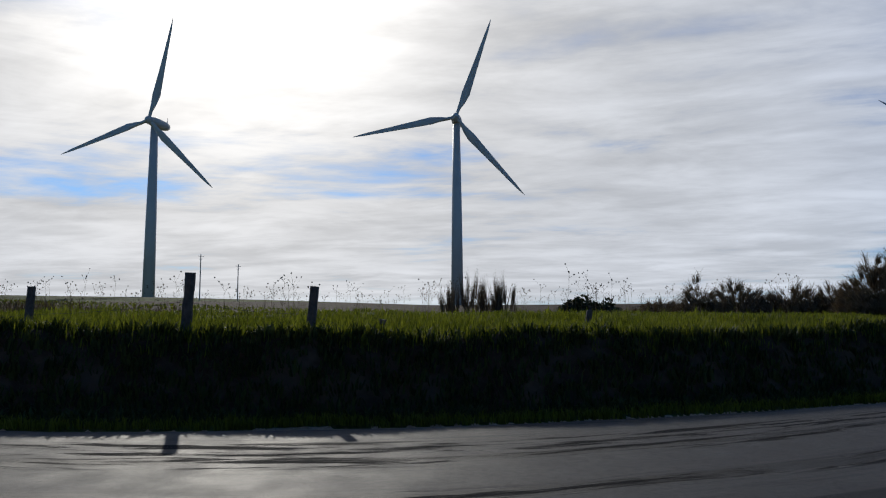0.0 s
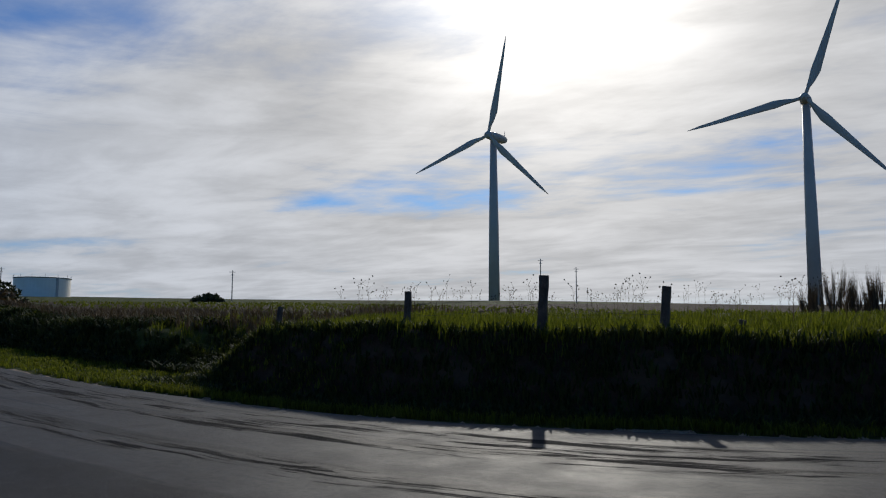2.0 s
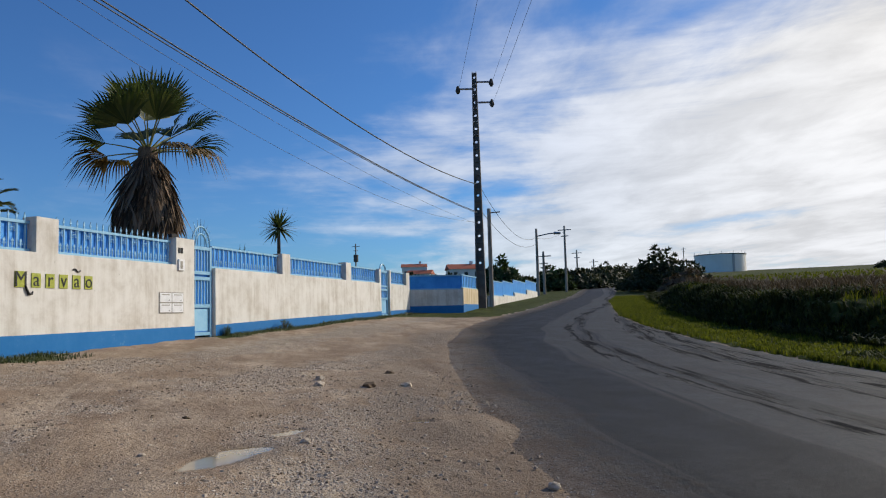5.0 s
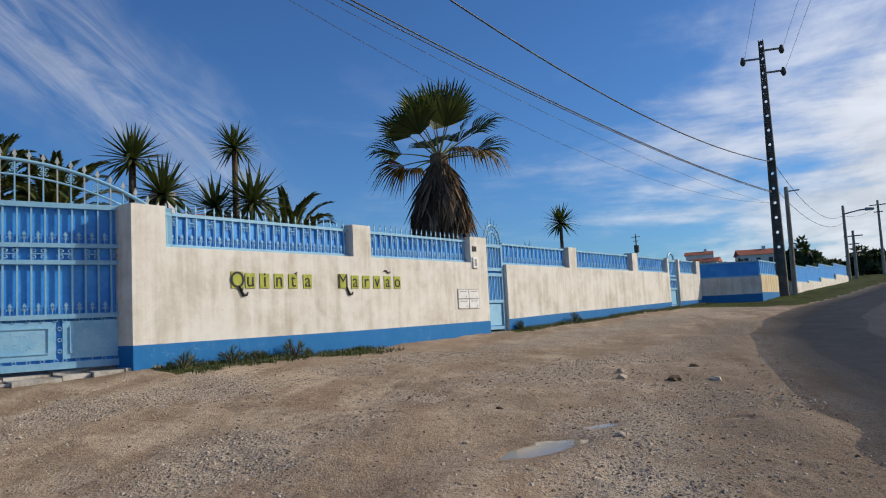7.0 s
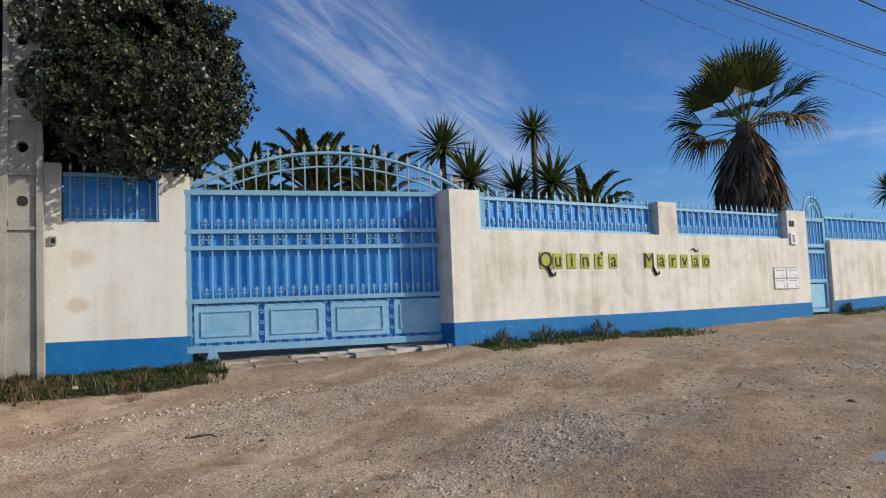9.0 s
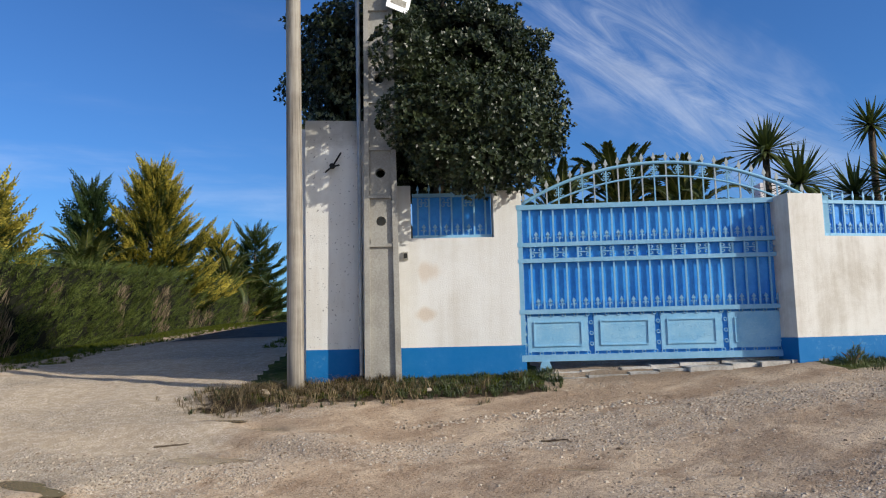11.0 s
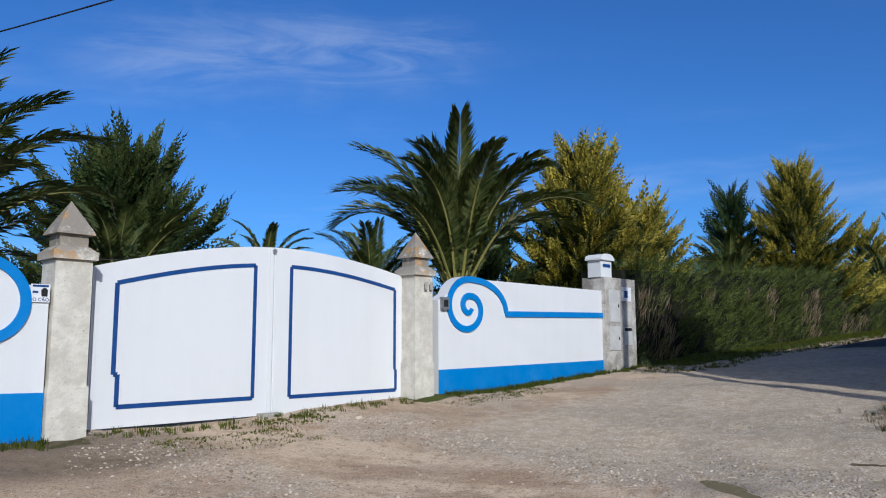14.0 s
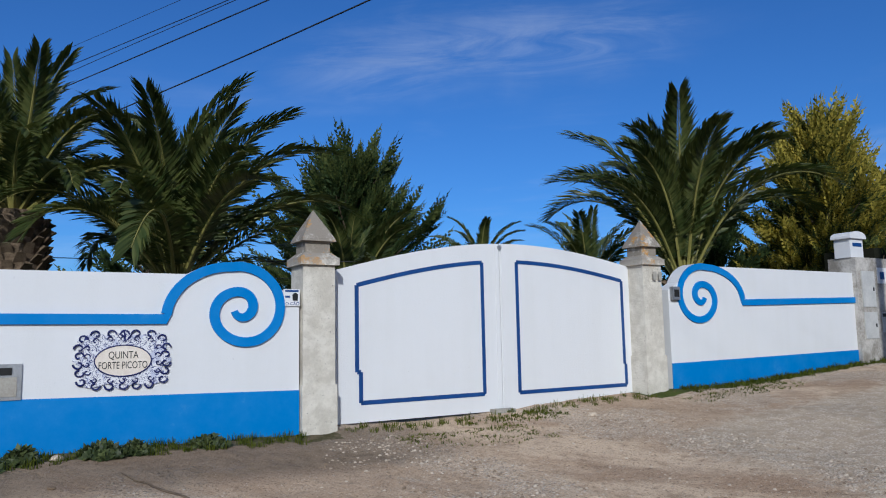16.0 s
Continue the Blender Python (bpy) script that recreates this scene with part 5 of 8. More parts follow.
def tank():
    x, y, r, z = -194.5, 113.5, 6.7, 11.7
    t = thing("storage_tank", pose(x, y, z), "large white cylindrical storage tank on the grassy rise", "tank")
    bm = B()
    n = 48
    tube(bm, [(0, 0, -3), (0, 0, 3.3)], r, n)
    part("shell", bm, M_TANK, t, smooth=False)
    bm = B()
    tube(bm, [(0, 0, 3.3), (0, 0, 3.5), (0, 0, 3.8)], [r + .15, r + .15, r * .3], n)
    part("roof", bm, M_CONC_DARK, t)
    for k in range(14):
        a = math.tau * k / 14
        bm = B()
        tube(bm, [((r + .1) * math.cos(a), (r + .1) * math.sin(a), 3.4), ((r + .1) * math.cos(a), (r + .1) * math.sin(a), 4.2)], 0.05, 4)
        part("rail_post", bm, M_STEEL, t)
    bm = B()
    box(bm, r - .05, r + .12, -.3, .3, -3, 3.3)
    part("ladder", bm, M_STEEL, t)


tank()

# the concrete pole and the timber pole at the lane's corner
CP = FRAME_G @ Vector((-1.47, -0.19, 0))
concrete_pole(CP.x, CP.y, 54.35 + 90, 10.4, 0.46, 0.28, "grey concrete utility pole with round holes beside the corner wall", deep=0.23)
wood_pole(-4.745, -9.76, 8.6, 0.105, 0.085, "weathered grey timber pole leaning beside the corner wall", (-0.02, -0.10))

# the tall concrete pole down the road
PX, PY = -34.75, 7.85
concrete_pole(PX, PY, 70, 10.9, 0.46, 0.21, "tall backlight-darkened concrete utility pole with insulator arms beside the road", mat=M_CONC_DARK)

# ---- plants ----
M_PALMLEAF = leaf("date_palm_leaf", (0.040, 0.065, 0.016), (0.115, 0.130, 0.036), 0.42, 0.25, 0.45)
M_RACHIS = plain("yellow_green_leaf_stalk", (0.20, 0.19, 0.05), (0.30, 0.27, 0.08), 3.0, 0.5)
M_PALMTRUNK = plain("shaggy_palm_trunk", (0.085, 0.058, 0.036), (0.20, 0.15, 0.10), 9.0, 0.9, 0, 0.5, 0.02, 0.2)
M_FAN = leaf("fan_palm_leaf", (0.035, 0.06, 0.018), (0.10, 0.12, 0.04), 0.45, 0.25)
M_FANDRY = leaf("withering_fan_leaf", (0.085, 0.058, 0.026), (0.19, 0.125, 0.05), 0.7, 0.2)
M_SKIRT = leaf("dead_grey_brown_palm_leaf", (0.045, 0.029, 0.018), (0.27, 0.19, 0.125), 0.85, 0.05, 0.2)
M_YUCCA = leaf("yucca_leaf", (0.045, 0.075, 0.026), (0.13, 0.155, 0.055), 0.42, 0.15)
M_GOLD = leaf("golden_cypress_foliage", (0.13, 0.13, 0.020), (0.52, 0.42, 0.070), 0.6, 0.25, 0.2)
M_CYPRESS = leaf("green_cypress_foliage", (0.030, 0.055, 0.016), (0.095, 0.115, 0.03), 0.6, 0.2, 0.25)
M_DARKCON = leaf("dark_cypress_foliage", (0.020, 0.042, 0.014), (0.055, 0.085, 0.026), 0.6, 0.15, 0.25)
M_SHRUB = leaf("glossy_shrub_leaf", (0.012, 0.022, 0.008), (0.050, 0.066, 0.026), 0.40, 0.05, 0.40)
# whitish leaves, their pale tone also painting those that face the light
M_SHRUBLIT = leaf("pale_sunlit_shrub_leaf", (0.12, 0.15, 0.075), (0.30, 0.33, 0.20), 0.45, 0.1, 0.35)
M_HEDGE = leaf("clipped_hedge_foliage", (0.030, 0.050, 0.011), (0.13, 0.16, 0.034), 0.65, 0.15, 0.25, 1.6)
M_TWIG = leaf("bare_brown_hedge_twigs", (0.10, 0.07, 0.045), (0.34, 0.26, 0.17), 0.85, 0.0, 0.2, 1.4)
# near-black paint for the shade deep inside the shrub and hedge
M_CORE = plain("painted_inner_shade", (0.012, 0.014, 0.008), (0.022, 0.022, 0.014), 4.0, 0.95, 0, 0.5, 0.02, 0.1)
M_BARK = plain("brown_bark", (0.09, 0.065, 0.045), (0.17, 0.13, 0.09), 7.0, 0.9, 0, 0.5, 0.015, 0.2)


def spread(template, mats):
    """One set of verts and faces: the template set down at every pose (an array of 4 x 4)."""
    tv, tf = np.array(template[0], float), template[1]
    mats = np.asarray(mats, float)
    v = np.einsum("nij,vj->nvi", mats[:, :3, :3], tv) + mats[:, None, :3, 3]
    n, k = len(mats), len(tv)
    faces = [tuple(i + b for i in f) for b in range(0, n * k, k) for f in tf]
    return v.reshape(-1, 3), faces


def stuff_part(name, template, mats, mat, parent=None, label=""):
    v, f = spread(template, mats)
    ob = new(name, raw_mesh(name, v.tolist(), f, mat))
    if parent:
        ob.parent = parent
    return tagged(ob, label) if label else ob


def aim(p, d, size, roll, up=(0, 0, 1)):
    """The pose that puts a template (which grows along +z) at p, growing along d."""
    d = Vector(d).normalized()
    q = d.to_track_quat("Z", "Y")
    m = Matrix.Translation(p) @ q.to_matrix().to_4x4() @ Matrix.Rotation(roll, 4, "Z") @ Matrix.Scale(size, 4)
    return np.array(m)


def frond(length, bend, lift, pairs, reach, rng):
    """A feather leaf: starts at the origin along +x, climbs and arches over at its end; leaflets stand in a shallow V."""
    bm = B()
    pts, tang = [], []
    p, n = Vector((0, 0, 0)), 24
    sway = rng.uniform(-.25, .25)
    for k in range(n + 1):
        t = k / n
        a = lift - bend * t ** 2.1
        d = Vector((math.cos(a), sway * t * t, math.sin(a))).normalized()
        pts.append(p.copy())
        tang.append(d)
        p += d * length / n
    tube(bm, pts, [0.034 * (1 - k / n) + 0.004 for k in range(n + 1)], 5)
    for f in bm.faces:
        f.material_index = 1
    for i in range(pairs):
        t = 0.12 + 0.875 * i / (pairs - 1)
        k = min(int(t * n), n - 1)
        fr = t * n - k
        o, d = pts[k].lerp(pts[k + 1], fr), tang[k].lerp(tang[k + 1], fr)
        across = Vector((0, 1, 0)) - d * d.y
        up = d.cross(across).normalized()
        if up.z < 0 and t < .5:
            up = -up
        size = reach * (0.30 + 0.70 * math.sin(math.pi * (0.16 + 0.70 * t)))
        if t < 0.22:
            size *= 0.5
        for s in (-1, 1):
            w = (d * (0.45 + 0.85 * t * t) + across * s * (0.95 - 0.35 * t) + up * rng.uniform(0.10, 0.50)).normalized()
            l = size * rng.uniform(0.85, 1.12)
            side = w.cross(up).normalized() * 0.021
            mid = o + w * l * 0.45
            bow = o + w * l * 0.78 - Vector((0, 0, 0.07 * l))
            tip = o + w * l - Vector((0, 0, (0.16 + 0.22 * rng.random()) * l))
            a, b, c, e, g = (bm.verts.new(q) for q in (o, mid + side, bow + side * .7, tip, mid - side))
            bm.faces.new((a, b, g))
            bm.faces.new((b, c, g))
            bm.faces.new((c, e, g))
    me = bpy.data.meshes.new("frond")
    bm.to_mesh(me)
    bm.free()
    me.materials.append(M_PALMLEAF)
    me.materials.append(M_RACHIS)
    return me


def date_palm(x, y, z_crown, length, count, label, seed, trunk_r=0.42, spread_=1.0, up=0.0, pairs=70):
    rng = random.Random(seed)
    zg = ground_z(x, y)
    p = thing("date_palm", pose(x, y, zg), label, "palm tree", "feather palms")
    h = max(z_crown - zg, 0.3)
    bm = B()
    rows = max(3, int(h / 0.16))
    pts = [(0, 0, -0.2 + (h + 0.35) * k / rows) for k in range(rows + 1)]
    tube(bm, pts, [trunk_r * (1.0 + 0.10 * (k % 2)) * (0.9 if k > rows - 2 else 1) for k in range(rows + 1)], 16)
    part("trunk", bm, M_PALMTRUNK, p)
    # cut leaf stubs round the trunk
    stub = ([(-.085, 0, 0), (.085, 0, 0), (.06, .12, .15), (-.06, .12, .15), (0, .02, .17)], [(0, 1, 2, 3), (0, 3, 4), (1, 4, 2), (3, 2, 4)])
    mats = []
    for k in range(int(h / 0.13)):
        for j in range(12):
            a = (j + 0.5 * (k % 2)) * math.tau / 12 + rng.uniform(-.06, .06)
            mats.append(np.array(Matrix.Translation((trunk_r * math.cos(a), trunk_r * math.sin(a), 0.1 + k * 0.13)) @ Matrix.Rotation(a - math.pi / 2, 4, "Z") @ Matrix.Rotation(rng.uniform(-.35, .2), 4, "X")))
    if mats:
        stuff_part("stub_bark", stub, mats, M_PALMTRUNK, p)
    kinds = [frond(length * rng.uniform(.94, 1.05), b, 0.0, pairs, length * 0.155, rng) for b in (0.8, 1.1, 1.45, 1.8)]
    for k in range(count):
        f = (k + 0.5) / count
        yaw = k * 137.5 + rng.uniform(-12, 12)
        lift = (88 - 84 * f ** 1.1 * spread_) + up + rng.uniform(-6, 6)
        kind = kinds[min(3, int(f * 3.0 + rng.random()))]
        s = rng.uniform(0.86, 1.06) * (0.88 if f < 0.12 else 1)
        shared("frond", kind, p, pose(0, 0, h + 0.12) @ Matrix.Rotation(radians(yaw), 4, "Z") @ Matrix.Translation((0.06 + .14 * f, 0, 0)) @ Matrix.Rotation(radians(-lift), 4, "Y") @ Matrix.Rotation(rng.uniform(-.35, .35), 4, "X") @ Matrix.Scale(s, 4))
    return p


def fan_leaf(rng, stalk, size, droop, mat, fold=0.25, half=78, n=28):
    """A fan leaf on its stalk: pleated segments that part halfway and hang at their tips."""
    bm = B()
    tube(bm, [(stalk * k / 5, 0, -0.12 * stalk * (k / 5) ** 2) for k in range(6)], [0.026, 0.022, 0.019, 0.016, 0.014, 0.012], 5)
    for f in bm.faces:
        f.material_index = 1
    o = Vector((stalk, 0, -0.12 * stalk))
    for k in range(n):
        a = radians(-half + 2 * half * k / (n - 1))
        l = size * (0.70 + 0.30 * math.cos(a)) * rng.uniform(.88, 1.08)
        d = Vector((math.cos(a), math.sin(a), fold * abs(math.sin(a)) - 0.06)).normalized()
        side = Vector((-math.sin(a), math.cos(a), 0)) * (size * math.radians(half) / n * .95)
        lift = Vector((0, 0, 0.02 * size * (-1) ** k))
        m1 = o + d * l * 0.52 + lift
        m2 = o + d * l * 0.80 - Vector((0, 0, droop * l * 0.10))
        tip = o + d * l * 0.98 - Vector((0, 0, droop * l * rng.uniform(0.26, 0.5)))
        v = [bm.verts.new(q) for q in (o, m1 + side * .80, m2 + side * .50, tip, m2 - side * .50, m1 - side * .80)]
        bm.faces.new((v[0], v[1], v[5]))
        bm.faces.new((v[1], v[2], v[4], v[5]))
        bm.faces.new((v[2], v[3], v[4]))
    me = bpy.data.meshes.new("fan_leaf")
    bm.to_mesh(me)
    bm.free()
    me.materials.append(mat)
    me.materials.append(M_RACHIS)
    return me


def dead_leaf(rng, size):
    """A folded dead fan leaf that hangs straight down."""
    bm = B()
    for k in range(16):
        a = rng.uniform(-0.34, 0.34)
        l = size * rng.uniform(.7, 1.05)
        b = rng.uniform(-.10, .06)
        x0 = a * 0.2 * size
        w = 0.022 + rng.random() * 0.03
        v = [bm.verts.new(q) for q in ((x0, 0, 0), (x0 + a * l * .5 + w, b, -l * .5), (x0 + a * l * .8, b * 1.6 + rng.uniform(-.05, .05), -l), (x0 + a * l * .5 - w, b, -l * .5))]
        bm.faces.new(v[:3])
        bm.faces.new((v[0], v[2], v[3]))
    me = bpy.data.meshes.new("dead_leaf")
    bm.to_mesh(me)
    bm.free()
    me.materials.append(M_SKIRT)
    return me


def fan_palm(x, y, z_crown, z_skirt, r, label, seed):
    rng = random.Random(seed)
    zg = ground_z(x, y)
    p = thing("fan_palm", pose(x, y, zg), label, "palm tree")
    h = z_crown - zg
    bm = B()
    tube(bm, [(0, 0, -0.2 + (h + .3) * k / 10) for k in range(11)], [0.34 - 0.012 * k for k in range(11)], 14)
    part("trunk", bm, M_PALMTRUNK, p)
    dead = [dead_leaf(rng, s) for s in (0.65, 0.9, 1.15)]
    low = z_skirt - zg
    for k in range(190):
        f = (k + .5) / 190
        z = low + 0.62 + (h - 0.02 - low - 0.62) * f
        wide = 0.10 + 0.60 * (1 - f) ** .85
        a = k * 2.39996 + rng.uniform(-.3, .3)
        shared("dead_leaf", dead[k % 3], p, Matrix.Translation((wide * math.cos(a), wide * math.sin(a), z)) @ Matrix.Rotation(a - math.pi / 2, 4, "Z") @ Matrix.Rotation(rng.uniform(-.20, .50) * (0.3 + f), 4, "X") @ Matrix.Rotation(rng.uniform(-.25, .25), 4, "Y") @ Matrix.Scale(rng.uniform(.8, 1.12), 4))
    for k in range(22):
        a = k * 2.39996
        bm = B()
        q = rng.uniform(.45, .72)
        tube(bm, [(0.10 * math.cos(a), 0.10 * math.sin(a), h), (.30 * math.cos(a), .30 * math.sin(a), h - 0.25), (q * math.cos(a), q * math.sin(a), h - 0.9 - rng.random() * .4)], [0.022, 0.018, 0.012], 4)
        part("dead_stalk", bm, M_SKIRT, p)
    green = [fan_leaf(rng, 0.95, 0.98, d, M_FAN, .25, 62, 24) for d in (0.15, 0.35, 0.7)]
    dry = fan_leaf(rng, 0.95, 0.80, 2.0, M_FANDRY, .05, 60, 22)
    for k in range(16):
        f = (k + .5) / 16
        lift = 80 - 62 * f + rng.uniform(-6, 6)
        shared("fan_leaf", green[min(2, int(f * 3))], p, pose(0, 0, h) @ Matrix.Rotation(k * 2.39996 + rng.uniform(-.2, .2), 4, "Z") @ Matrix.Rotation(radians(-lift), 4, "Y") @ Matrix.Rotation(rng.uniform(-.7, .7), 4, "X") @ Matrix.Scale(r * rng.uniform(.88, 1.05), 4))
    for a in (40, 75, 228, 250):
        shared("dry_fan_leaf", dry, p, pose(0, 0, h - .02) @ Matrix.Rotation(radians(a), 4, "Z") @ Matrix.Rotation(radians(-6), 4, "Y") @ Matrix.Rotation(rng.uniform(-.6, .6), 4, "X") @ Matrix.Scale(r, 4))


def sword_rosette(n, length, rng, droop=0.10):
    """A round head of stiff sword leaves, each folded along its middle."""
    tv, tf = [], []
    for k in range(n):
        f = (k + .5) / n
        el = math.asin(max(-.7, min(.99, .99 - 1.6 * f))) + radians(rng.uniform(-7, 7))
        az = k * 2.39996 + rng.uniform(-.2, .2)
        d = Vector((math.cos(el) * math.cos(az), math.cos(el) * math.sin(az), math.sin(el)))
        side = Vector((-math.sin(az), math.cos(az), 0)) * 0.050 * length
        keel = d.cross(side).normalized() * .012 * length
        l = length * rng.uniform(.88, 1.08)
        mid = d * l * .45
        tip = d * l - Vector((0, 0, droop * l * f + (.35 * l if rng.random() < .08 else 0)))
        b = len(tv)
        tv += [tuple(side * .6), tuple(-side * .6), tuple(mid - side), tuple(tip), tuple(mid + side), tuple(mid + keel)]
        tf += [(b, b + 1, b + 2, b + 5), (b, b + 5, b + 4), (b + 2, b + 3, b + 5), (b + 5, b + 3, b + 4)]
    return tv, tf


def yucca(x, y, heads, label, seed):
    """heads: (dx, dy, z, leaf length); the stems meet at the foot."""
    rng = random.Random(seed)
    zg = ground_z(x, y)
    p = thing("yucca", pose(x, y, zg), label, "yucca", "spiky yuccas behind the wall")
    for dx, dy, z, l in heads:
        h = z - zg
        bm = B()
        tube(bm, [(dx * .4 * k / 5, dy * .4 * k / 5, -.1 + (h + .1) * k / 5) if k < 3 else (dx * (k / 5), dy * (k / 5), -.1 + (h + .1) * k / 5) for k in range(6)], [0.10, 0.085, .075, .07, .065, .06], 8)
        part("stem", bm, M_BARK, p, smooth=True)
        tv, tf = sword_rosette(84, l * 1.32, rng)
        me = raw_mesh("leaf_head", tv, tf, M_YUCCA)
        shared("leaf_head", me, p, pose(dx, dy, h))


def spray(n, rng, wide=0.045):
    """A flat plume of cypress foliage that grows along +z."""
    tv, tf = [], []
    for k in range(n):
        t = k / n
        s = (-1) ** k
        l = 0.34 * (1 - t * .75)
        o = Vector((0, 0, t * .9))
        d = Vector((s * .62, rng.uniform(-.25, .25), .9)).normalized()
        w = Vector((-d.z, 0, d.x)) * wide
        b = len(tv)
        tv += [tuple(o - w * .5), tuple(o + d * l * .55 - w), tuple(o + d * l), tuple(o + d * l * .55 + w), ]
        tf += [(b, b + 1, b + 2), (b, b + 2, b + 3)]
    b = len(tv)
    tv += [(-.03, 0, .75), (.03, 0, .75), (0, 0, 1.12)]
    tf.append((b, b + 1, b + 2))
    return tv, tf


def cypress(x, y, z0, z1, r, label, seed, tips, inner, tilt=0.0, limbs=80, power=1.0):
    """A broad cone of limbs that end in feathered plumes, shade between them painted dark, ragged at the outline."""
    rng = random.Random(seed)
    zg = ground_z(x, y)
    p = thing("cypress_tree", pose(x, y, zg), label, "conifer", "cypress trees in the garden")
    h = z1 - zg
    bm = B()
    tube(bm, [(0, 0, -.1), (0, 0, h * .5), (0, 0, h * .93)], [0.16, 0.09, 0.015], 8)
    part("trunk", bm, M_BARK, p)
    tmpl = spray(8, rng, 0.060)
    outer, deep = [], []
    low = max(0.1, (z0 - zg) * .35)
    bmb = B()

    def cone(z):
        return r * max(0.0, 1 - max(0.0, z - low) / (h - low)) ** power

    def plume(o, d, long_, n, bank):
        """Sprays set close along a shoot, so that it reads as one soft spike."""
        for i in range(n):
            t = (i + rng.random() * .6) / n
            w = Vector((rng.gauss(0, 1), rng.gauss(0, 1), rng.gauss(0, .6) + .2)).normalized()
            v = (d + w * (.30 * (1 - t) + .08)).normalized()
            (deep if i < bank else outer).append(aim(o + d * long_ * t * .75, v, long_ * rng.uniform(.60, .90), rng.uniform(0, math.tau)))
    for k in range(limbs):
        f = (k + .5) / limbs
        az = k * 2.39996 + rng.uniform(-.4, .4)
        d = Vector((math.cos(az), math.sin(az), 0))
        side = Vector((-d.y, d.x, 0))
        zb = low + (h * .90 - low) * f ** 1.15
        el = radians(8 + 42 * f + rng.uniform(-9, 9)) + tilt
        stop = rng.uniform(1.0, 1.30) if k % 4 == 0 else rng.uniform(.50, 1.0)
        o, path, dirs, step = Vector((0, 0, zb)), [], [], .13
        while len(path) < 50:
            path.append(o.copy())
            g = (d * math.cos(el) + Vector((0, 0, math.sin(el)))).normalized()
            dirs.append(g)
            o = o + g * step
            el = min(el + .014, 1.2)
            if math.hypot(o.x, o.y) > cone(o.z) * stop + .05 or o.z > h * 1.01:
                break
        n = len(path)
        if n > 6:
            tube(bmb, [tuple(q) for q in path[::3]], [0.028 * (1 - i / (len(path[::3]) + .01)) + .003 for i in range(len(path[::3]))], 4)
        for i in range(n):
            t = (i + 1) / n
            g = dirs[i]
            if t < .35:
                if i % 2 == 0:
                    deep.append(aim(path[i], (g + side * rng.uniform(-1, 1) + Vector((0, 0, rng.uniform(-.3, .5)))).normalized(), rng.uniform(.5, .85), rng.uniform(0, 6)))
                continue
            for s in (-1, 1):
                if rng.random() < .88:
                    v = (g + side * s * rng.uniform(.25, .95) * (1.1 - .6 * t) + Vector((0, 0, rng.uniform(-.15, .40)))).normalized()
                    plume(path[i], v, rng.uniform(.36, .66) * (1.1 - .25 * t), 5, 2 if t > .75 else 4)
        plume(path[-1], (dirs[-1] + Vector((0, 0, .25))).normalized(), rng.uniform(.55, .85), 7, 1)
    plume(Vector((0, 0, h * .90)), Vector((0, 0, 1)), h * .10, 8, 0)
    part("limb_frame", bmb, M_BARK, p)
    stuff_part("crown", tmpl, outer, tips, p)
    # greener inner foliage whose darker tone also paints the shade between plumes
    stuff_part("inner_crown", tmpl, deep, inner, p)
    return p


date_palm(1.45, -17.0, 2.45, 3.65, 27, "young date palm with arching green feather fronds behind the white wall", 3, 0.30, .40, 2, 110)
date_palm(8.75, -11.4, 2.35, 3.35, 36, "large date palm with long drooping feather fronds behind the white wall", 8, 0.36, 0.66, 2, 92)
date_palm(10.35, -9.75, 3.35, 2.55, 34, "thick-trunked date palm with a shaggy brown trunk", 11, 0.42, .95, 4, 80)
date_palm(4.35, -22.6, 2.6, 2.6, 22, "small date palm half hidden behind the gate", 14, 0.25, .75)
date_palm(8.3, -25, 3.5, 2.0, 20, "small date palm showing above the white gate", 15, 0.25, .95)
date_palm(-4.0, -27, 2.9, 2.2, 24, "date palm half hidden behind the hedge", 16, 0.3)
date_palm(-6.9, -28.5, 3.2, 2.2, 24, "date palm half hidden behind the hedge", 17, 0.3)
date_palm(-14.5, -35.0, 3.6, 2.2, 22, "date palm half hidden behind the hedge", 18, 0.3)
date_palm(7.4, -14.6, 1.9, 2.3, 28, "low date palm beside the stone gate pier", 19, 0.25)
date_palm(-14.5, -12.4, 4.15, 1.75, 30, "date palm with brown lower fronds behind the blue sliding gate", 21, 0.3, 1.05)
date_palm(-13.6, -13.5, 3.95, 1.6, 26, "date palm behind the blue sliding gate", 22, 0.3, 1.05)
date_palm(-15.3, -11.3, 3.85, 1.6, 26, "low date palm behind the blue sliding gate", 23, 0.3, 1.1)
date_palm(-16.9, -6.7, 3.0, 1.5, 22, "low date palm showing above the blue railing", 24, 0.2, 1.1)
fan_palm(-19.4, -3.68, 5.35, 3.45, 1.06, "tall fan palm with a skirt of dead brown leaves", 31)
yucca(-12.89, -7.98, ((0, 0, 4.45, .55),), "tall spiky yucca behind the blue railing", 41)
yucca(-13.12, -7.55, ((0, 0, 3.82, .62),), "bushy green yucca behind the blue railing", 42)
yucca(-15.34, -7.21, ((0, 0, 5.10, .46),), "slender single-headed yucca on a thin stem", 43)
yucca(-14.45, -7.22, ((0, 0, 3.72, .55), (-.29, .64, 3.84, .66)), "pair of spiky green yuccas behind the railing", 44)
yucca(-30.8, -1.0, ((0, 0, 4.85, .66),), "dark spiky yucca behind the long wall", 45)
yucca(-27.5, -2.2, ((0, 0, 3.15, .6), (-1.6, -.5, 3.2, .5)), "low spiky yucca showing above the long wall", 46)
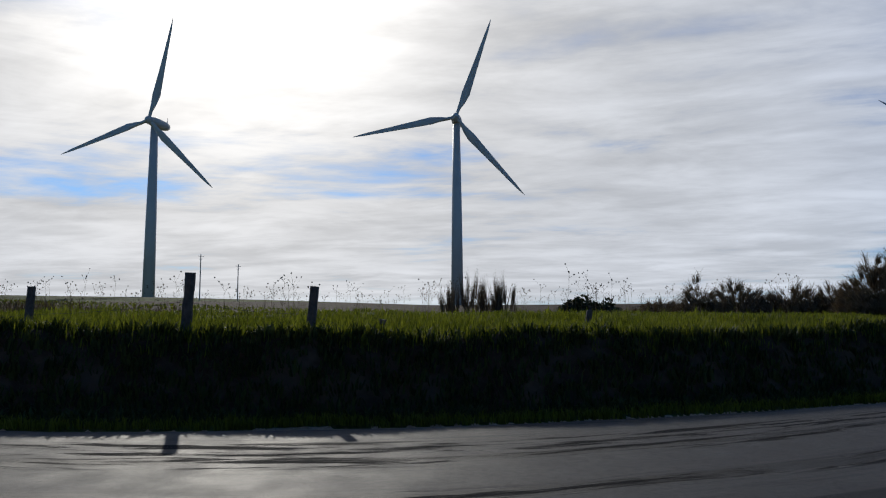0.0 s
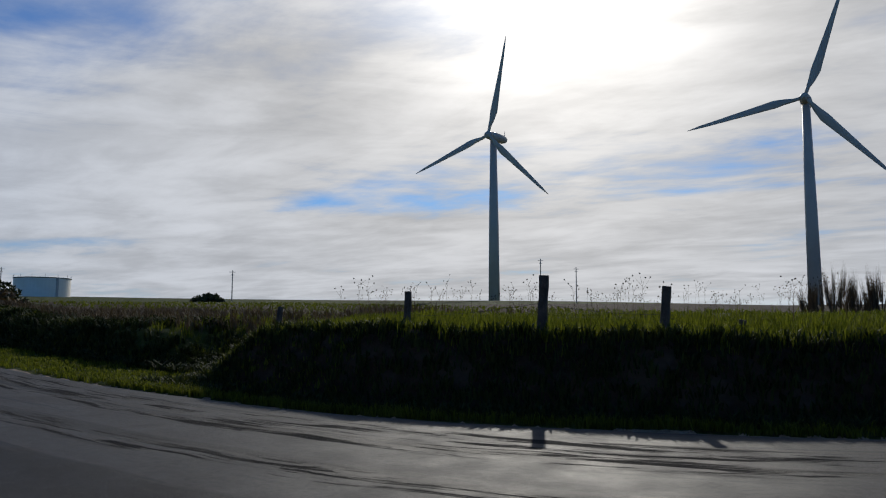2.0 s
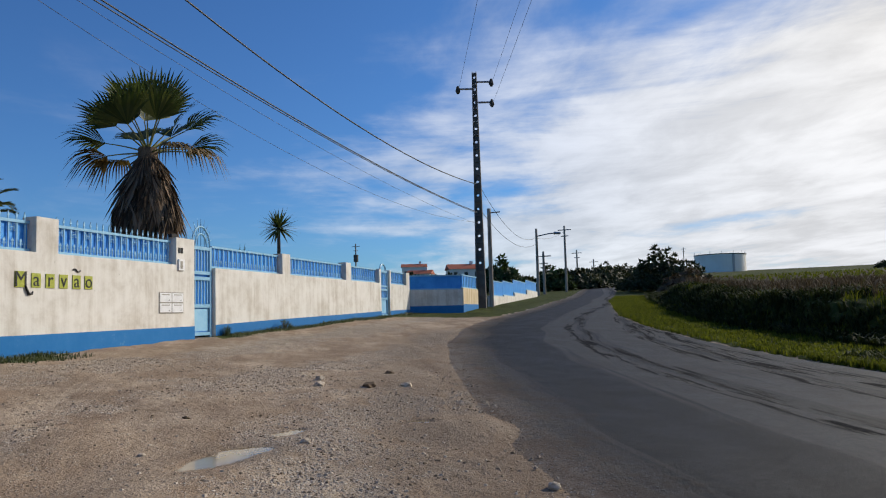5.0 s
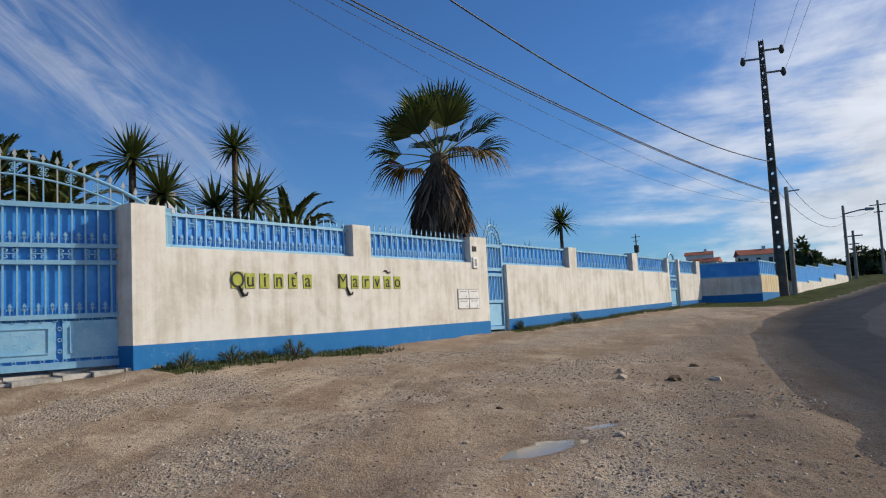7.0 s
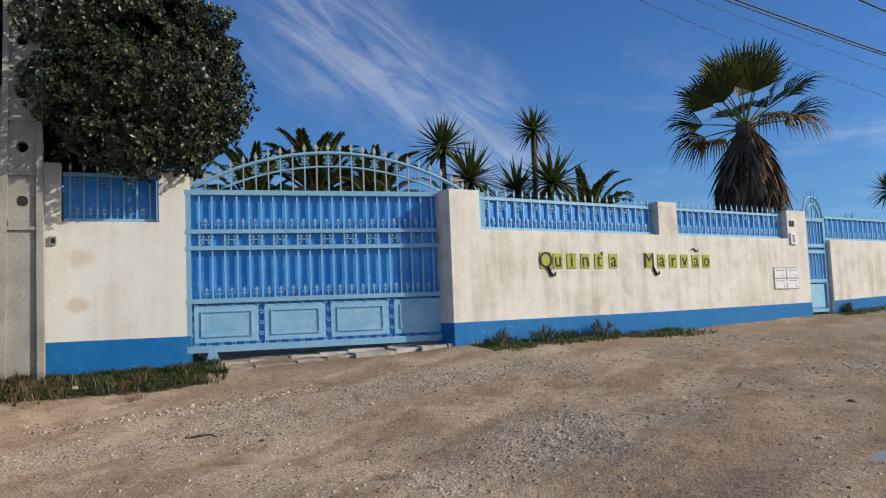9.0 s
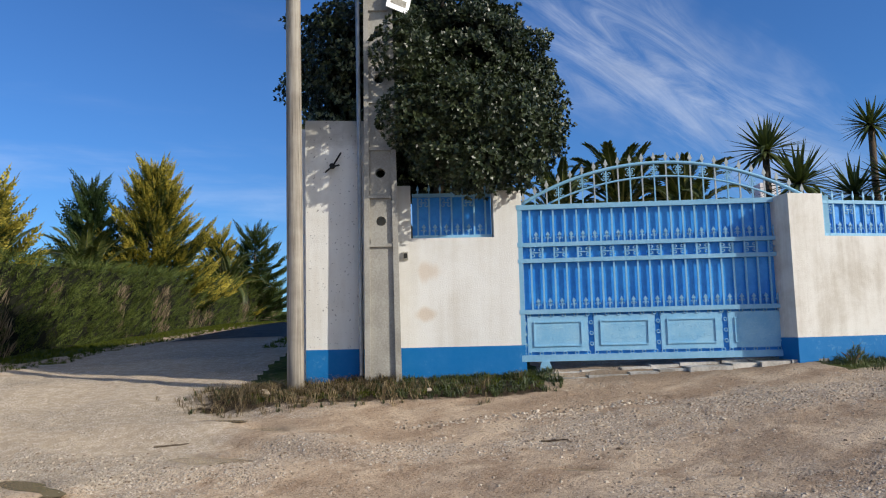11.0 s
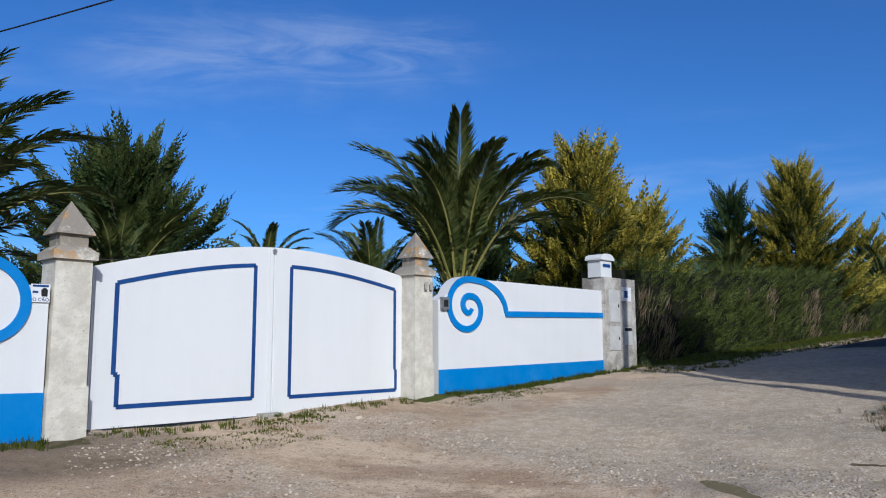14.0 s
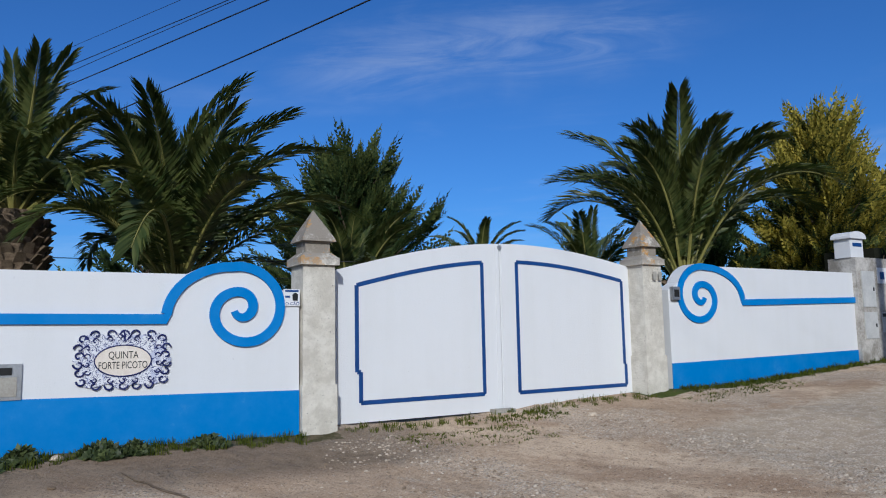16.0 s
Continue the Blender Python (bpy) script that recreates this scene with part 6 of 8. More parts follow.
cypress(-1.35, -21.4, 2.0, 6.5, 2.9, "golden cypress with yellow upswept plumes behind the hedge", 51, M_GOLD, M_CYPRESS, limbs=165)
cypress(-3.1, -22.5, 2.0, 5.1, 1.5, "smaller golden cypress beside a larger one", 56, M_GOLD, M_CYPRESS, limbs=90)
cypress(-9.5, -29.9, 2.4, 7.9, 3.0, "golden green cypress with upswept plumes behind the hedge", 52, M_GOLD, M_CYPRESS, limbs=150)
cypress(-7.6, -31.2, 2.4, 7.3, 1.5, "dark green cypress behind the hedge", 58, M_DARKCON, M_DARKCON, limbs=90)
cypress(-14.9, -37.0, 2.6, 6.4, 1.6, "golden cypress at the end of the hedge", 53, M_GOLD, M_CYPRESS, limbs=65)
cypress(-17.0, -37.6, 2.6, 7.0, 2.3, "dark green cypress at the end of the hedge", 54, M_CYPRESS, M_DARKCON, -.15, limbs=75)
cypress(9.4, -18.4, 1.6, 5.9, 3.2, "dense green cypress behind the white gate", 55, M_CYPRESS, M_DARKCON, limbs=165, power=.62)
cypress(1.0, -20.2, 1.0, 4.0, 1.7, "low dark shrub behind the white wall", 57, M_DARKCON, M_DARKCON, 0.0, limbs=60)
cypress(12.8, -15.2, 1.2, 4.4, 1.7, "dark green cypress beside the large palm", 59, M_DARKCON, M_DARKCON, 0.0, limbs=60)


def cluster(rng, n=8, size=1.0, flat=0.45):
    """A whorl of oval leaves at a shoot's end."""
    tv, tf = [], []
    for k in range(n):
        az, el = k * 2.39996, rng.uniform(.15, 1.1)
        d = Vector((math.cos(el) * math.cos(az), math.cos(el) * math.sin(az), math.sin(el)))
        side = Vector((-math.sin(az), math.cos(az), 0)) * 0.026 * size
        l = 0.105 * size * rng.uniform(.8, 1.15)
        b = len(tv)
        tv += [tuple(d * .01), tuple(d * l * .55 + side), tuple(d * l), tuple(d * l * .55 - side)]
        tf += [(b, b + 1, b + 2, b + 3)]
    return tv, tf


def big_shrub():
    rng = random.Random(61)
    cx, cy, cz = -7.45, -10.45, 5.30
    p = thing("overhanging_shrub", pose(cx, cy, ground_z(cx, cy)), "large dense dark evergreen shrub overhanging the corner wall", "tree")
    zg = ground_z(cx, cy)
    bm = B()
    for k in range(6):
        a = k * math.tau / 6
        tube(bm, [(0.1 * math.cos(a), 0.1 * math.sin(a), -.1), (.25 * math.cos(a), .25 * math.sin(a), 1.3), (1.1 * math.cos(a), 1.1 * math.sin(a), 3.4), (1.5 * math.cos(a), 1.5 * math.sin(a), 5.0)], [0.14, .10, .06, .02], 7)
    part("trunk", bm, M_BARK, p, smooth=True)

    def radius(d):
        return 1 + 0.17 * noise.noise(Vector(d) * 2.1) + 0.13 * noise.noise(Vector(d) * 4.6 + Vector((3, 0, 0))) + .07 * noise.noise(Vector(d) * 9)
    dark, pale = [], []
    for k in range(20000):
        z = rng.uniform(-1, 1)
        a = rng.uniform(0, math.tau)
        q = math.sqrt(1 - z * z)
        d = Vector((q * math.cos(a), q * math.sin(a), z))
        f = 1 - abs(rng.gauss(0, .07)) if rng.random() < .72 else rng.uniform(.6, .95)
        gap = noise.noise(Vector(d) * 5.2 + Vector((7, 1, 2)))
        if gap < -.12 and f > .86:
            f -= .17
        rr = radius(d) * f
        o = Vector((d.x * 2.25, d.y * 1.85, d.z * (1.38 if d.z > 0 else 2.0))) * rr
        at_wall = FRAME_G.inverted() @ Vector((o.x + cx, o.y + cy, 0))
        if at_wall.y < -.85 or (at_wall.y < -.02 and at_wall.x < -1.35):
            continue
        g = (Vector((d.x, d.y, d.z * .7)) + Vector((rng.gauss(0, .4), rng.gauss(0, .4), .35 + rng.gauss(0, .3)))).normalized()
        m = aim(o + Vector((0, 0, cz - zg)), g, rng.uniform(.75, 1.25), rng.uniform(0, 6.28))
        bright = noise.noise(Vector(o) * .9 + Vector((9, 2, 4))) > 0.16 and f > .92 and rng.random() < .5
        (pale if bright else dark).append(m)
    # low boughs hanging over the railing beside the corner pole
    for bx, by, bz, br in ((-.75, -.35, 3.72, .42), (-.25, -.38, 3.55, .45), (.25, -.30, 3.60, .40), (-1.05, -.45, 4.15, .45), (.55, -.1, 3.95, .45), (-.5, -.5, 4.3, .5), (.1, -.45, 4.2, .5), (-1.15, -.50, 5.0, .42)):
        c = FRAME_G @ Vector((bx, by, bz))
        c = Vector((c.x - cx, c.y - cy, bz - zg))
        for k in range(330):
            d = Vector((rng.gauss(0, 1), rng.gauss(0, 1), rng.gauss(0, 1))).normalized()
            dark.append(aim(c + d * br * (1 - abs(rng.gauss(0, .22))), d + Vector((0, 0, .25)), rng.uniform(.75, 1.2), rng.uniform(0, 6.28)))
    stuff_part("crown", cluster(rng, 7, .70), dark, M_SHRUB, p, "dark glossy evergreen leaves")
    stuff_part("sunlit_crown", cluster(rng, 6, .7), pale, M_SHRUBLIT, p, "pale leaves painted as sunlit")
    # near-black whorls paint in the shade between the outer leaves
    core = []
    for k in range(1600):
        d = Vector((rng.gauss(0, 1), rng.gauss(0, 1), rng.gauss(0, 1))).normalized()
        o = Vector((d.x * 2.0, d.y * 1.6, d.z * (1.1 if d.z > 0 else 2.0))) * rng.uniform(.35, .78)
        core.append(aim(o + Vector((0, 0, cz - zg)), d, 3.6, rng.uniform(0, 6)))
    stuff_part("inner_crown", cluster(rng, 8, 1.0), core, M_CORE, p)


big_shrub()


def hedge():
    rng = random.Random(71)
    h = thing("clipped_hedge", FRAME_W @ pose(0, 0.1, 0), "long clipped green conifer hedge with bare brown patches", "hedge")

    def foot(s):
        return 0.98 + 0.0452 * (s - 12)

    def head(s):
        return 3.20 + 0.0425 * (s - 11)
    # solid near-black block stands in for the hedge's unlit inside
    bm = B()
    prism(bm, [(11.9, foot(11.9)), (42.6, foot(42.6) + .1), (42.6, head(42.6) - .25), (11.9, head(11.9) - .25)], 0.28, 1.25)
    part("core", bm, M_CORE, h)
    tmpl = spray(8, rng)
    twig = ([(-.012, 0, 0), (.012, 0, 0), (.006, .05, .5), (.05, .02, .95), (0, .03, .45), (-.05, .04, .8)], [(0, 1, 2), (0, 2, 3), (0, 4, 5), (1, 4, 5)])
    green, brown = [], []
    s = 11.95
    n = 0
    while s < 42.8:
        s += (0.006 if s < 24 else 0.010) * 1.0
        n += 1
        t = rng.random()
        top = rng.random() < 0.24
        z = foot(s) + 0.05 + (head(s) - foot(s) - .12) * t
        bulge = 0.07 * noise.noise(Vector((s * .8, z * .8, 0))) + .04 * noise.noise(Vector((s * 3, z * 3, 5)))
        bare = noise.noise(Vector((s * .55, z * .35 + 3, 2))) + .5 * noise.noise(Vector((s * 2.4, z * .5, 8)))
        if top:
            o = Vector((s, rng.uniform(.0, 1.3), head(s) - .12 + bulge * .5))
            green.append(aim(o, (rng.uniform(-.5, .5), rng.uniform(-.5, .3), 1), rng.uniform(.12, .20), rng.uniform(0, 6)))
        elif bare > 0.15 and .04 < t < .76:
            for j in range(2):
                o = Vector((s + rng.uniform(-.1, .1), .16 + bulge + rng.uniform(0, .12), z - .2))
                brown.append(aim(o, (rng.uniform(-.35, .35), -.35 + rng.uniform(-.3, .3), 1), rng.uniform(.2, .48), rng.uniform(0, 6)))
            if rng.random() < .6:
                green.append(aim(Vector((s, .2, z)), (rng.uniform(-.6, .6), -.6, .7), rng.uniform(.15, .3), rng.uniform(0, 6)))
        else:
            for j in range(2):
                o = Vector((s + rng.uniform(-.05, .05), .10 + bulge + rng.uniform(-.03, .12), z + rng.uniform(-.08, .08)))
                green.append(aim(o, (rng.uniform(-.5, .5), -.75, .75 + rng.uniform(-.3, .4)), rng.uniform(.17, .34), rng.uniform(0, 6)))
    for k in range(500):
        o = Vector((42.7 + rng.uniform(-.1, .1), rng.uniform(.1, 1.25), foot(42.6) + rng.random() * 2.0))
        green.append(aim(o, (1, rng.uniform(-.5, .5), .6), rng.uniform(.2, .4), rng.uniform(0, 6)))
    stuff_part("foliage", tmpl, green, M_HEDGE, h, "dense green clipped foliage")
    stuff_part("bare_twig", twig, brown, M_TWIG, h, "bare brown twigs")


hedge()

# ---- lettering, tiles, boxes and signs on the walls ----
def letters(parent, text, size, mat, m, name="lettering", depth=0.004, bold=0.0):
    c = bpy.data.curves.new(name, "FONT")
    c.body, c.size, c.extrude, c.align_x, c.align_y, c.offset = text, size, depth, "CENTER", "CENTER", bold
    tmp = bpy.data.objects.new(name, c)
    me = bpy.data.meshes.new_from_object(tmp)
    bpy.data.objects.remove(tmp)
    me.materials.clear()
    me.materials.append(mat)
    ob = new(name, me)
    ob.parent, ob.matrix_basis = parent, m
    return ob


FLAT = pose(0, 0, 0, 90, 0, 0)


def letter_tiles():
    spots = [(1.545 + .11, "Q", .24), (1.545 + .345, "u", .2), (1.545 + .62, "i", .2), (1.545 + .90, "n", .2), (1.545 + 1.19, "t", .2), (1.545 + 1.5, "a", .2)]
    spots += [(3.86, "M", .24), (4.16, "a", .2), (4.445, "r", .2), (4.73, "v", .2), (5.02, "a", .2), (5.30, "o", .2)]
    for s, ch, w in spots:
        t = thing("letter_tile", FRAME_Q @ pose(s, -0.006, 2.10), "olive glazed wall tile with the black letter " + ch, "tile", "letter tiles of the estate name")
        bm = B()
        up = .02 if ch in "QM" else 0
        box(bm, -w / 2 + .01, w / 2 - .01, -0.006, 0.006, -0.115, 0.105 + up)
        part("tile", bm, M_GREENTILE, t, bevel=0.003)
        letters(t, ch, 0.33 if ch in "QM" else 0.31, M_INK, pose(0, -0.008, -0.004 if ch in "QM" else 0.004) @ FLAT, "letter", 0.003, 0.0)
        if ch in "QM":
            bm = B()
            x = .05 if ch == "Q" else .10
            tube(bm, [(x - .02, -.012, -.08), (x + .01, -.012, -.15), (x + .05, -.012, -.215), (x + .11, -.012, -.215), (x + .13, -.012, -.175)], [.012, .018, .022, .016, .01], 6)
            part("flourish", bm, M_INK, t)
    bm = B()
    tube(bm, [(4.93 + .17 * k / 8, -.012, 2.285 + .025 * math.sin(k / 8 * math.tau)) for k in range(9)], .011, 6)
    tagged(part("letter_accent", bm, M_INK, m=FRAME_Q), "black glazed tilde stroke above the lettering", "tile")
    bm = B()
    tube(bm, [(2.78, -.012, 2.215), (2.82, -.012, 2.235), (2.80, -.012, 2.19)], .012, 6)
    tagged(part("letter_accent", bm, M_INK, m=FRAME_Q), "small black glazed curl above the lettering", "tile")


letter_tiles()


def mail_boxes():
    b = thing("letter_boxes", FRAME_Q @ pose(7.62, -0.004, 1.775), "white four-door letter box unit set in the wall", "letter box")
    bm = B()
    box(bm, -.395, .395, -.006, .02, -.205, .205)
    part("frame", bm, M_CONC, b)
    for x in (-.195, .195):
        for z in (-.10, .10):
            bm = B()
            box(bm, x - .182, x + .182, -.014, -.004, z - .088, z + .088)
            d = part("flap_door", bm, M_TILEWHITE, b, bevel=.004)
            bm = B()
            box(bm, x - .13, x + .13, -.016, -.0135, z + .045, z + .062)
            part("slot", bm, M_CONC, d)
            bm = B()
            tube(bm, [(x + .1, -.018, z - .05), (x + .1, -.013, z - .05)], .011, 8)
            part("lock", bm, M_DARK, d)
    i = thing("intercom", FRAME_Q @ pose(7.94, -0.002, 2.53), "small white intercom panel beside the garden door", "intercom")
    bm = B()
    box(bm, -.10, .10, -.03, 0, -.11, .11)
    part("plate", bm, M_TILEWHITE, i, bevel=.006)
    bm = B()
    box(bm, -.055, .02, -.034, -.030, -.075, .075)
    part("grille", bm, M_CONC, i)
    n = thing("number_plate", FRAME_Q @ pose(7.93, -0.002, 2.82), "small dark plain marks where the house number stands", "sign")
    for x in (-.045, .045):
        bm = B()
        box(bm, x - .032, x + .032, -.008, 0, -.055, .055)
        part("plain_bar", bm, M_INK, n)
    lamp = thing("junction_box", FRAME_Q @ pose(7.83, 0.12, 3.075), "small dark box on the pier top", "box")
    bm = B()
    box(bm, -.10, .08, -.06, .06, 0, .07)
    part("case", bm, M_DARK, lamp, bevel=.006)


mail_boxes()


def tile_panel():
    p = thing("tile_panel", FRAME_W @ pose(-0.82, 0.022, 1.385), "blue and white ornamental tile panel with the estate name", "tile panel")
    n = 72
    pts = []
    for k in range(n):
        a = k * math.tau / n
        w = 1 + .07 * math.cos(8 * a) + .05 * math.cos(12 * a + .6)
        ca, sa = math.cos(a), math.sin(a)
        m = (abs(ca) ** 5 + abs(sa) ** 5) ** (-1 / 5)
        pts.append((.375 * m * w * ca, .235 * m * w * sa))
    bm = B()
    prism(bm, pts, -0.006, 0.008)
    part("ornament_border", bm, M_COBALT, p, "cobalt blue painted scrollwork border")
    bm = B()
    prism(bm, [(.235 * math.cos(k * math.tau / 48), .135 * math.sin(k * math.tau / 48) - .01) for k in range(48)], -0.011, -0.005)
    part("oval_field", bm, M_CREAM, p)
    bm = B()
    tube(bm, [(.238 * math.cos(k * math.tau / 48), -.011, .138 * math.sin(k * math.tau / 48) - .01) for k in range(49)], .006, 5)
    part("oval_rim", bm, M_TILEBLUE, p)
    letters(p, "QUINTA", .092, M_INK, pose(0, -.0125, .038) @ FLAT @ Matrix.Diagonal((.72, 1, 1, 1)), "lettering", .001)
    letters(p, "FORTE PICOTO", .090, M_INK, pose(0, -.0125, -.052) @ FLAT @ Matrix.Diagonal((.66, 1, 1, 1)), "lettering", .001)
    # painted scrolls that follow the rim, large outside and small inside
    for count, size, rx, rz, rad in ((22, .046, .365, .225, .0085), (18, .030, .300, .180, .006)):
        for j in range(count):
            a = (j + .5) * math.tau / count
            ca, sa = math.cos(a), math.sin(a)
            m = (abs(ca) ** 5 + abs(sa) ** 5) ** (-1 / 5)
            flip = 1 if ca > 0 else -1
            bm = B()
            curl(bm, rx * m * ca, -.009, rz * m * sa, size, flip if j % 2 else -flip, 1 if sa > 0 else -1, rad)
            part("scroll", bm, M_TILEBLUE, p)
    for j in range(7):
        bm = B()
        a = radians(-60 + 20 * j)
        prism(bm, [(0, .15), (.02 * math.cos(a) + .07 * math.sin(a), .15 + .06 * math.cos(a)), (.11 * math.sin(a), .15 + .115 * math.cos(a))], -.012, -.006)
        part("shell_leaf", bm, M_TILEBLUE if j % 2 else M_COBALT, p)


tile_panel()


def dog_sign():
    s = thing("warning_sign", FRAME_W @ pose(0.755, 0.010, 1.955), "small white warning sign with dark writing and a plain picture", "sign")
    bm = B()
    box(bm, -.085, .085, 0, .012, -.085, .085)
    part("plate", bm, M_TILEWHITE, s)
    letters(s, "O C\u00c3O", .045, M_NAVY, pose(0.005, -.002, -.062) @ FLAT, "lettering", .001)
    for x0, x1, z in ((-.07, .07, .068), (-.07, -.02, .01)):
        bm = B()
        box(bm, x0, x1, -.003, 0, z - .010, z + .010)
        part("plain_bar", bm, M_NAVY, s)
    bm = B()
    prism(bm, [(.01, -.03), (.06, -.03), (.065, .03), (.045, .05), (.025, .05), (.005, .03)], -.004, 0)
    part("picture", bm, M_INK, s)


dog_sign()


def slot_box():
    b = thing("meter_box", FRAME_W @ pose(-1.79, 0.024, 1.225), "grey metal letter flap set in the white wall", "letter box")
    bm = B()
    box(bm, -.175, .175, -.012, .03, -.15, .15)
    part("frame", bm, M_STEEL, b, bevel=.006)
    bm = B()
    box(bm, -.14, .14, -.018, -.011, -.12, .04)
    part("door", bm, M_CONC, b)
    bm = B()
    box(bm, -.12, .10, -.020, -.011, .06, .12)
    part("flap", bm, M_DARK, b)
    i = thing("intercom", FRAME_W @ pose(6.27, 0.0, 2.07), "grey intercom box beside the stone pier", "intercom")
    bm = B()
    box(bm, -.07, .07, -.03, .03, -.09, .09)
    part("case", bm, M_STEEL, i, bevel=.006)
    bm = B()
    box(bm, -.045, .045, -.034, -.029, -.05, .05)
    part("grille", bm, M_DARK, i)
    n = thing("number_mark", FRAME_W @ pose(5.90, -0.047, 2.30), "faint carved plain bars on the stone pier", "sign")
    for x in (-.05, .05):
        bm = B()
        box(bm, x - .03, x + .03, -.003, .003, -.055, .055)
        part("plain_bar", bm, M_CONC, n)


slot_box()


def meter_pier():
    p = thing("meter_pier", FRAME_W @ pose(11.05, 0.14, 0.95), "patched grey masonry pier with two metal meter doors", "pier")
    bm = B()
    box(bm, -.49, .62, -.18, .30, -.2, 1.78)
    part("body", bm, M_CONC2, p, bevel=.012)
    for x0, x1, z0, z1 in ((-.36, .02, .95, 1.55), (-.36, .02, .42, .86)):
        bm = B()
        box(bm, x0, x1, -.195, -.178, z0, z1)
        d = part("meter_door", bm, M_METER, p, bevel=.006)
        bm = B()
        box(bm, x1 - .07, x1 - .04, -.202, -.194, (z0 + z1) / 2 - .03, (z0 + z1) / 2 + .03)
        part("latch", bm, M_DARK, d)
    for x0, x1, z0, z1, mm in ((.12, .46, 1.35, 1.62, M_TILEWHITE), (.16, .46, .52, .86, M_METER)):
        bm = B()
        box(bm, x0, x1, -.19, -.178, z0, z1)
        part("small_plate", bm, mm, p)
    bm = B()
    box(bm, .20, .32, -.196, -.188, 1.42, 1.55)
    part("mark", bm, M_NAVY, p)
    bm = B()
    box(bm, .18, .44, -.196, -.188, .78, .84)
    part("open_flap", bm, M_DARK, p)
    b = thing("letter_box", FRAME_W @ pose(10.72, 0.14, 2.73), "small white stone letter box with a rounded roof on the pier", "letter box")
    bm = B()
    box(bm, -.19, .19, -.13, .15, 0, .32)
    part("body", bm, M_WHITE, b, bevel=.01)
    bm = B()
    prism(bm, [(-.24, .32), (.24, .32), (.24, .355)] + [(.23 * math.cos(math.pi * k / 12), .355 + .09 * math.sin(math.pi * k / 12)) for k in range(13)] + [(-.24, .355)], -.17, .18)
    part("roof", bm, M_WHITE, b, bevel=.008)
    bm = B()
    box(bm, -.11, .14, -.138, -.128, .19, .25)
    part("slot", bm, M_NAVY, b)


meter_pier()


# ---- fence posts on the bank ----
def fence_posts():
    rows = ((-10.8, 10.6, 1.88, .055, .5, 5), (-7.73, 10.5, 2.09, .06, 2, 2), (-5.20, 10.42, 2.26, .075, 5, -3), (-3.54, 11.05, 2.08, .07, 5, 1),
            (-2.48, 11.36, 1.58, .055, 0, 0), (0.62, 13.25, 1.83, .055, 12, 3), (5.1, 15.2, 1.60, .055, 3, 0))
    for x, y, top, r, lx, ly in rows:
        z = ground_z(x, y) - 0.25
        rng = random.Random(int(x * 100))
        bm = B()
        n = 7
        h = top - z
        for_pts = [(rng.uniform(-.006, .006), rng.uniform(-.006, .006), h * k / n) for k in range(n + 1)]
        tube(bm, for_pts, [r * rng.uniform(.92, 1.05) for k in range(n + 1)], 9)
        tagged(part("fence_post", bm, M_POSTWOOD, m=pose(x, y, z, -ly, lx, 0), bevel=0), "leaning dark weathered timber fence post on the grassy bank", "fence post", "old fence posts")
    for a, b in zip(rows, rows[1:]):
        bm = B()
        for dz in (.12, .42):
            p, q = Vector((a[0], a[1], a[2] - dz)), Vector((b[0], b[1], max(b[2], 1.8) - dz))
            if dz == .42:
                tube(bm, [p.lerp(q, k / 10) - Vector((0, 0, .18 * (k / 10) * (1 - k / 10))) for k in range(11)], 0.0025, 4)
        tagged(part("fence_wire", bm, M_CABLE), "thin rusty wire between the fence posts", "wire", "fence wires")


fence_posts()


# ---- pole fittings and overhead cables ----
def pole_arms():
    a = thing("crossarm_set", pose(PX, PY, 0, 0, 0, 0), "steel crossarms with insulators near the tall pole's head", "crossarm")
    d = Vector((math.sin(radians(8)), math.cos(radians(8)), 0))
    for side, z in ((1, 12.05), (-1, 11.72), (1, 11.08)):
        end = d * side * .78
        bm = B()
        tube(bm, [(0, 0, z), tuple(end + Vector((0, 0, z)))], .045, 6)
        part("arm", bm, M_STEEL, a)
        bm = B()
        tube(bm, [tuple(end + Vector((0, 0, z - .22))), tuple(end + Vector((0, 0, z - .1))), tuple(end + Vector((0, 0, z + .02))), tuple(end + Vector((0, 0, z + .14)))], [.06, .12, .09, .05], 8)
        part("insulator", bm, M_POSTWOOD, a)


pole_arms()
wood_pole(-35.6, 8.55, 4.6, .11, .09, "dark slim timber pole beside the tall concrete pole")
bm = B()
tube(bm, [(-35.6, 8.55, 6.05), (-35.3, 9.0, 6.05)], .03, 5)
tagged(part("pole_bracket", bm, M_STEEL), "short steel bracket on the timber pole", "bracket")


def far_pole(x, y, h, lamp, label):
    p = wood_pole(x, y, h, .13, .09, label)
    bm = B()
    if lamp:
        tube(bm, [(0, 0, h - .6), (.5, .8, h - .45), (.75, 1.3, h - .42)], .05, 6)
        part("lamp_arm", bm, M_STEEL, p)
        bm = B()
        tube(bm, [(.7, 1.2, h - .42), (.95, 1.65, h - .45)], [.12, .08], 8)
        part("lamp_head", bm, M_STEEL, p)
    else:
        tube(bm, [(-.35, -.55, h - .4), (.35, .55, h - .4)], .05, 6)
        part("crossarm", bm, M_STEEL, p)
        bm = B()
        tube(bm, [(-.2, -.3, h - 1.0), (.2, .3, h - 1.0)], .05, 6)
        part("crossarm", bm, M_STEEL, p)


far_pole(-57.9, 17.9, 5.2, True, "slim street light pole beside the far road")
far_pole(-71.35, 25.0, 6.4, False, "wooden line pole with crossarms beside the far road")
far_pole(-62.5, 19.9, 3.6, False, "thin wooden line pole beside the far road")
far_pole(-95, 35, 5.0, False, "thin wooden line pole far along the road")
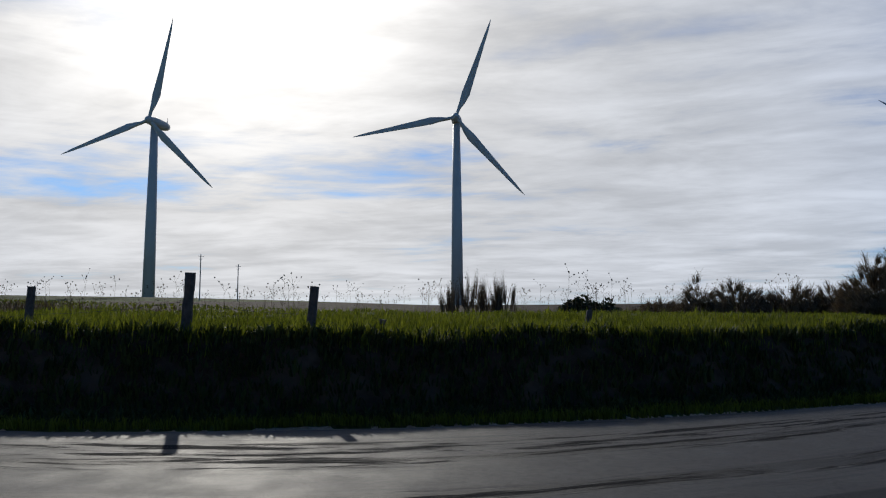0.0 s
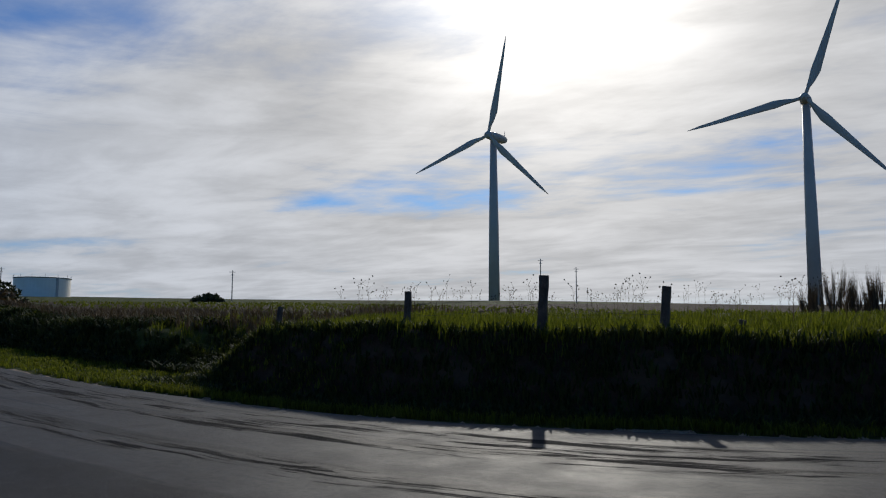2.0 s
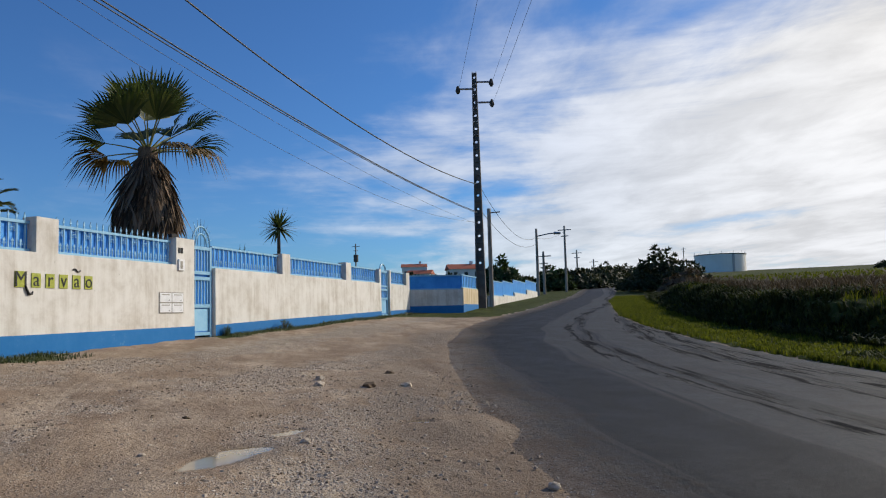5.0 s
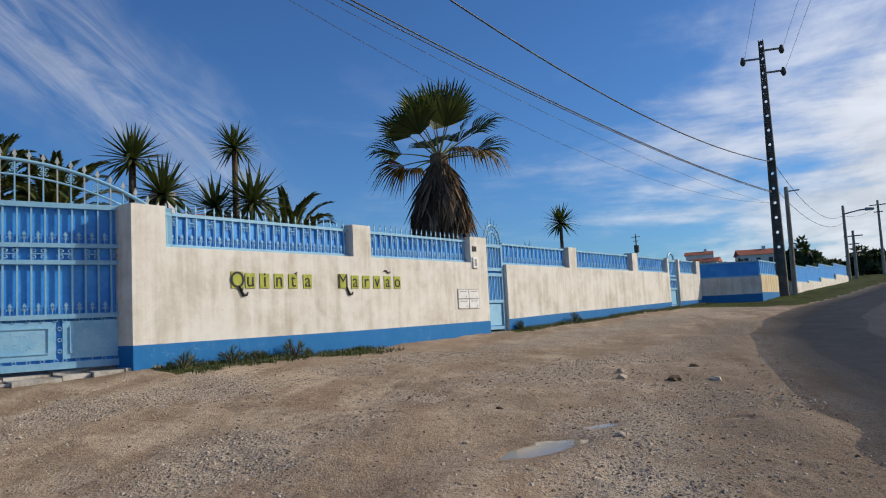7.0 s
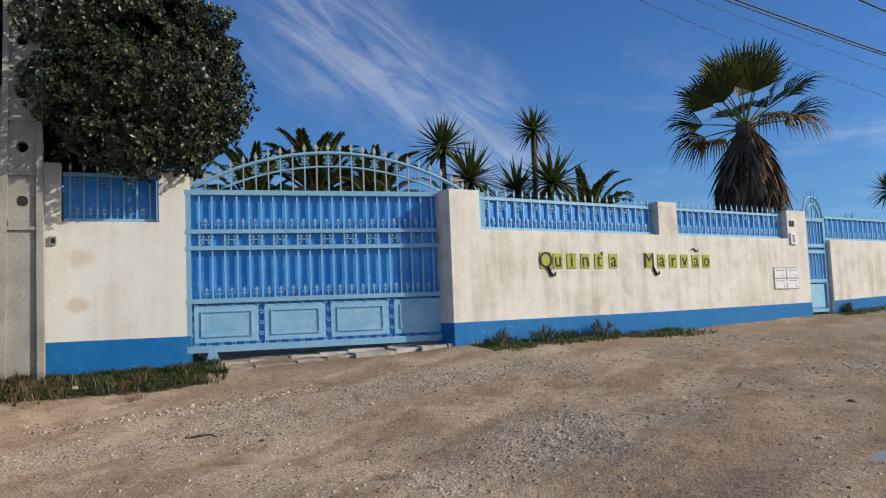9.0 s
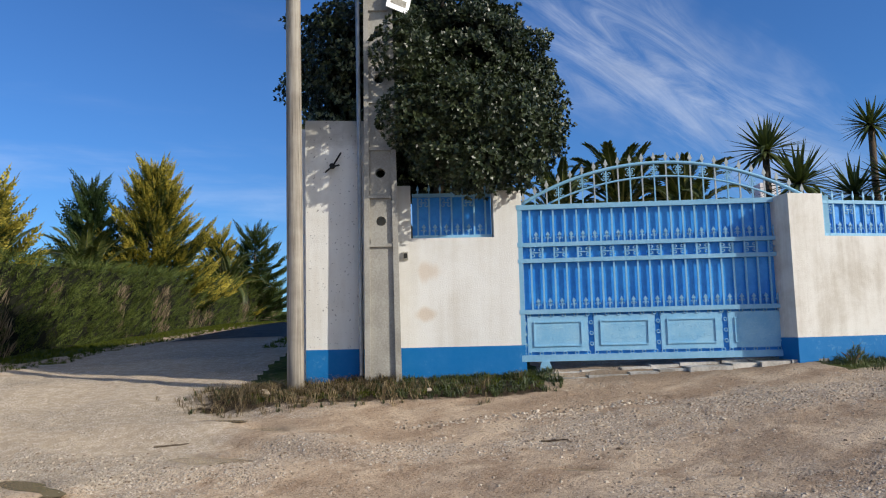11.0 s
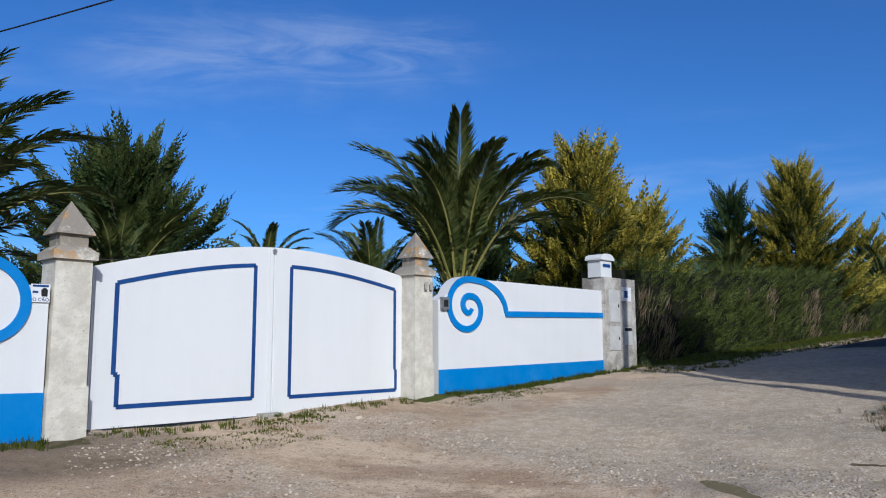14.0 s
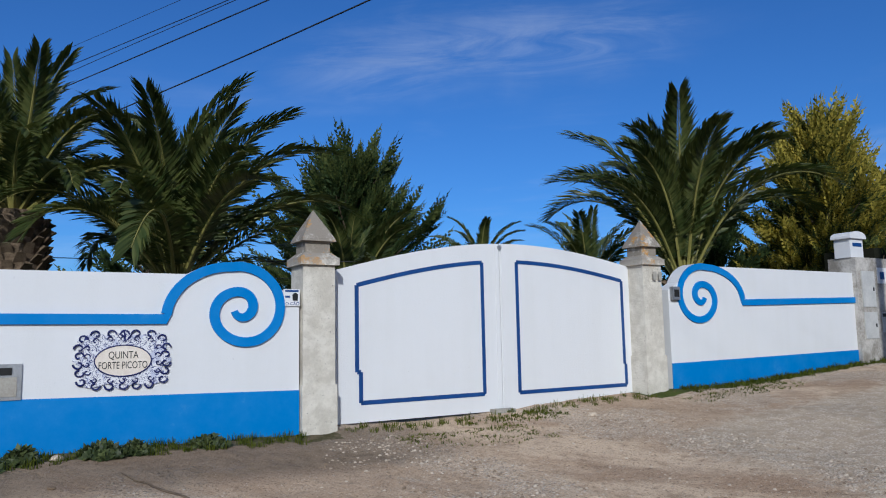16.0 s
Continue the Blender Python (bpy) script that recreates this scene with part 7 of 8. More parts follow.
far_pole(-112, 44, 4.2, False, "thin wooden line pole far along the road")
far_pole(-110.4, 7.7, 7.2, False, "line pole with a dark transformer drum behind the long wall")
bm = B()
tube(bm, [(-110.1, 7.7, ground_z(-110.4, 7.7) + 4.6), (-110.1, 7.7, ground_z(-110.4, 7.7) + 5.6)], .34, 12)
tagged(part("transformer_drum", bm, M_CONC_DARK), "dark transformer drum fixed to the far line pole", "transformer")
far_pole(-177, 93.5, 6.6, False, "thin wooden pole on the grassy rise")
far_pole(-126.4, 115.5, 6.6, False, "thin wooden pole in the far field")
far_pole(-70, 150, 9.5, False, "thin line pole on the horizon")
far_pole(-66, 160, 8.0, False, "thin line pole on the horizon")

TALL = Vector((PX, PY, 0))
for z0, z1, sag, r in ((11.2, 7.25, 1.55, .021), (8.77, 5.95, .67, .017), (8.60, 5.90, .62, .013), (9.04, 5.5, 1.59, .005), (8.73, 5.41, .77, .005)):
    wire((CP.x, CP.y, z0), (PX, PY, z1), sag, r)
for z0, z1, sag in ((7.35, 7.1, 1.1), (6.2, 6.6, .9)):
    wire((PX, PY, z0), (-57.9, 17.9, z1), sag, .012)
for k, z in enumerate((11.95, 11.6, 10.95)):
    o = .78 if k != 1 else -.78
    wire((PX + .1, PY + o, z), (30, -1.5 + o, 13.6 - .4 * k), .5, .006, "thin high overhead cable")
wire((-57.9, 17.9, 7.0), (-71.35, 25.0, 9.0), .3, .012)
for z0, z1, sag, r in ((8.03, 7.4, .61, .015), (7.95, 8.7, .10, .014), (7.79, 8.84, -.25, .008), (7.95, 9.6, .10, .010), (8.3, 10.2, .1, .006)):
    wire((CP.x, CP.y, z0), (32, -21, z1), sag, r)
wood_pole(32, -21, 8.8, .12, .09, "timber line pole beyond the white wall")
for z in (3.05, 2.75):
    wire((13, -9.6, z), (6.4, -14.5, z - .1), .05, .008, "thin black cable behind the white wall")

# conduit and bracket on the corner poles
bm = B()
tube(bm, [(-.27, .02, .1), (-.27, .02, 5.2)], .028, 8)
tagged(part("conduit", bm, M_STEEL, m=pose(CP.x, CP.y, ground_z(CP.x, CP.y), 0, 0, 54.35 + 90)), "dark steel cable conduit up the concrete pole", "conduit")
bm = B()
for q in ((.12, -.10, .16), (.10, -.16, -.02), (-.08, -.12, -.10)):
    tube(bm, [(0, 0, 0), q], .012, 5)
tube(bm, [(0, .03, 0), (0, -.06, 0)], .035, 7)
tagged(part("wall_bracket", bm, M_DARK, m=FRAME_G @ pose(-2.1, 0, 3.62)), "rusty iron hook bracket on the tall pier", "bracket")
bm = B()
box(bm, -.16, .16, -.01, .01, -.12, .12)
sg = tagged(part("street_sign", bm, M_TILEWHITE, m=FRAME_G @ pose(-1.20, -.30, 5.72, 0, 12, 25)), "small white enamel sign fixed to the concrete pole", "sign")
bm = B()
box(bm, -.11, .11, -.013, -.0101, -.05, .04)
part("plain_bar", bm, M_CONC, sg)


# ---- walls and houses past the long wall ----
def bend_walls():
    blue_top("wall_bend", place(-30.9, 3.95, 8.5), 0, 2.35, 1.72, 2.36, 2.95, 0, "weathered white wall with a solid blue railing turning the corner", 0)
    blue_top("wall_bend_side", place(-31.25, 6.27, 66), 0, 3.2, 1.76, 2.42, 2.98, 0, "yellow-stained white wall with a blue railing along the road", 10, M_OCHRE)
    for s0, s1, z1, z2 in ((-1.5, 2.5, 2.18, 2.92), (2.5, 6.6, 2.25, 3.02), (6.6, 12.6, 2.46, 3.22), (12.6, 19.0, 2.76, 3.42)):
        blue_top("wall_road", place(-37.2, 9.2, 66.5), s0, s1 - .02, .42, z1, z2, 0, "low white wall with bright blue upper panels along the road", 0)


bend_walls()


def house(x, y, z, w, d, h, roof, yaw, label, n):
    o = thing("house", pose(x, y, z, 0, 0, yaw), label, "house", "far houses")
    bm = B()
    box(bm, -w / 2, w / 2, -d / 2, d / 2, -4, h)
    part("wall", bm, M_HOUSE, o)
    bm = B()
    v = [bm.verts.new(q) for q in ((-w / 2 - .4, -d / 2 - .4, h), (w / 2 + .4, -d / 2 - .4, h), (w / 2 + .4, d / 2 + .4, h), (-w / 2 - .4, d / 2 + .4, h), (-w / 2 - .4, 0, h + roof), (w / 2 + .4, 0, h + roof))]
    for f in ((0, 1, 5, 4), (2, 3, 4, 5), (0, 4, 3), (1, 2, 5), (3, 2, 1, 0)):
        bm.faces.new([v[i] for i in f])
    part("roof", bm, M_TERRACE, o)
    bm = B()
    box(bm, w * .2, w * .2 + .8, -.4, .4, h, h + roof + .8)
    part("chimney", bm, M_HOUSE, o)
    for k in range(n):
        xx = -w / 2 + (k + .5) * w / n
        wd = thing_part("window", o)
        bm = B()
        box(bm, xx - .55, xx + .55, -d / 2 - .06, -d / 2 + .02, h * .38, h * .78)
        part("frame", bm, M_CONC, wd)
        bm = B()
        box(bm, xx - .45, xx + .45, -d / 2 - .09, -d / 2 - .065, h * .42, h * .74)
        part("pane", bm, M_GLASS, wd)


house(-258, 38, 11, 8, 7, 6.0, 1.2, 80, "far white house with a low red roof on the rise", 3)
house(-216, 46, 10, 9, 8, 3.6, 1.6, 88, "far white house with a red tiled roof", 3)
house(-232, 36, 10.3, 7, 7, 3.0, 1.3, 70, "far white house with a red tiled roof", 2)
house(-262, 20, 11, 8, 7, 4.0, 1.2, 60, "far pale house behind the trees", 3)
house(-28, -18.5, 1.0, 9, 7, 4.1, 1.2, 140, "house with a red tiled roof behind the gate", 3)

# ---- grass, weeds, far bushes and stones ----
M_GRASS = leaf("fresh_grass", (0.042, 0.060, 0.009), (0.14, 0.16, 0.026), 0.65, 0.50, 0.08, 0.5)
# bank growth in a darker tone, painting the shade on the bank faces
M_BANKSHADE = leaf("shade_darkened_bank_growth", (0.016, 0.026, 0.009), (0.055, 0.070, 0.022), 0.7, 0.15, 0.10, 0.5)
M_GRASSDRY = leaf("dry_straw_grass", (0.07, 0.050, 0.028), (0.38, 0.29, 0.17), 0.7, 0.2, 0.2, 0.7)
M_WEED = leaf("broad_green_weed", (0.030, 0.046, 0.016), (0.10, 0.125, 0.042), 0.5, 0.15)
M_SCRUB = leaf("dark_scrub_leaf", (0.018, 0.028, 0.010), (0.055, 0.06, 0.022), 0.6, 0.1, 0.25)
M_SCRUBBROWN = leaf("brown_winter_scrub", (0.065, 0.045, 0.028), (0.17, 0.12, 0.072), 0.8, 0.1, 0.2)
M_PEBBLE = leaf("pale_limestone_pebbles", (0.20, 0.145, 0.095), (0.56, 0.47, 0.365), 0.9, 0.0, 0.1, 3.0)


def tuft(rng, n, h, lean, w=0.006):
    tv, tf = [], []
    for k in range(n):
        a = rng.uniform(0, math.tau)
        o = Vector((rng.uniform(-.05, .05), rng.uniform(-.05, .05), -0.02))
        d = Vector((math.cos(a), math.sin(a), 0))
        s = Vector((-math.sin(a), math.cos(a), 0)) * w
        l, q = h * rng.uniform(.55, 1.1), rng.uniform(.2, 1) * lean
        mid = o + Vector((0, 0, l * .6)) + d * l * q * .3
        tip = o + Vector((0, 0, l * (1 - .3 * q))) + d * l * q
        b = len(tv)
        tv += [tuple(o - s), tuple(o + s), tuple(mid + s * .7), tuple(tip), tuple(mid - s * .7)]
        tf += [(b, b + 1, b + 2, b + 4), (b + 2, b + 3, b + 4)]
    return tv, tf


def set_down(points, rng, lo, hi):
    """Upright poses at points, on the land."""
    pts = np.array(points)
    z, far = lay(pts[:, 0], pts[:, 1])
    z, wet = dips(pts[:, 0], pts[:, 1], z)
    z = z + bumps(pts[:, 0], pts[:, 1], far, stony(pts[:, 0], pts[:, 1])) * (1 - wet)
    out_ = np.zeros((len(pts), 4, 4))
    a = np.array([rng.uniform(0, math.tau) for _ in points])
    s = np.array([rng.uniform(lo, hi) for _ in points])
    out_[:, 0, 0], out_[:, 0, 1], out_[:, 1, 0], out_[:, 1, 1] = s * np.cos(a), -s * np.sin(a), s * np.sin(a), s * np.cos(a)
    out_[:, 2, 2], out_[:, 3, 3] = s, 1
    out_[:, 0, 3], out_[:, 1, 3], out_[:, 2, 3] = pts[:, 0], pts[:, 1], z
    return out_


def grass(name, template, points, rng, lo, hi, mat, label):
    ob = stuff_part(name, template, set_down(points, rng, lo, hi), mat)
    return tagged(ob, label, "grass", kind="stuff")


def bank_points(rng, n, x0, x1, b0, b1, keep=None):
    got = []
    while len(got) < n:
        x, b = rng.uniform(x0, x1), rng.uniform(b0, b1)
        y = float(np.interp(x, FAR_X, FAR_Y)) + b / 0.93
        if keep is None or keep(x, b, rng):
            got.append((x, y))
    return got


G = random.Random(101)
grass("bank_grass", tuft(G, 6, .20, .6, .008), bank_points(G, 11000, -13, 12, 1.35, 5.0, lambda x, b, r: r.random() < .15 + 1.2 * (b - 1.1 + .5 * noise.noise(Vector((x * .9, 2, 6)))) and noise.noise(Vector((x * .7, b * .9, 0))) > -.45), G, .6, 1.35, M_GRASS, "thick fresh grass on the brow of the roadside bank")
grass("bank_foot_grass", tuft(G, 6, .15, .8, .008), bank_points(G, 3600, -13, 14, .04, .75, lambda x, b, r: b < .35 + .3 * noise.noise(Vector((x * .5, 3, 0))) + .03 * max(x + 3, 0)), G, .5, 1.3, M_GRASS, "short grass along the foot of the bank")
grass("bank_shade_growth", tuft(G, 7, .20, 1.3, .014), bank_points(G, 5200, -12.6, 14, .35, 1.75), G, .6, 1.4, M_BANKSHADE, "low growth on the steep bank, coloured dark for its shade")
grass("bank_grass_tall", tuft(G, 8, .24, .6), bank_points(G, 900, -11, 11, 1.7, 7.5, lambda x, b, r: noise.noise(Vector((x * .5, b * .6, 4))) > -.1), G, .55, 1.2, M_GRASS, "taller grass along the top of the bank")
grass("bank_top_grass", tuft(G, 6, .14, .9, .013), bank_points(G, 6500, -12, 16, 3.8, 12), G, .7, 1.4, M_GRASS, "short lit grass on the flat top of the bank")
grass("verge_grass", tuft(G, 6, .13, .9, .009), bank_points(G, 8000, -46, -8, .05, 2.6), G, .7, 1.6, M_GRASS, "fresh green grass along the road verge")
grass("bank_far_grass", tuft(G, 6, .24, .8, .013), bank_points(G, 3600, -46, -10, 3.0, 9, lambda x, b, r: noise.noise(Vector((x * .3, b * .4, 2))) > -.25), G, .6, 1.3, M_GRASS, "rough grass on the second bank")
grass("far_shade_growth", tuft(G, 7, .26, 1.3, .020), bank_points(G, 4200, -46, -11.5, 2.0, 4.6, lambda x, b, r: noise.noise(Vector((x * .35, b * .5, 12))) > -.35), G, .7, 1.5, M_BANKSHADE, "low growth on the second bank, coloured dark for its shade")
grass("field_grass", tuft(G, 5, .34, .8, .03), [(x, y) for x, y in bank_points(G, 5000, -95, 40, 12, 60) if math.hypot(x, y) > 24], G, .6, 1.5, M_GRASS, "sparse grass over the field")
grass("dry_field_weeds", tuft(G, 7, .48, .7, .012), bank_points(G, 5500, -44, -12, 3.4, 16, lambda x, b, r: noise.noise(Vector((x * .25, b * .3, 7))) > -.15), G, .6, 1.3, M_SCRUBBROWN, "brown dry weeds on the rough field edge")


def stalk(rng):
    """A dry weed stem with side stems and seed heads."""
    tv, tf = [], []

    def stick(a, b, w):
        k = len(tv)
        s = Vector((w, 0, 0))
        u = Vector((0, w, 0))
        tv.extend([tuple(a - s), tuple(a + s), tuple(b), tuple(a - u), tuple(a + u)])
        tf.extend([(k, k + 1, k + 2), (k + 3, k + 4, k + 2)])
    top = Vector((rng.uniform(-.12, .12), rng.uniform(-.12, .12), 1.0))
    stick(Vector((0, 0, 0)), top, .006)
    for j in range(5):
        o = top * rng.uniform(.45, .95)
        e = o + Vector((rng.uniform(-.22, .22), rng.uniform(-.22, .22), rng.uniform(.08, .28)))
        stick(o, e, .004)
        k = len(tv)
        for q in ((.022, 0, 0), (-.022, 0, 0), (0, .022, 0), (0, -.022, 0), (0, 0, .022), (0, 0, -.022)):
            tv.append(tuple(e + Vector(q)))
        tf.extend([(k, k + 2, k + 4), (k + 2, k + 1, k + 4), (k + 1, k + 3, k + 4), (k + 3, k, k + 4), (k + 2, k, k + 5), (k + 1, k + 2, k + 5), (k + 3, k + 1, k + 5), (k, k + 3, k + 5)])
    return tv, tf


for j in range(3):
    ob = stuff_part("dry_stalks", stalk(random.Random(j)), set_down(bank_points(G, 34, -10.5, 9, 2.0, 5.5, lambda x, b, r: noise.noise(Vector((x * .6, j * 3, 1))) > -.05), G, .35, .85), M_SCRUBBROWN)
    tagged(ob, "thin dry weed stalks with seed heads on the bank", "weeds", kind="stuff")
for j in range(2):
    ob = stuff_part("field_stalks", stalk(random.Random(20 + j)), set_down(bank_points(G, 170, -16, 22, 9, 26), G, .5, 1.15), M_SCRUBBROWN)
    tagged(ob, "thin dry stalks standing along the field edge", "weeds", kind="stuff")


def along(frame_, s0, s1, y0, y1, n, rng):
    pts = []
    for _ in range(n):
        v = frame_ @ Vector((rng.uniform(s0, s1), y0 + (y1 - y0) * rng.random() ** 1.6, 0))
        pts.append((v.x, v.y))
    return pts


grass("wall_foot_grass", tuft(G, 9, .12, .8), along(FRAME_G, -3.0, .4, -.05, -.9, 420, G) + along(FRAME_W, -8, .85, -.03, -.42, 620, G) + along(FRAME_W, 6.2, 10.4, -.03, -.4, 380, G) + along(FRAME_W, 10.4, 42, .0, -1.75, 3400, G) + along(FRAME_W, 12.5, 30, -5.0, -5.7, 700, G)
      + along(FRAME_W, 1.3, 5.6, .1, -.25, 160, G), G, .35, 1.0, M_GRASS, "low grass along the foot of the walls and hedge")
corner = []
for cs, cy, cr, cn in ((-2.9, -.25, .28, 120), (-2.45, -.45, .30, 140), (-1.9, -.30, .25, 100), (-1.55, -.5, .22, 70), (-2.2, -.85, .25, 70), (-3.1, -.75, .28, 90), (-3.3, -.3, .3, 80), (-1.0, -.55, .25, 30), (-.5, -.7, .3, 20), (-1.3, -.95, .2, 25)):
    for _ in range(cn):
        v = FRAME_G @ Vector((cs + G.gauss(0, cr), min(-.03, cy + G.gauss(0, cr * .8)), 0))
        corner.append((v.x, v.y))
grass("corner_dry_grass", tuft(G, 12, .24, 1.5, .0035), corner, G, .25, 0.95, M_GRASSDRY, "straw-coloured dry grass round the corner poles")
grass("corner_dark_weeds", tuft(G, 9, .12, 1.8, .006), corner[::3] + along(FRAME_G, -1.6, .7, -.1, -1.0, 420, G), G, .4, 1.2, M_WEED, "dark green weeds on the verge before the corner wall")
grass("long_wall_grass", tuft(G, 9, .10, 1.2, .0045), along(FRAME_Q, .3, 4.6, -.05, -.8, 420, G) + along(FRAME_Q, 9.3, 23, -.03, -.5, 700, G) + along(FRAME_Q, 23, 60, 2.5, -.6, 2600, G), G, .5, 1.4, M_WEED, "low weeds and grass at the foot of the long wall")
grass("forecourt_tufts", tuft(G, 8, .05, .9), along(FRAME_W, 1.6, 3.2, -.5, -1.2, 160, G) + along(FRAME_W, 3.0, 4.0, -.05, -.45, 130, G) + along(FRAME_W, 5.8, 8, -.5, -.9, 140, G), G, .6, 1.3, M_GRASS, "thin patches of grass on the dirt")


def bush(x, y, rx, ry, h, n, mat, label, seed, size=1.0, twigs=None, name="bush", group="bushes", lean=1.0):
    rng = random.Random(seed)
    zg = ground_z(x, y)
    b = thing(name, pose(x, y, zg), label, "bush", group)
    bm = B()
    for k in range(5):
        a = k * math.tau / 5
        tube(bm, [(0, 0, -.05), (rx * .3 * math.cos(a), ry * .3 * math.sin(a), h * .4), (rx * .6 * math.cos(a), ry * .6 * math.sin(a), h * .75)], [.03 * size, .02 * size, .006 * size], 5)
    part("stem", bm, M_BARK, b)
    mats = []
    for k in range(n):
        a, q = rng.uniform(0, math.tau), math.sqrt(rng.random())
        lump = .72 + .5 * noise.noise(Vector((x + math.cos(a) * q * 2.2, y + math.sin(a) * q * 2.2, seed)))
        zz = h * max(.15, 1 - q ** 2.2) * rng.uniform(.25, 1.0) * (lump + .35)
        o = Vector((rx * q * math.cos(a), ry * q * math.sin(a), zz))
        mats.append(aim(o, (math.cos(a) * q * lean, math.sin(a) * q * lean, rng.uniform(.3, 1.3)), size * rng.uniform(.7, 1.4), rng.uniform(0, 6)))
    stuff_part("foliage", cluster(rng, 8, 1.6) if twigs is None else twigs, mats, mat, b)


reed = tuft(random.Random(9), 30, 1.0, .16, .005)
sh = random.Random(77)
plume = spray(9, sh)
sprig = tuft(random.Random(19), 18, .16, 1.1, .0045)
brush = tuft(random.Random(23), 18, .42, .75, .007)
# weeds at the foot of the lettered wall
for s, y, r, h, k in ((.55, -.25, .28, .16, 1), (1.3, -.30, .30, .17, 2), (1.75, -.28, .22, .12, 3), (2.5, -.25, .30, .25, 4), (9.5, -.1, .10, .16, 5), (12.1, -.2, .22, .26, 6)):
    v = FRAME_Q @ Vector((s, y, 0))
    bush(v.x, v.y, r, r * .7, h, 24, M_WEED, "low grey-green weed growing at the wall's foot", 200 + k, .62, sprig, "weed_clump", "weeds at the wall's foot")
for s, y, r, h, k in ((-1.9, -.3, .20, .07, 1), (-1.0, -.22, .20, .11, 2), (-.75, -.25, .14, .09, 7), (-.1, -.2, .17, .10, 3), (-1.6, -.2, .12, .09, 4), (11.75, -.2, .13, .2, 5), (-2.6, -.3, .3, .12, 6)):
    v = FRAME_W @ Vector((s, y, 0))
    bush(v.x, v.y, r, r * .7, h, 110, M_WEED, "low broad-leaved weed at the foot of the white wall", 230 + k, .42, None, "weed_clump", "weeds at the wall's foot")
# reeds and scrub across the road
for x, y, r, h, k in ((-3.1, 30.5, .5, 1.7, 1), (-1.6, 30.6, .45, 1.7, 2), (-2.4, 31.2, .4, 1.3, 3), (-3.9, 31, .35, 1.2, 4)):
    bush(x, y, r, r, h, 20, M_SCRUBBROWN, "tall dark reedy scrub in front of the turbine", 300 + k, 1.0, reed, "reed_clump", "reed clumps at the field edge", .12)
for x, y, r, h, n, k in ((1.6, 36, 1.3, 1.0, 900, 1), (2.8, 37, 1.1, .8, 600, 2), (5.6, 29.2, .8, 1.1, 500, 3), (7.0, 29, 1.2, 1.15, 800, 4), (8.8, 28.6, 1.6, .9, 900, 5), (10.2, 28, 1.5, .9, 800, 6), (10.3, 25.9, 1.0, 1.6, 900, 7), (11.4, 25.6, 1.6, 2.1, 1300, 8), (13.4, 26, 1.8, 2.2, 1200, 10), (4.6, 32, 1.2, .7, 500, 9)):
    bush(x, y, r, r * .8, h, n if k in (1, 2) else n // 3, M_SCRUB if k in (1, 2) else M_SCRUBBROWN, "dark winter scrub bush at the field edge", 320 + k, .95 if k in (1, 2) else 1.0, None if k in (1, 2) else brush, "scrub_bush", "scrub bushes at the field edge")
# bushes and trees along the far road
for x, y, r, h, n, mt, k in ((-54.6, 26.4, 2.3, 3.0, 900, M_SCRUB, 1), (-57.5, 27.5, 2.2, 2.4, 700, M_SCRUB, 2), (-51.5, 26.8, 2.0, 1.9, 600, M_SCRUB, 3), (-61, 28.3, 2.4, 1.9, 600, M_SCRUB, 4), (-48.5, 25.2, 1.8, 1.3, 400, M_SCRUBBROWN, 5),
                             (-78, 20.4, 2.6, 4.0, 700, M_DARKCON, 6), (-81, 27.0, 2.2, 3.4, 600, M_DARKCON, 7), (-90, 33, 4, 3.0, 700, M_SCRUB, 8), (-98, 39, 5, 3.4, 700, M_SCRUB, 9), (-110, 44, 6, 3.6, 700, M_SCRUB, 10), (-118, 50, 6, 4.0, 700, M_SCRUB, 11), (-128, 54, 7, 4.4, 700, M_SCRUB, 12), (-86, 24, 4, 2.2, 500, M_SCRUB, 13),
                             (-84, 17, 4, 2.0, 500, M_SCRUB, 14), (-92, 14, 5, 2.4, 600, M_SCRUB, 15), (-100, 19, 5, 2.6, 600, M_SCRUB, 16), (-104, 12, 5, 2.8, 600, M_SCRUB, 17), (-118, 24, 5, 2.2, 500, M_SCRUB, 18), (-139, 20, 5, 3.6, 500, M_SCRUB, 19), (-140, 15, 4, 4.0, 500, M_SCRUB, 20), (-66, 10, 3, 1.6, 400, M_SCRUB, 21), (-72, 12.5, 3.5, 1.8, 400, M_SCRUB, 22),
                             (-108, 93, 2.6, 1.7, 300, M_SCRUB, 23)):
    bush(x, y, r, r, h if k < 6 else h * .72, int(n * .6), mt, "dark green bush beside the far road" if k < 6 else "far dark tree crown on the horizon", 400 + k, 1.8 if k < 6 else 3.2, None, "roadside_bush" if k < 6 else "far_tree", "far bushes and trees")


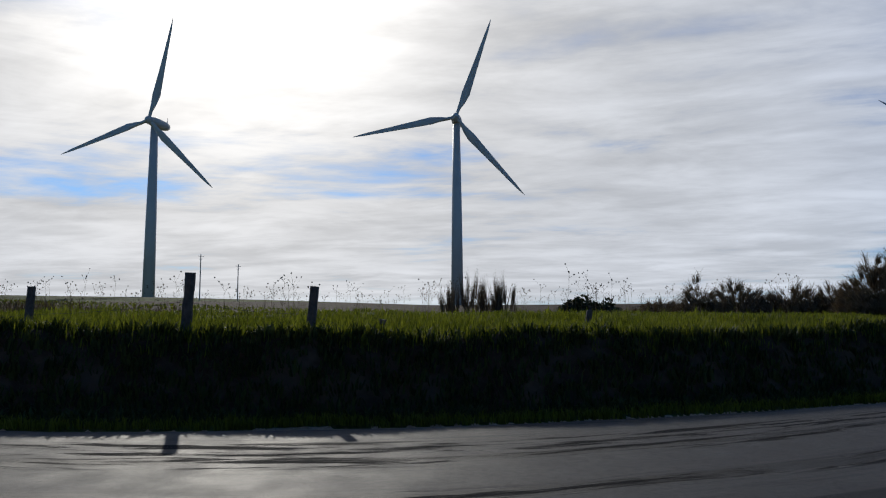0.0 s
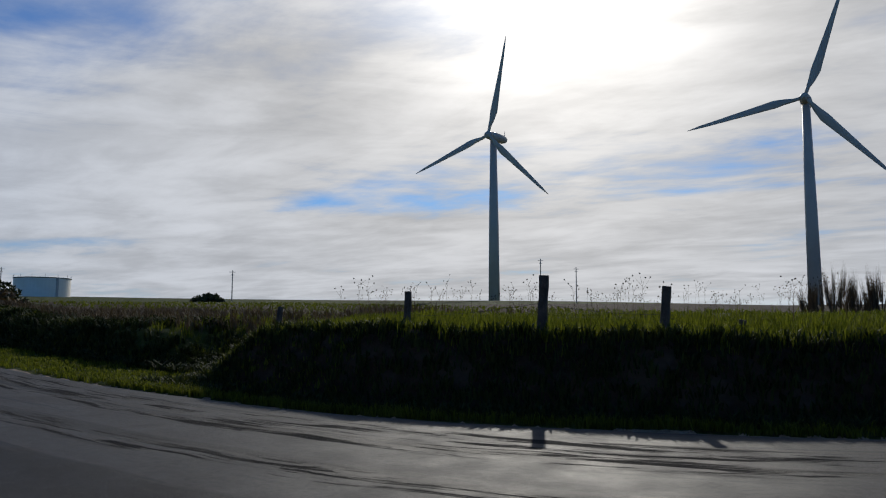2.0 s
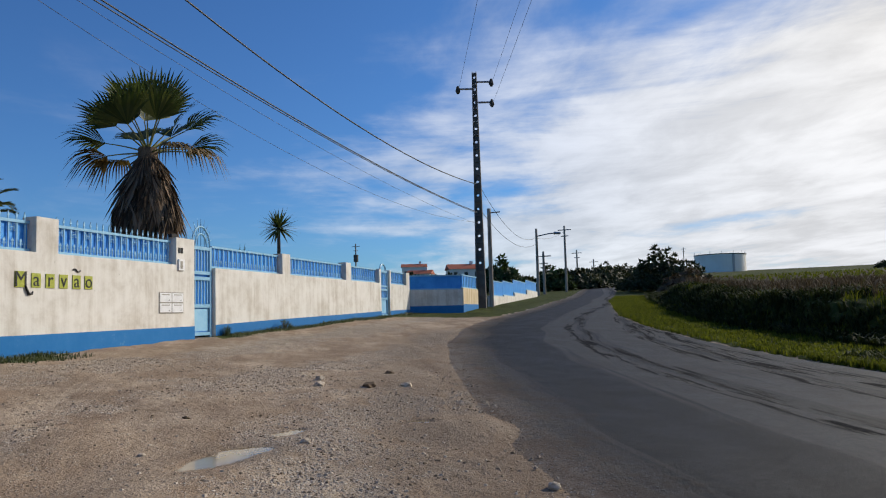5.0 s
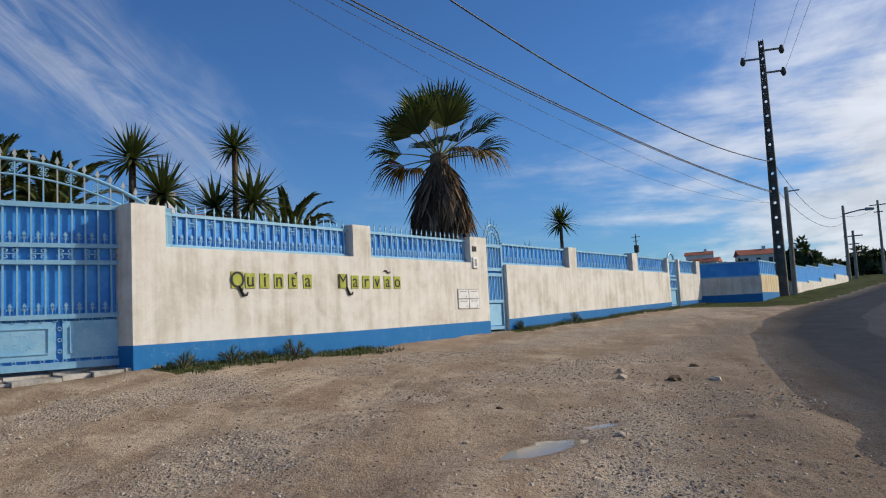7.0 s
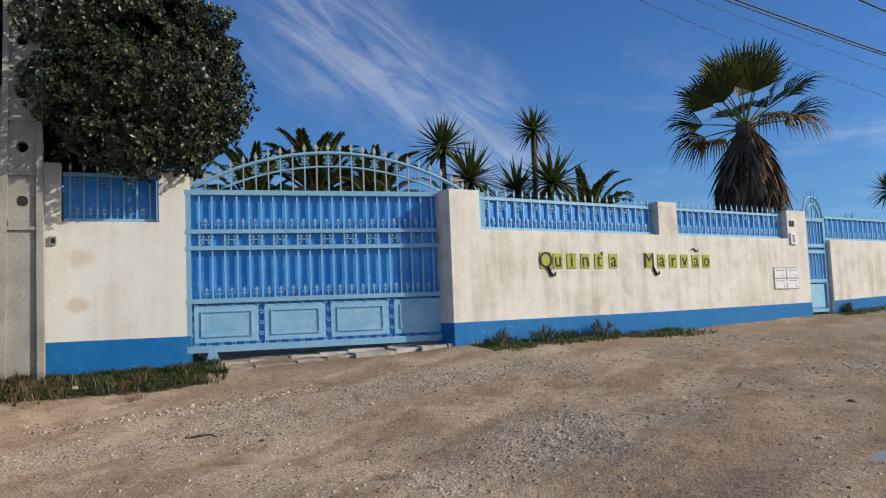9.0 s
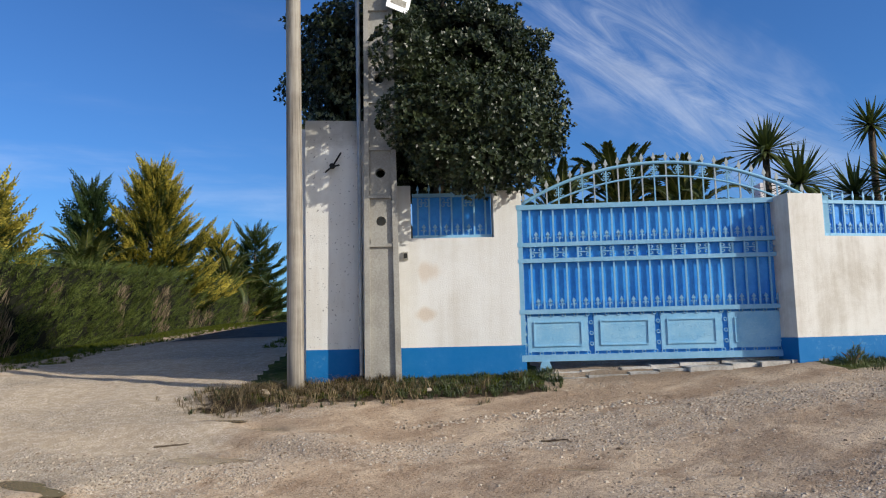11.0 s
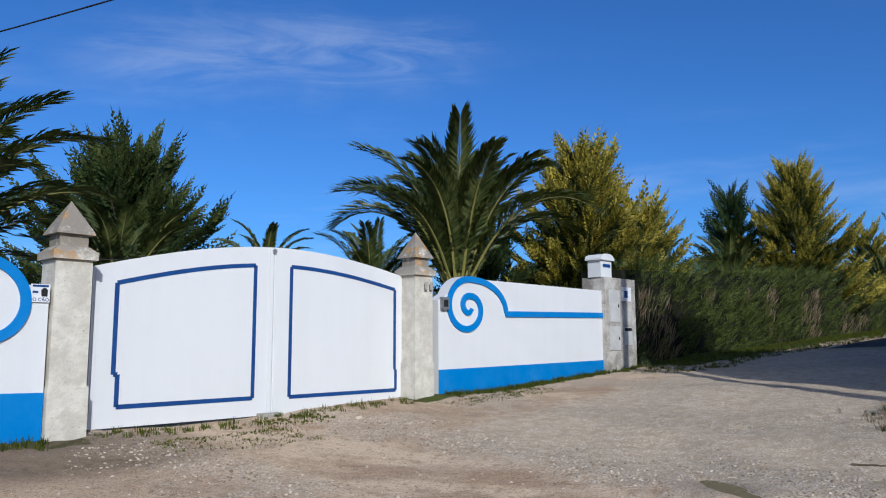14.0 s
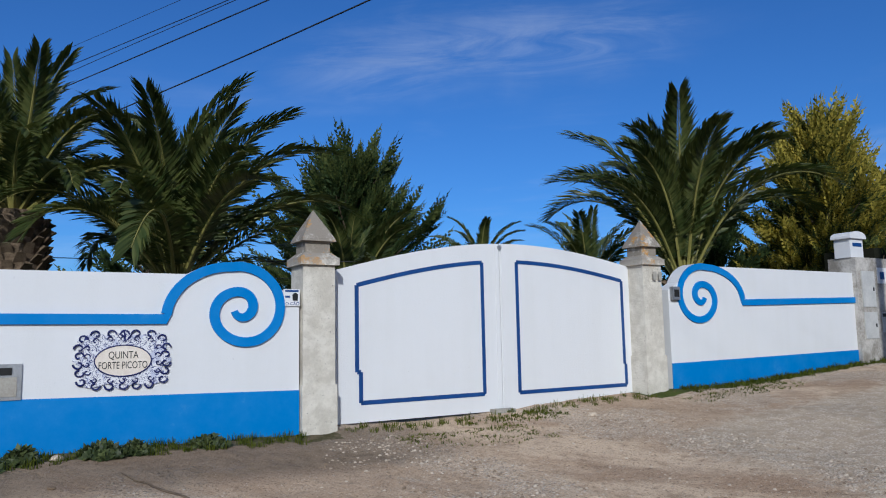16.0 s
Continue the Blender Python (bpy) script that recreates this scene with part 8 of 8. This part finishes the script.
def pebbles(n, pick, lo, hi, label, seed):
    rng = random.Random(seed)
    tv = [(math.cos(a) * (1 + .2 * math.sin(3 * a)), math.sin(a), 0) for a in np.linspace(0, math.tau, 5, endpoint=False)] + [(.5 * math.cos(a + .4), .5 * math.sin(a + .4), .62) for a in np.linspace(0, math.tau, 3, endpoint=False)]
    tf = [(5, 6, 7), (0, 1, 5), (1, 2, 6, 5), (2, 3, 6), (3, 4, 7, 6), (4, 0, 5, 7)]
    pts = []
    while len(pts) < n:
        q = pick(rng)
        if q:
            pts.append(q)
    pts_ = np.array(pts)
    m = set_down(pts, rng, lo, hi)
    k = np.array([lo + (hi - lo) * rng.random() ** 3 for _ in pts]) / np.maximum(np.linalg.norm(m[:, :3, 0], axis=1), 1e-6)
    m[:, :3, :3] *= k[:, None, None]
    m[:, 2, 3] -= 0.004
    tagged(stuff_part("loose_stones", (tv, tf), m, M_PEBBLE), label, "stones", kind="stuff")


STREWN = stony(*np.meshgrid(np.arange(-15, 15, 0.06), np.arange(-15, 15, 0.06), indexing="ij"))


def yard(rng):
    a, r = rng.uniform(radians(75), radians(300)), rng.uniform(4.3, 13)
    x, y = r * math.cos(a) - .2, r * math.sin(a) - .6
    v, w, g = FRAME_Q.inverted() @ Vector((x, y, 0)), FRAME_W.inverted() @ Vector((x, y, 0)), FRAME_G.inverted() @ Vector((x, y, 0))
    if v.y > -.25 or w.y > -.4 or g.y > -.4 or y > float(np.interp(x, NEAR_X, NEAR_Y)) + .3:
        return None
    if any((x - p[0]) ** 2 + (y - p[1]) ** 2 < (p[2] * .8) ** 2 for p in PUDDLES):
        return None
    k = float(STREWN[int((x + 15) / 0.06), int((y + 15) / 0.06)])
    return (x, y) if rng.random() < .06 + k * k else None


pebbles(32000, yard, .005, .022, "loose pale stones scattered over the dirt forecourt", 7)


def ridge(rng):
    """Stones swept into a row in front of the sliding gate."""
    s = rng.uniform(-1.3, 1.5)
    v = FRAME_G @ Vector((s, 0, 0))
    t = rng.gauss(0, .07 + .05 * abs(noise.noise(Vector((s * 3, 0, 0))))) - 1.97 + .09 * (s + 1.2)
    n_ = FRAME_G.to_3x3() @ Vector((0, 1, 0))
    return (v.x + n_.x * t, v.y + n_.y * t)


pebbles(900, ridge, .006, .030, "row of loose pale stones swept up before the sliding gate", 8)


def slabs():
    """Broken paving in the sliding gate's opening."""
    base = thing("gate_paving", FRAME_G @ pose(0, 0, 0), "cracked pale stone paving in the gate opening", "paving", kind="structure")
    rng = random.Random(12)
    s = .55
    while s < 3.7:
        w = rng.uniform(.35, .62)
        for y0, y1 in ((-.55, -.22), (-.20, .10)):
            v = FRAME_G @ Vector((s + w / 2, (y0 + y1) / 2, 0))
            z = ground_z(v.x, v.y) - .006
            bm = B()
            j = [rng.uniform(-.05, .05) for _ in range(4)]
            v8 = [bm.verts.new(q) for q in ((s + j[0] * .3, y0 + j[0], z - .08), (s + w - .02, y0 + j[1], z - .08), (s + w - .02 + j[2] * .3, y1, z - .08), (s, y1 + j[3] * .3, z - .08),
                                            (s + j[0] * .3, y0 + j[0], z + .012), (s + w - .02, y0 + j[1], z + .015), (s + w - .02 + j[2] * .3, y1, z + .02), (s, y1 + j[3] * .3, z + .016))]
            for f in ((3, 2, 1, 0), (4, 5, 6, 7), (0, 1, 5, 4), (1, 2, 6, 5), (2, 3, 7, 6), (3, 0, 4, 7)):
                bm.faces.new([v8[i] for i in f])
            part("slab", bm, M_CONC2, base)
        s += w


slabs()


def rock(x, y, r, seed, mat, label):
    """A single angular stone, half sunk in the dirt."""
    bm = B()
    bmesh.ops.create_icosphere(bm, subdivisions=2, radius=r)
    for v in bm.verts:
        d = v.co.normalized()
        v.co = v.co * (1 + .45 * noise.noise(d * 1.7 + Vector((seed, 0, 0))) + .18 * noise.noise(d * 4 + Vector((0, seed, 0))))
        v.co.z *= .62
    z = set_down([(x, y)], random.Random(seed), 1, 1)[0][2, 3]
    tagged(part("rock", bm, mat, m=pose(x, y, z + r * .12, 0, 0, seed * 47)), label, "rock", "loose rocks on the dirt")


M_ROCK = plain("buff_limestone", (0.40, 0.31, 0.22), (0.66, 0.56, 0.43), 14.0, 0.9, 0, 0.4, 0.006, 0.2)
M_CLOD = plain("dark_earth_clod", (0.12, 0.085, 0.055), (0.24, 0.175, 0.115), 14.0, 0.95, 0, 0.5, 0.008, 0.1)
ROCKS = ((-10.16, -.03, .07), (-11.3, .95, .06), (-10.15, 1.02, .075), (-5.63, 1.37, .045), (-7.9, -1.24, .03), (-10.68, .0, .07), (-6.87, -.21, .04), (-10.12, .57, .08),
         (-6.63, -1.37, .03), (-6.76, -5.27, .03), (-5.48, -5.45, .028), (-5.88, -8.59, .05), (-4.6, -10.07, .07), (-4.57, -9.27, .06), (-4.36, -9.85, .09), (5.69, -6.48, .055), (5.01, -5.83, .03), (2.05, -10.64, .05))
STICKS = ((4.45, -6.25, -15, .95), (-2.87, -8.67, 150, .32), (-5.4, -6.1, 120, .22))
for k, (x, y, r) in enumerate(ROCKS):
    rock(x, y, r, k + 1, M_CLOD if k % 3 == 1 else M_ROCK, "dark clod of dried earth on the dirt" if k % 3 == 1 else "loose buff limestone rock on the dirt")


def stick(x, y, yaw, length, seed):
    rng = random.Random(seed)
    pts, n = [], 9
    for k in range(n):
        u = length * (k / (n - 1) - .5)
        pts.append((x + u * math.cos(radians(yaw)) + rng.uniform(-.015, .015), y + u * math.sin(radians(yaw)) + rng.uniform(-.015, .015)))
    at = set_down(pts, rng, 1, 1)
    bm = B()
    tube(bm, [(p[0], p[1], float(m[2, 3]) + .008) for p, m in zip(pts, at)], [.011 - .0007 * k for k in range(n)], 6)
    tagged(part("fallen_stick", bm, M_BARK), "thin dark fallen stick lying on the dirt", "stick", "fallen sticks")


for k, row in enumerate(STICKS):
    stick(*row, 60 + k)
